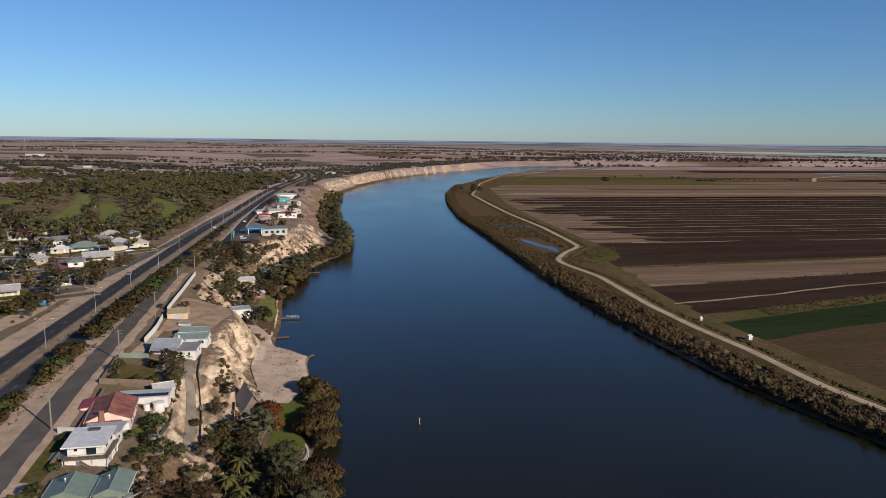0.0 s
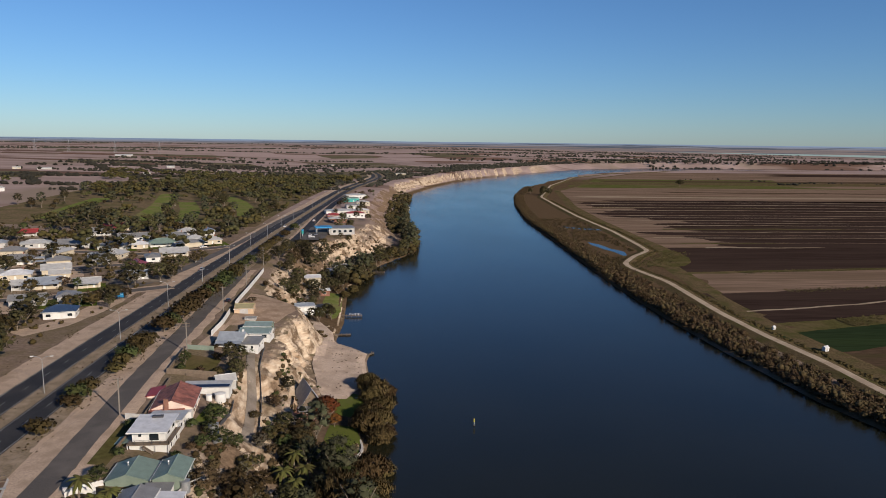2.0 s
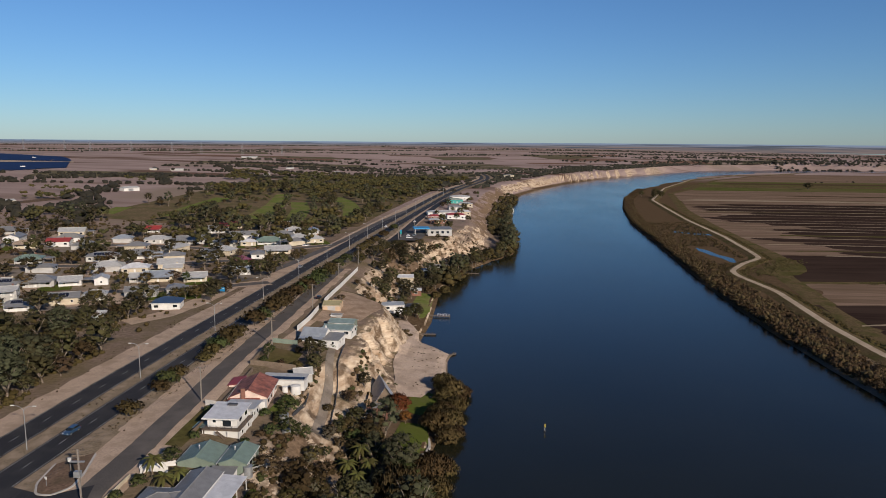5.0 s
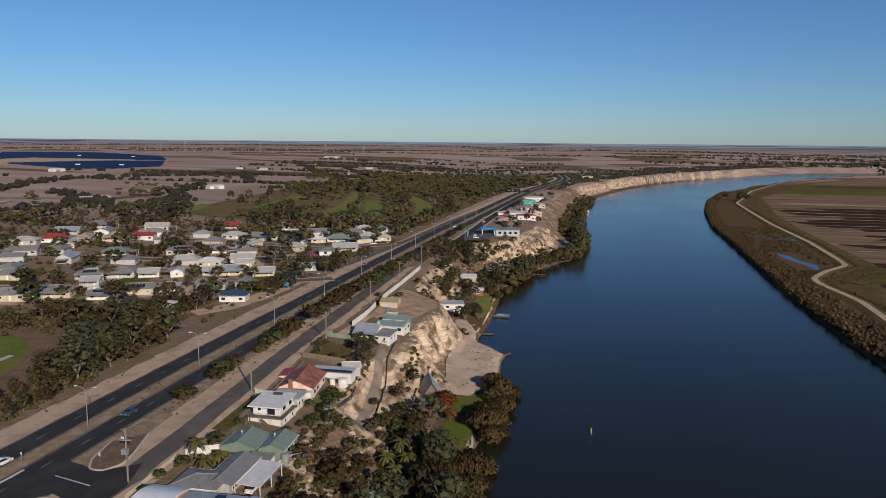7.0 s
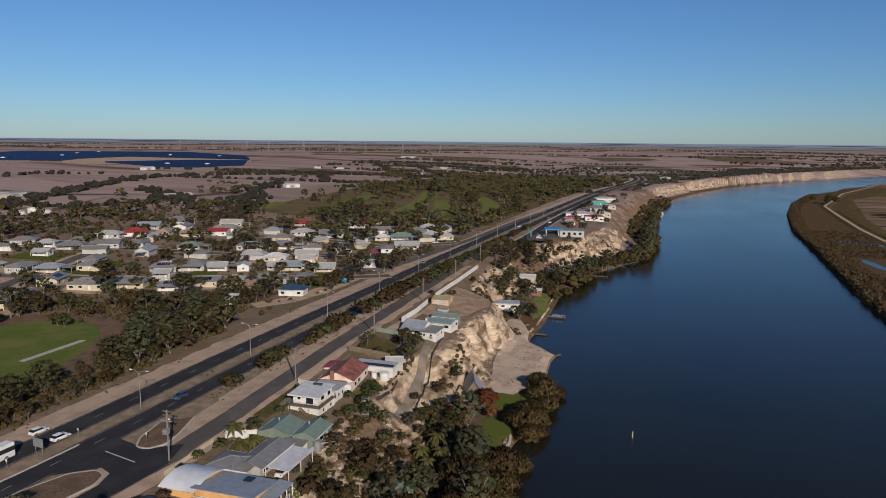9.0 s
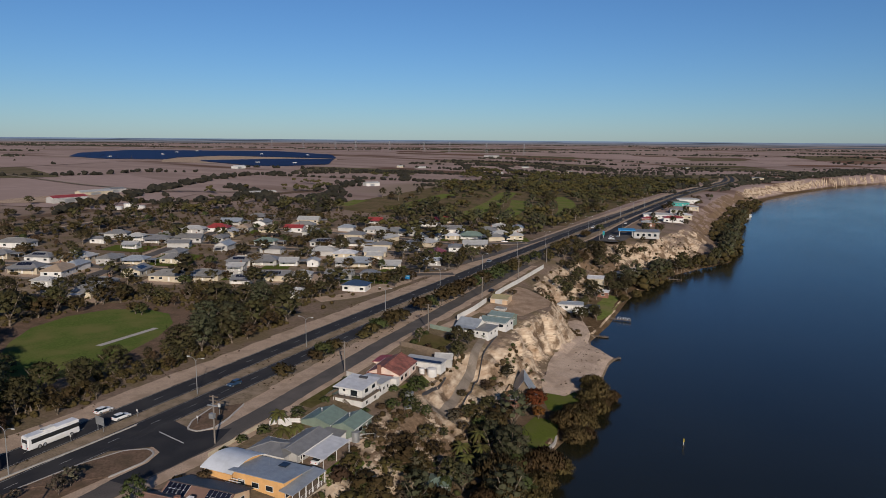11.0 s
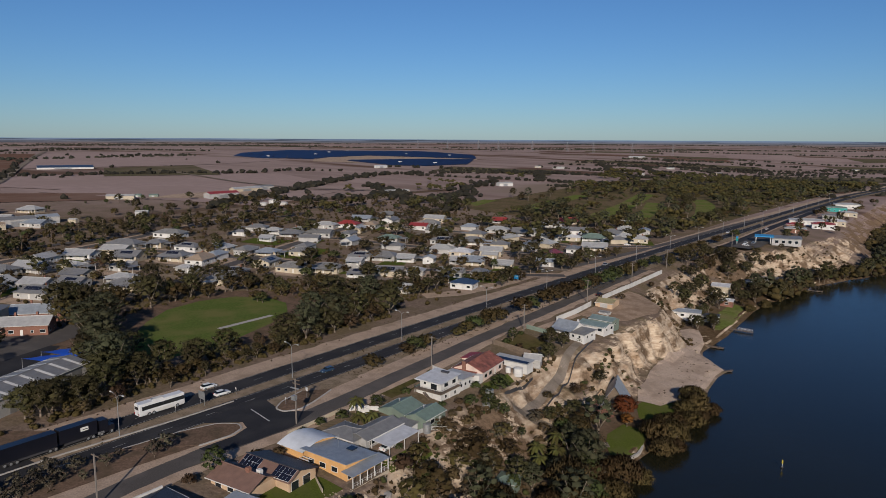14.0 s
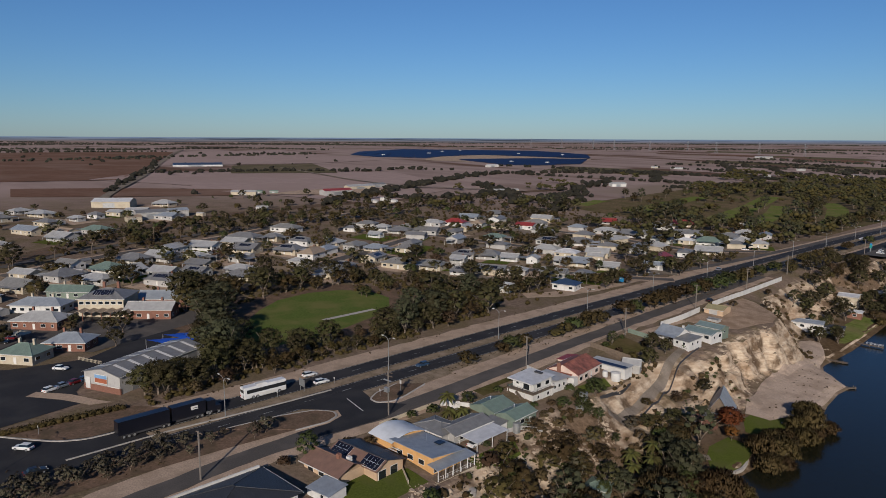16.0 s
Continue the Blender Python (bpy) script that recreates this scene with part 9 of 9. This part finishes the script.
BLACK = paint("black_truck", (0.010, 0.011, 0.018), 0.1)
ob = thing("truck", (-92.6, 76.5, 20.08), 89, "long black double-trailer truck on the highway", "truck")
for a, b in ((-12.6, -0.6), (0.0, 8.4)):
    t = bx("trailer", ob, BLACK, a, -1.25, 1.05, b, 1.25, 4.25)
    bx("side_skirt", t, DARK_TRIM, a + 1.0, -1.15, 0.5, b - 0.6, 1.15, 1.03)
bm = bmesh.new()
block(bm, 9.0, -1.2, 0.6, 11.0, 1.2, 3.7)
block(bm, 11.02, -1.05, 0.6, 12.6, 1.05, 2.0)
part("cab", bm, BLACK, ob)
bx("windscreen", ob, GLASS, 10.98, -1.05, 2.15, 11.05, 1.05, 3.2)
for s in (-1, 1):
    bx("fuel_tank", ob, STEEL, 8.6, s * 1.1 - 0.15, 0.5, 10.0, s * 1.1 + 0.15, 1.1)
    bx("headlight", ob, LIGHT_GLASS, 12.58, s * 0.8 - 0.15, 0.9, 12.64, s * 0.8 + 0.15, 1.15)
# the pale emblem on the trailer, as plain shapes
bx("emblem", ob, TRIM, 4.6, -1.275, 2.6, 6.4, -1.262, 3.5)
bx("emblem_bar", ob, BLACK, 5.1, -1.285, 2.9, 6.4, -1.277, 3.05)
wheels(ob, [(x, s) for s in (-1.1, 1.1) for x in (-11.4, -10.2, -9.0, -2.2, -1.0, 6.2, 7.4, 9.4, 11.8)], True)

# ---- signs ----
ob = thing("road_sign", (-89.4, 111.8, 20), 84, "grey back of a large road sign on two posts", "road sign")
bx("panel", ob, STEEL, -0.05, -1.5, 1.6, 0.05, 1.5, 3.6)
for y in (-1.0, 1.0):
    bx("post", ob, STEEL, 0.055, y - 0.05, -0.3, 0.16, y + 0.05, 3.5)
for x, y, w, h, up in ((-70.6, 131.0, 0.9, 1.1, 2.2), (-71.6, 124.5, 0.5, 0.6, 1.6), (-90.2, 104.5, 0.5, 0.5, 1.4), (-108.2, 52.0, 0.7, 0.4, 1.8), (-88.6, 122.0, 0.5, 0.5, 1.4)):
    ob = thing("road_sign", (x, y, 20), 80, "small roadside sign on a post", "road sign", "small road signs")
    bx("panel", ob, TRIM, -0.03, -w / 2, up, 0.03, w / 2, up + h)
    bx("post", ob, STEEL, 0.032, -0.04, -0.3, 0.1, 0.04, up + h)
ob = thing("road_sign", (-104.5, 302.0, 20), 75, "blue information sign beside the highway", "road sign")
bx("panel", ob, BLUE, -0.04, -1.4, 1.4, 0.04, 1.4, 3.4)
for y in (-1.0, 1.0):
    bx("post", ob, STEEL, 0.045, y - 0.05, -0.3, 0.14, y + 0.05, 3.3)
bx("text_bar", ob, TRIM, -0.052, -1.1, 2.7, -0.042, 1.1, 2.9)
for x, y, w, h, label in ((194.5, 276.5, 2.2, 1.8, "white box-shaped pump shed in the field"), (191.5, 311.5, 1.2, 1.4, "small pale pump shed behind the levee")):
    ob = thing("pump_shed", (x, y, 1.2), 15, label, "shed")
    walls_of(ob, w, w * 0.8, h, 0.4, WHITE, True)
    hip_roof(ob, w, w * 0.8, h, 0.4, 0.12, ROOFS["w"], True)
    bx("door", ob, GREY_WALL, -0.35, -w * 0.4 - 0.05, 0.0, 0.35, -w * 0.4 - 0.005, h * 0.8)

# ---- jetties, buoy, pontoon ----
def jetty(x0, y0, x1, y1, wide, label, high=0.75):
    a, b = Vector((x0, y0, 0)), Vector((x1, y1, 0))
    ob = thing("jetty", (x0, y0, 0), math.degrees(math.atan2(y1 - y0, x1 - x0)), label, "jetty")
    n = (b - a).length
    k, at = 0, 0.0
    while at < n:
        bx("plank", ob, WOOD, at, -wide / 2, high - 0.06, at + 0.36, wide / 2, high)
        at += 0.4
    for s in (-1, 1):
        bx("beam", ob, WOOD, 0, s * wide * 0.4 - 0.06, high - 0.24, n, s * wide * 0.4 + 0.06, high - 0.065)
        for j in range(int(n / 2.5) + 1):
            bm = bmesh.new()
            px = min(n - 0.2, 0.3 + 2.5 * j)
            rod(bm, (px, s * wide * 0.45, -2.2), (px, s * wide * 0.45, high + 0.5), 0.1, 0.09, 6)
            part("pile", bm, WOOD, ob)
    return ob


j = jetty(-17.5, 349.5, -4.5, 349, 1.4, "narrow timber jetty with handrails at its end")
railing(j, (6.5, -0.6), (12.8, -0.6), 0.75, 1.0, 5, TRIM)
railing(j, (6.5, 0.6), (12.8, 0.6), 0.75, 1.0, 5, TRIM)
jetty(-2.5, 196.5, 4.5, 199.5, 0.8, "pale narrow landing stage", 0.6)
jetty(-16, 315, -9, 315.2, 2.0, "low wide landing by the beach", 0.45)
jetty(-2.0, 281.5, 1.5, 286.0, 1.2, "small pale landing at the tip of the beach", 0.5)
jetty(0, 470, 8, 470, 1.2, "small timber landing under willows", 0.6)
ob = thing("retaining_wall", (0, 0, 0), 0, "pale stone edging round the riverside lawn", "wall")
x, y, nx, ny, s = along([(-4.2, 184.5), (-1.6, 187.5), (-0.8, 192), (-1.5, 197), (-3.2, 201)], 1.2)
for k in range(len(x) - 1):
    bm = bmesh.new()
    solid(bm, ((x[k] - 0.3, y[k], 1.25), (x[k] + 0.35, y[k], 1.2), (x[k + 1] + 0.35, y[k + 1] - 0.06, 1.2), (x[k + 1] - 0.3, y[k + 1] - 0.06, 1.25)), 1.6)
    part("stone", bm, CONCRETE, ob)
ob = thing("houseboat", (41.5, 917, 0), 80, "small white moored houseboat by the bank", "boat")
bx("hull", ob, TRIM, -6, -2.2, -0.3, 6, 2.2, 0.6)
bx("cabin", ob, WHITE, -4.5, -1.9, 0.6, 4.2, 1.9, 3.0)
bx("roof", ob, ROOFS["w"], -5.0, -2.2, 3.0, 4.8, 2.2, 3.15)
YELLOW = surface("yellow_buoy", (0.55, 0.42, 0.05), 0.5, vary=0.05, bump=0)
ob = thing("navigation_buoy", (33.6, 208.6, 0), 0, "small yellow navigation buoy with topmark", "buoy")
bm = bmesh.new()
rod(bm, (0, 0, -0.5), (0, 0, 0.35), 0.4, 0.36, 12)
part("float", bm, DARK_TRIM, ob)
bm = bmesh.new()
rod(bm, (0, 0, 0.35), (0, 0, 1.4), 0.08, 0.08, 8)
part("post", bm, TRIM, ob)
bm = bmesh.new()
rod(bm, (0, 0, 1.25), (0, 0, 1.6), 0.22, 0.22, 10)
part("topmark", bm, YELLOW, ob)
bm = bmesh.new()
rod(bm, (0, 0, 1.8), (0, 0, 2.2), 0.2, 0.2, 10)
part("lantern", bm, YELLOW, ob)

# fences of the small yards by the drive and road
for pts, label in (([(-52.5, 205), (-43, 204)], "grey paling fence of a yard"), ([(-54, 152), (-54, 170), (-55.5, 200)], "low grey fence beside the service road"), ([(-37, 178), (-36.5, 186), (-37, 195)], "dark green mesh fence on the bank"), ([(-56, 132), (-54, 136), (-51, 137.5)], "low white wall by a palm garden")):
    ob = thing("fence", (0, 0, 0), 0, label, "fence")
    x, y, nx, ny, s = along(pts, 2.0)
    for k in range(len(x) - 1):
        z = min(ground(x[k], y[k]), ground(x[k + 1], y[k + 1]))
        bm = bmesh.new()
        o = 0.05
        solid(bm, ((x[k] - o, y[k] - o, z + 1.2), (x[k + 1] - o, y[k + 1] - o, z + 1.2), (x[k + 1] + o, y[k + 1] + o, z + 1.2), (x[k] + o, y[k] + o, z + 1.2)), 1.6)
        part("fence_panel", bm, WHITE if "white" in label else WOOD if "dark" not in label else DARK_TRIM, ob)
# driftwood, stones and clutter on the beach and bluff
rng = np.random.default_rng(3)
spots = []
while len(spots) < 420:
    x, y = -34 + 34 * rng.random(), 228 + 100 * rng.random()
    to = float(np.interp(y, TOE_Y, TOE_X))
    if to - 12 < x < float(np.interp(y, BANK_Y, BANK_X)) - 2:
        r = 0.12 + 0.35 * rng.random() ** 2
        spots.append((x, y, r, r))
verts, faces, at = [], [], 0
for x, y, r, _ in spots:
    lump = SEED_V * (1 + 0.5 * (rng.random((len(SEED_V), 1)) - 0.5)) * r * np.array([1.3, 1, 0.7]) + np.array([x, y, ground(x, y) + 0.15])
    verts.append(lump)
    faces += (SEED_F + at).tolist()
    at += len(lump)
tagged(new("stones", from_arrays("stones", np.concatenate(verts).tolist(), faces, surface("limestone", (0.30, 0.24, 0.17), 0.9, island=0.3))), "scattered stones and weed clumps on the beach", "stones", kind="stuff")

# ---- yards along the bluff: fences, shrubs, rubble ----
def paling_fence(a, b, high, material, label, step=2.0):
    ob = thing("fence", (0, 0, 0), 0, label, "fence")
    x, y, nx, ny, s = along([a, b], step)
    for k in range(len(x) - 1):
        z0, z1 = ground(x[k], y[k]), ground(x[k + 1], y[k + 1])
        bm = bmesh.new()
        side = Vector((nx[k], ny[k], 0)) * 0.04
        p, q = Vector((x[k], y[k], z0)), Vector((x[k + 1], y[k + 1], z1))
        q = p.lerp(q, 0.985)
        top = [v + Vector((0, 0, high)) for v in (p - side, p + side, q + side, q - side)]
        solid(bm, [tuple(v) for v in top], high + 0.5)
        bmesh.ops.recalc_face_normals(bm, faces=bm.faces)
        part("fence_panel", bm, material, ob)


paling_fence((-58, 170.5), (-42, 171), 1.7, GREY_WALL, "grey sheet fence between two yards")
paling_fence((-58, 205), (-44, 206.5), 1.7, WOOD, "weathered paling fence between two yards")
paling_fence((-58, 205), (-59, 229), 1.2, WOOD, "low weathered fence along the service road")
paling_fence((-58.5, 229.5), (-50, 230), 1.6, GREEN_WALL, "green sheet fence beside the white house")
paling_fence((-57, 133.5), (-51, 134), 1.4, TRIM, "low white fence before the green sheds")
paling_fence((-57, 112), (-57.2, 130), 1.0, CREAM, "low cream wall along the service road")
paling_fence((-38.5, 174), (-38, 196), 0.9, WOOD, "low timber fence above the slope")
paling_fence((-22, 203), (-22.6, 216), 1.5, TAN_WALL, "tan fence beside the paved yard")
paling_fence((-36, 135), (-33.5, 146), 1.1, GREY_WALL, "grey wall of blocks above the slope")
patch("lawn", [(-42.5, 174), (-39, 174.5), (-38.6, 187), (-41.5, 187)], 0.14, LAWN, "green strip of lawn behind the salmon house", "lawn", cell=2)
patch("lawn", [(-57, 207), (-46, 208), (-46, 222), (-57, 224)], 0.10, PASTURE, "rough green yard behind a fence", "lawn", cell=2)
patch("lawn", [(-57.5, 146), (-53.5, 146), (-53.5, 168), (-58, 168)], 0.10, PASTURE, "rough green front yard", "lawn", cell=2)
patch("yard", [(-57, 230.5), (-53, 230.5), (-51.5, 262), (-54, 262)], 0.10, GRAVEL, "bare sandy yard by the workshops", "yard", cell=2)
patch("yard", [(-52, 262), (-45, 262), (-44, 290), (-53, 290)], 0.10, GRAVEL, "bare sandy yard by the workshops", "yard", cell=2)
for x, y, tall in ((-55, 209, 0.8), (-49, 207.5, 0.9), (-47, 221, 1.0), (-56, 221, 0.7), (-44, 208, 1.0), (-52.5, 151, 0.8), (-55, 166, 0.9), (-42, 170, 0.9), (-40, 198, 0.8), (-54, 127, 1.0), (-55.5, 121, 0.8), (-55, 115, 0.7), (-51, 104, 0.9), (-54, 100, 0.8), (-55, 84, 0.9), (-41, 152, 0.7), (-39, 157, 0.8), (-50, 232, 0.6), (-38, 232, 0.7)):
    plant("bush", x, y, tall, tall)
rng = np.random.default_rng(8)
verts, faces, at = [], [], 0
for k in range(900):
    y = 92 + 135 * rng.random()
    tp = float(np.interp(y, TOP_Y, TOP_X))
    x = tp + 2 + 12 * rng.random()
    if float(bumps(x, y, 10, 23)) < 0.05 or (170 < y and abs(x + 33) < 2.6):
        continue
    r = 0.15 + 0.45 * rng.random() ** 3
    lump = SEED_V * (1 + 0.7 * (rng.random((len(SEED_V), 1)) - 0.5)) * r * np.array([1.2, 1.0, 0.7]) + np.array([x, y, ground(x, y) + r * 0.2])
    verts.append(lump)
    faces += (SEED_F + at).tolist()
    at += len(lump)
tagged(new("rubble", from_arrays("rubble", np.concatenate(verts).tolist(), faces, surface("rubble_stone", (0.42, 0.34, 0.26), 0.95, island=0.3))), "pale broken stones scattered down the slope", "rubble", kind="stuff")

spots = []
for k in range(80):
    y = 236 + 75 * rng.random()
    x = float(np.interp(y, BANK_Y, BANK_X)) - 3 - 15 * rng.random()
    if float(bumps(x, y, 9, 37)) > -0.1:
        spots.append((x, y, 0.15 + 0.4 * rng.random() ** 2, 0.3))
thicket("beach_weeds", "dark low weeds and litter on the beach sand", "weeds", spots, LEAF_BROWN, 16, 0.3, 81, squash=0.25, low=0.9)

# the trees that the others were copied from are not part of the place
for some in KINDS.values():
    for ob in some:
        for o in (*ob.children_recursive, ob):
            bpy.data.objects.remove(o)
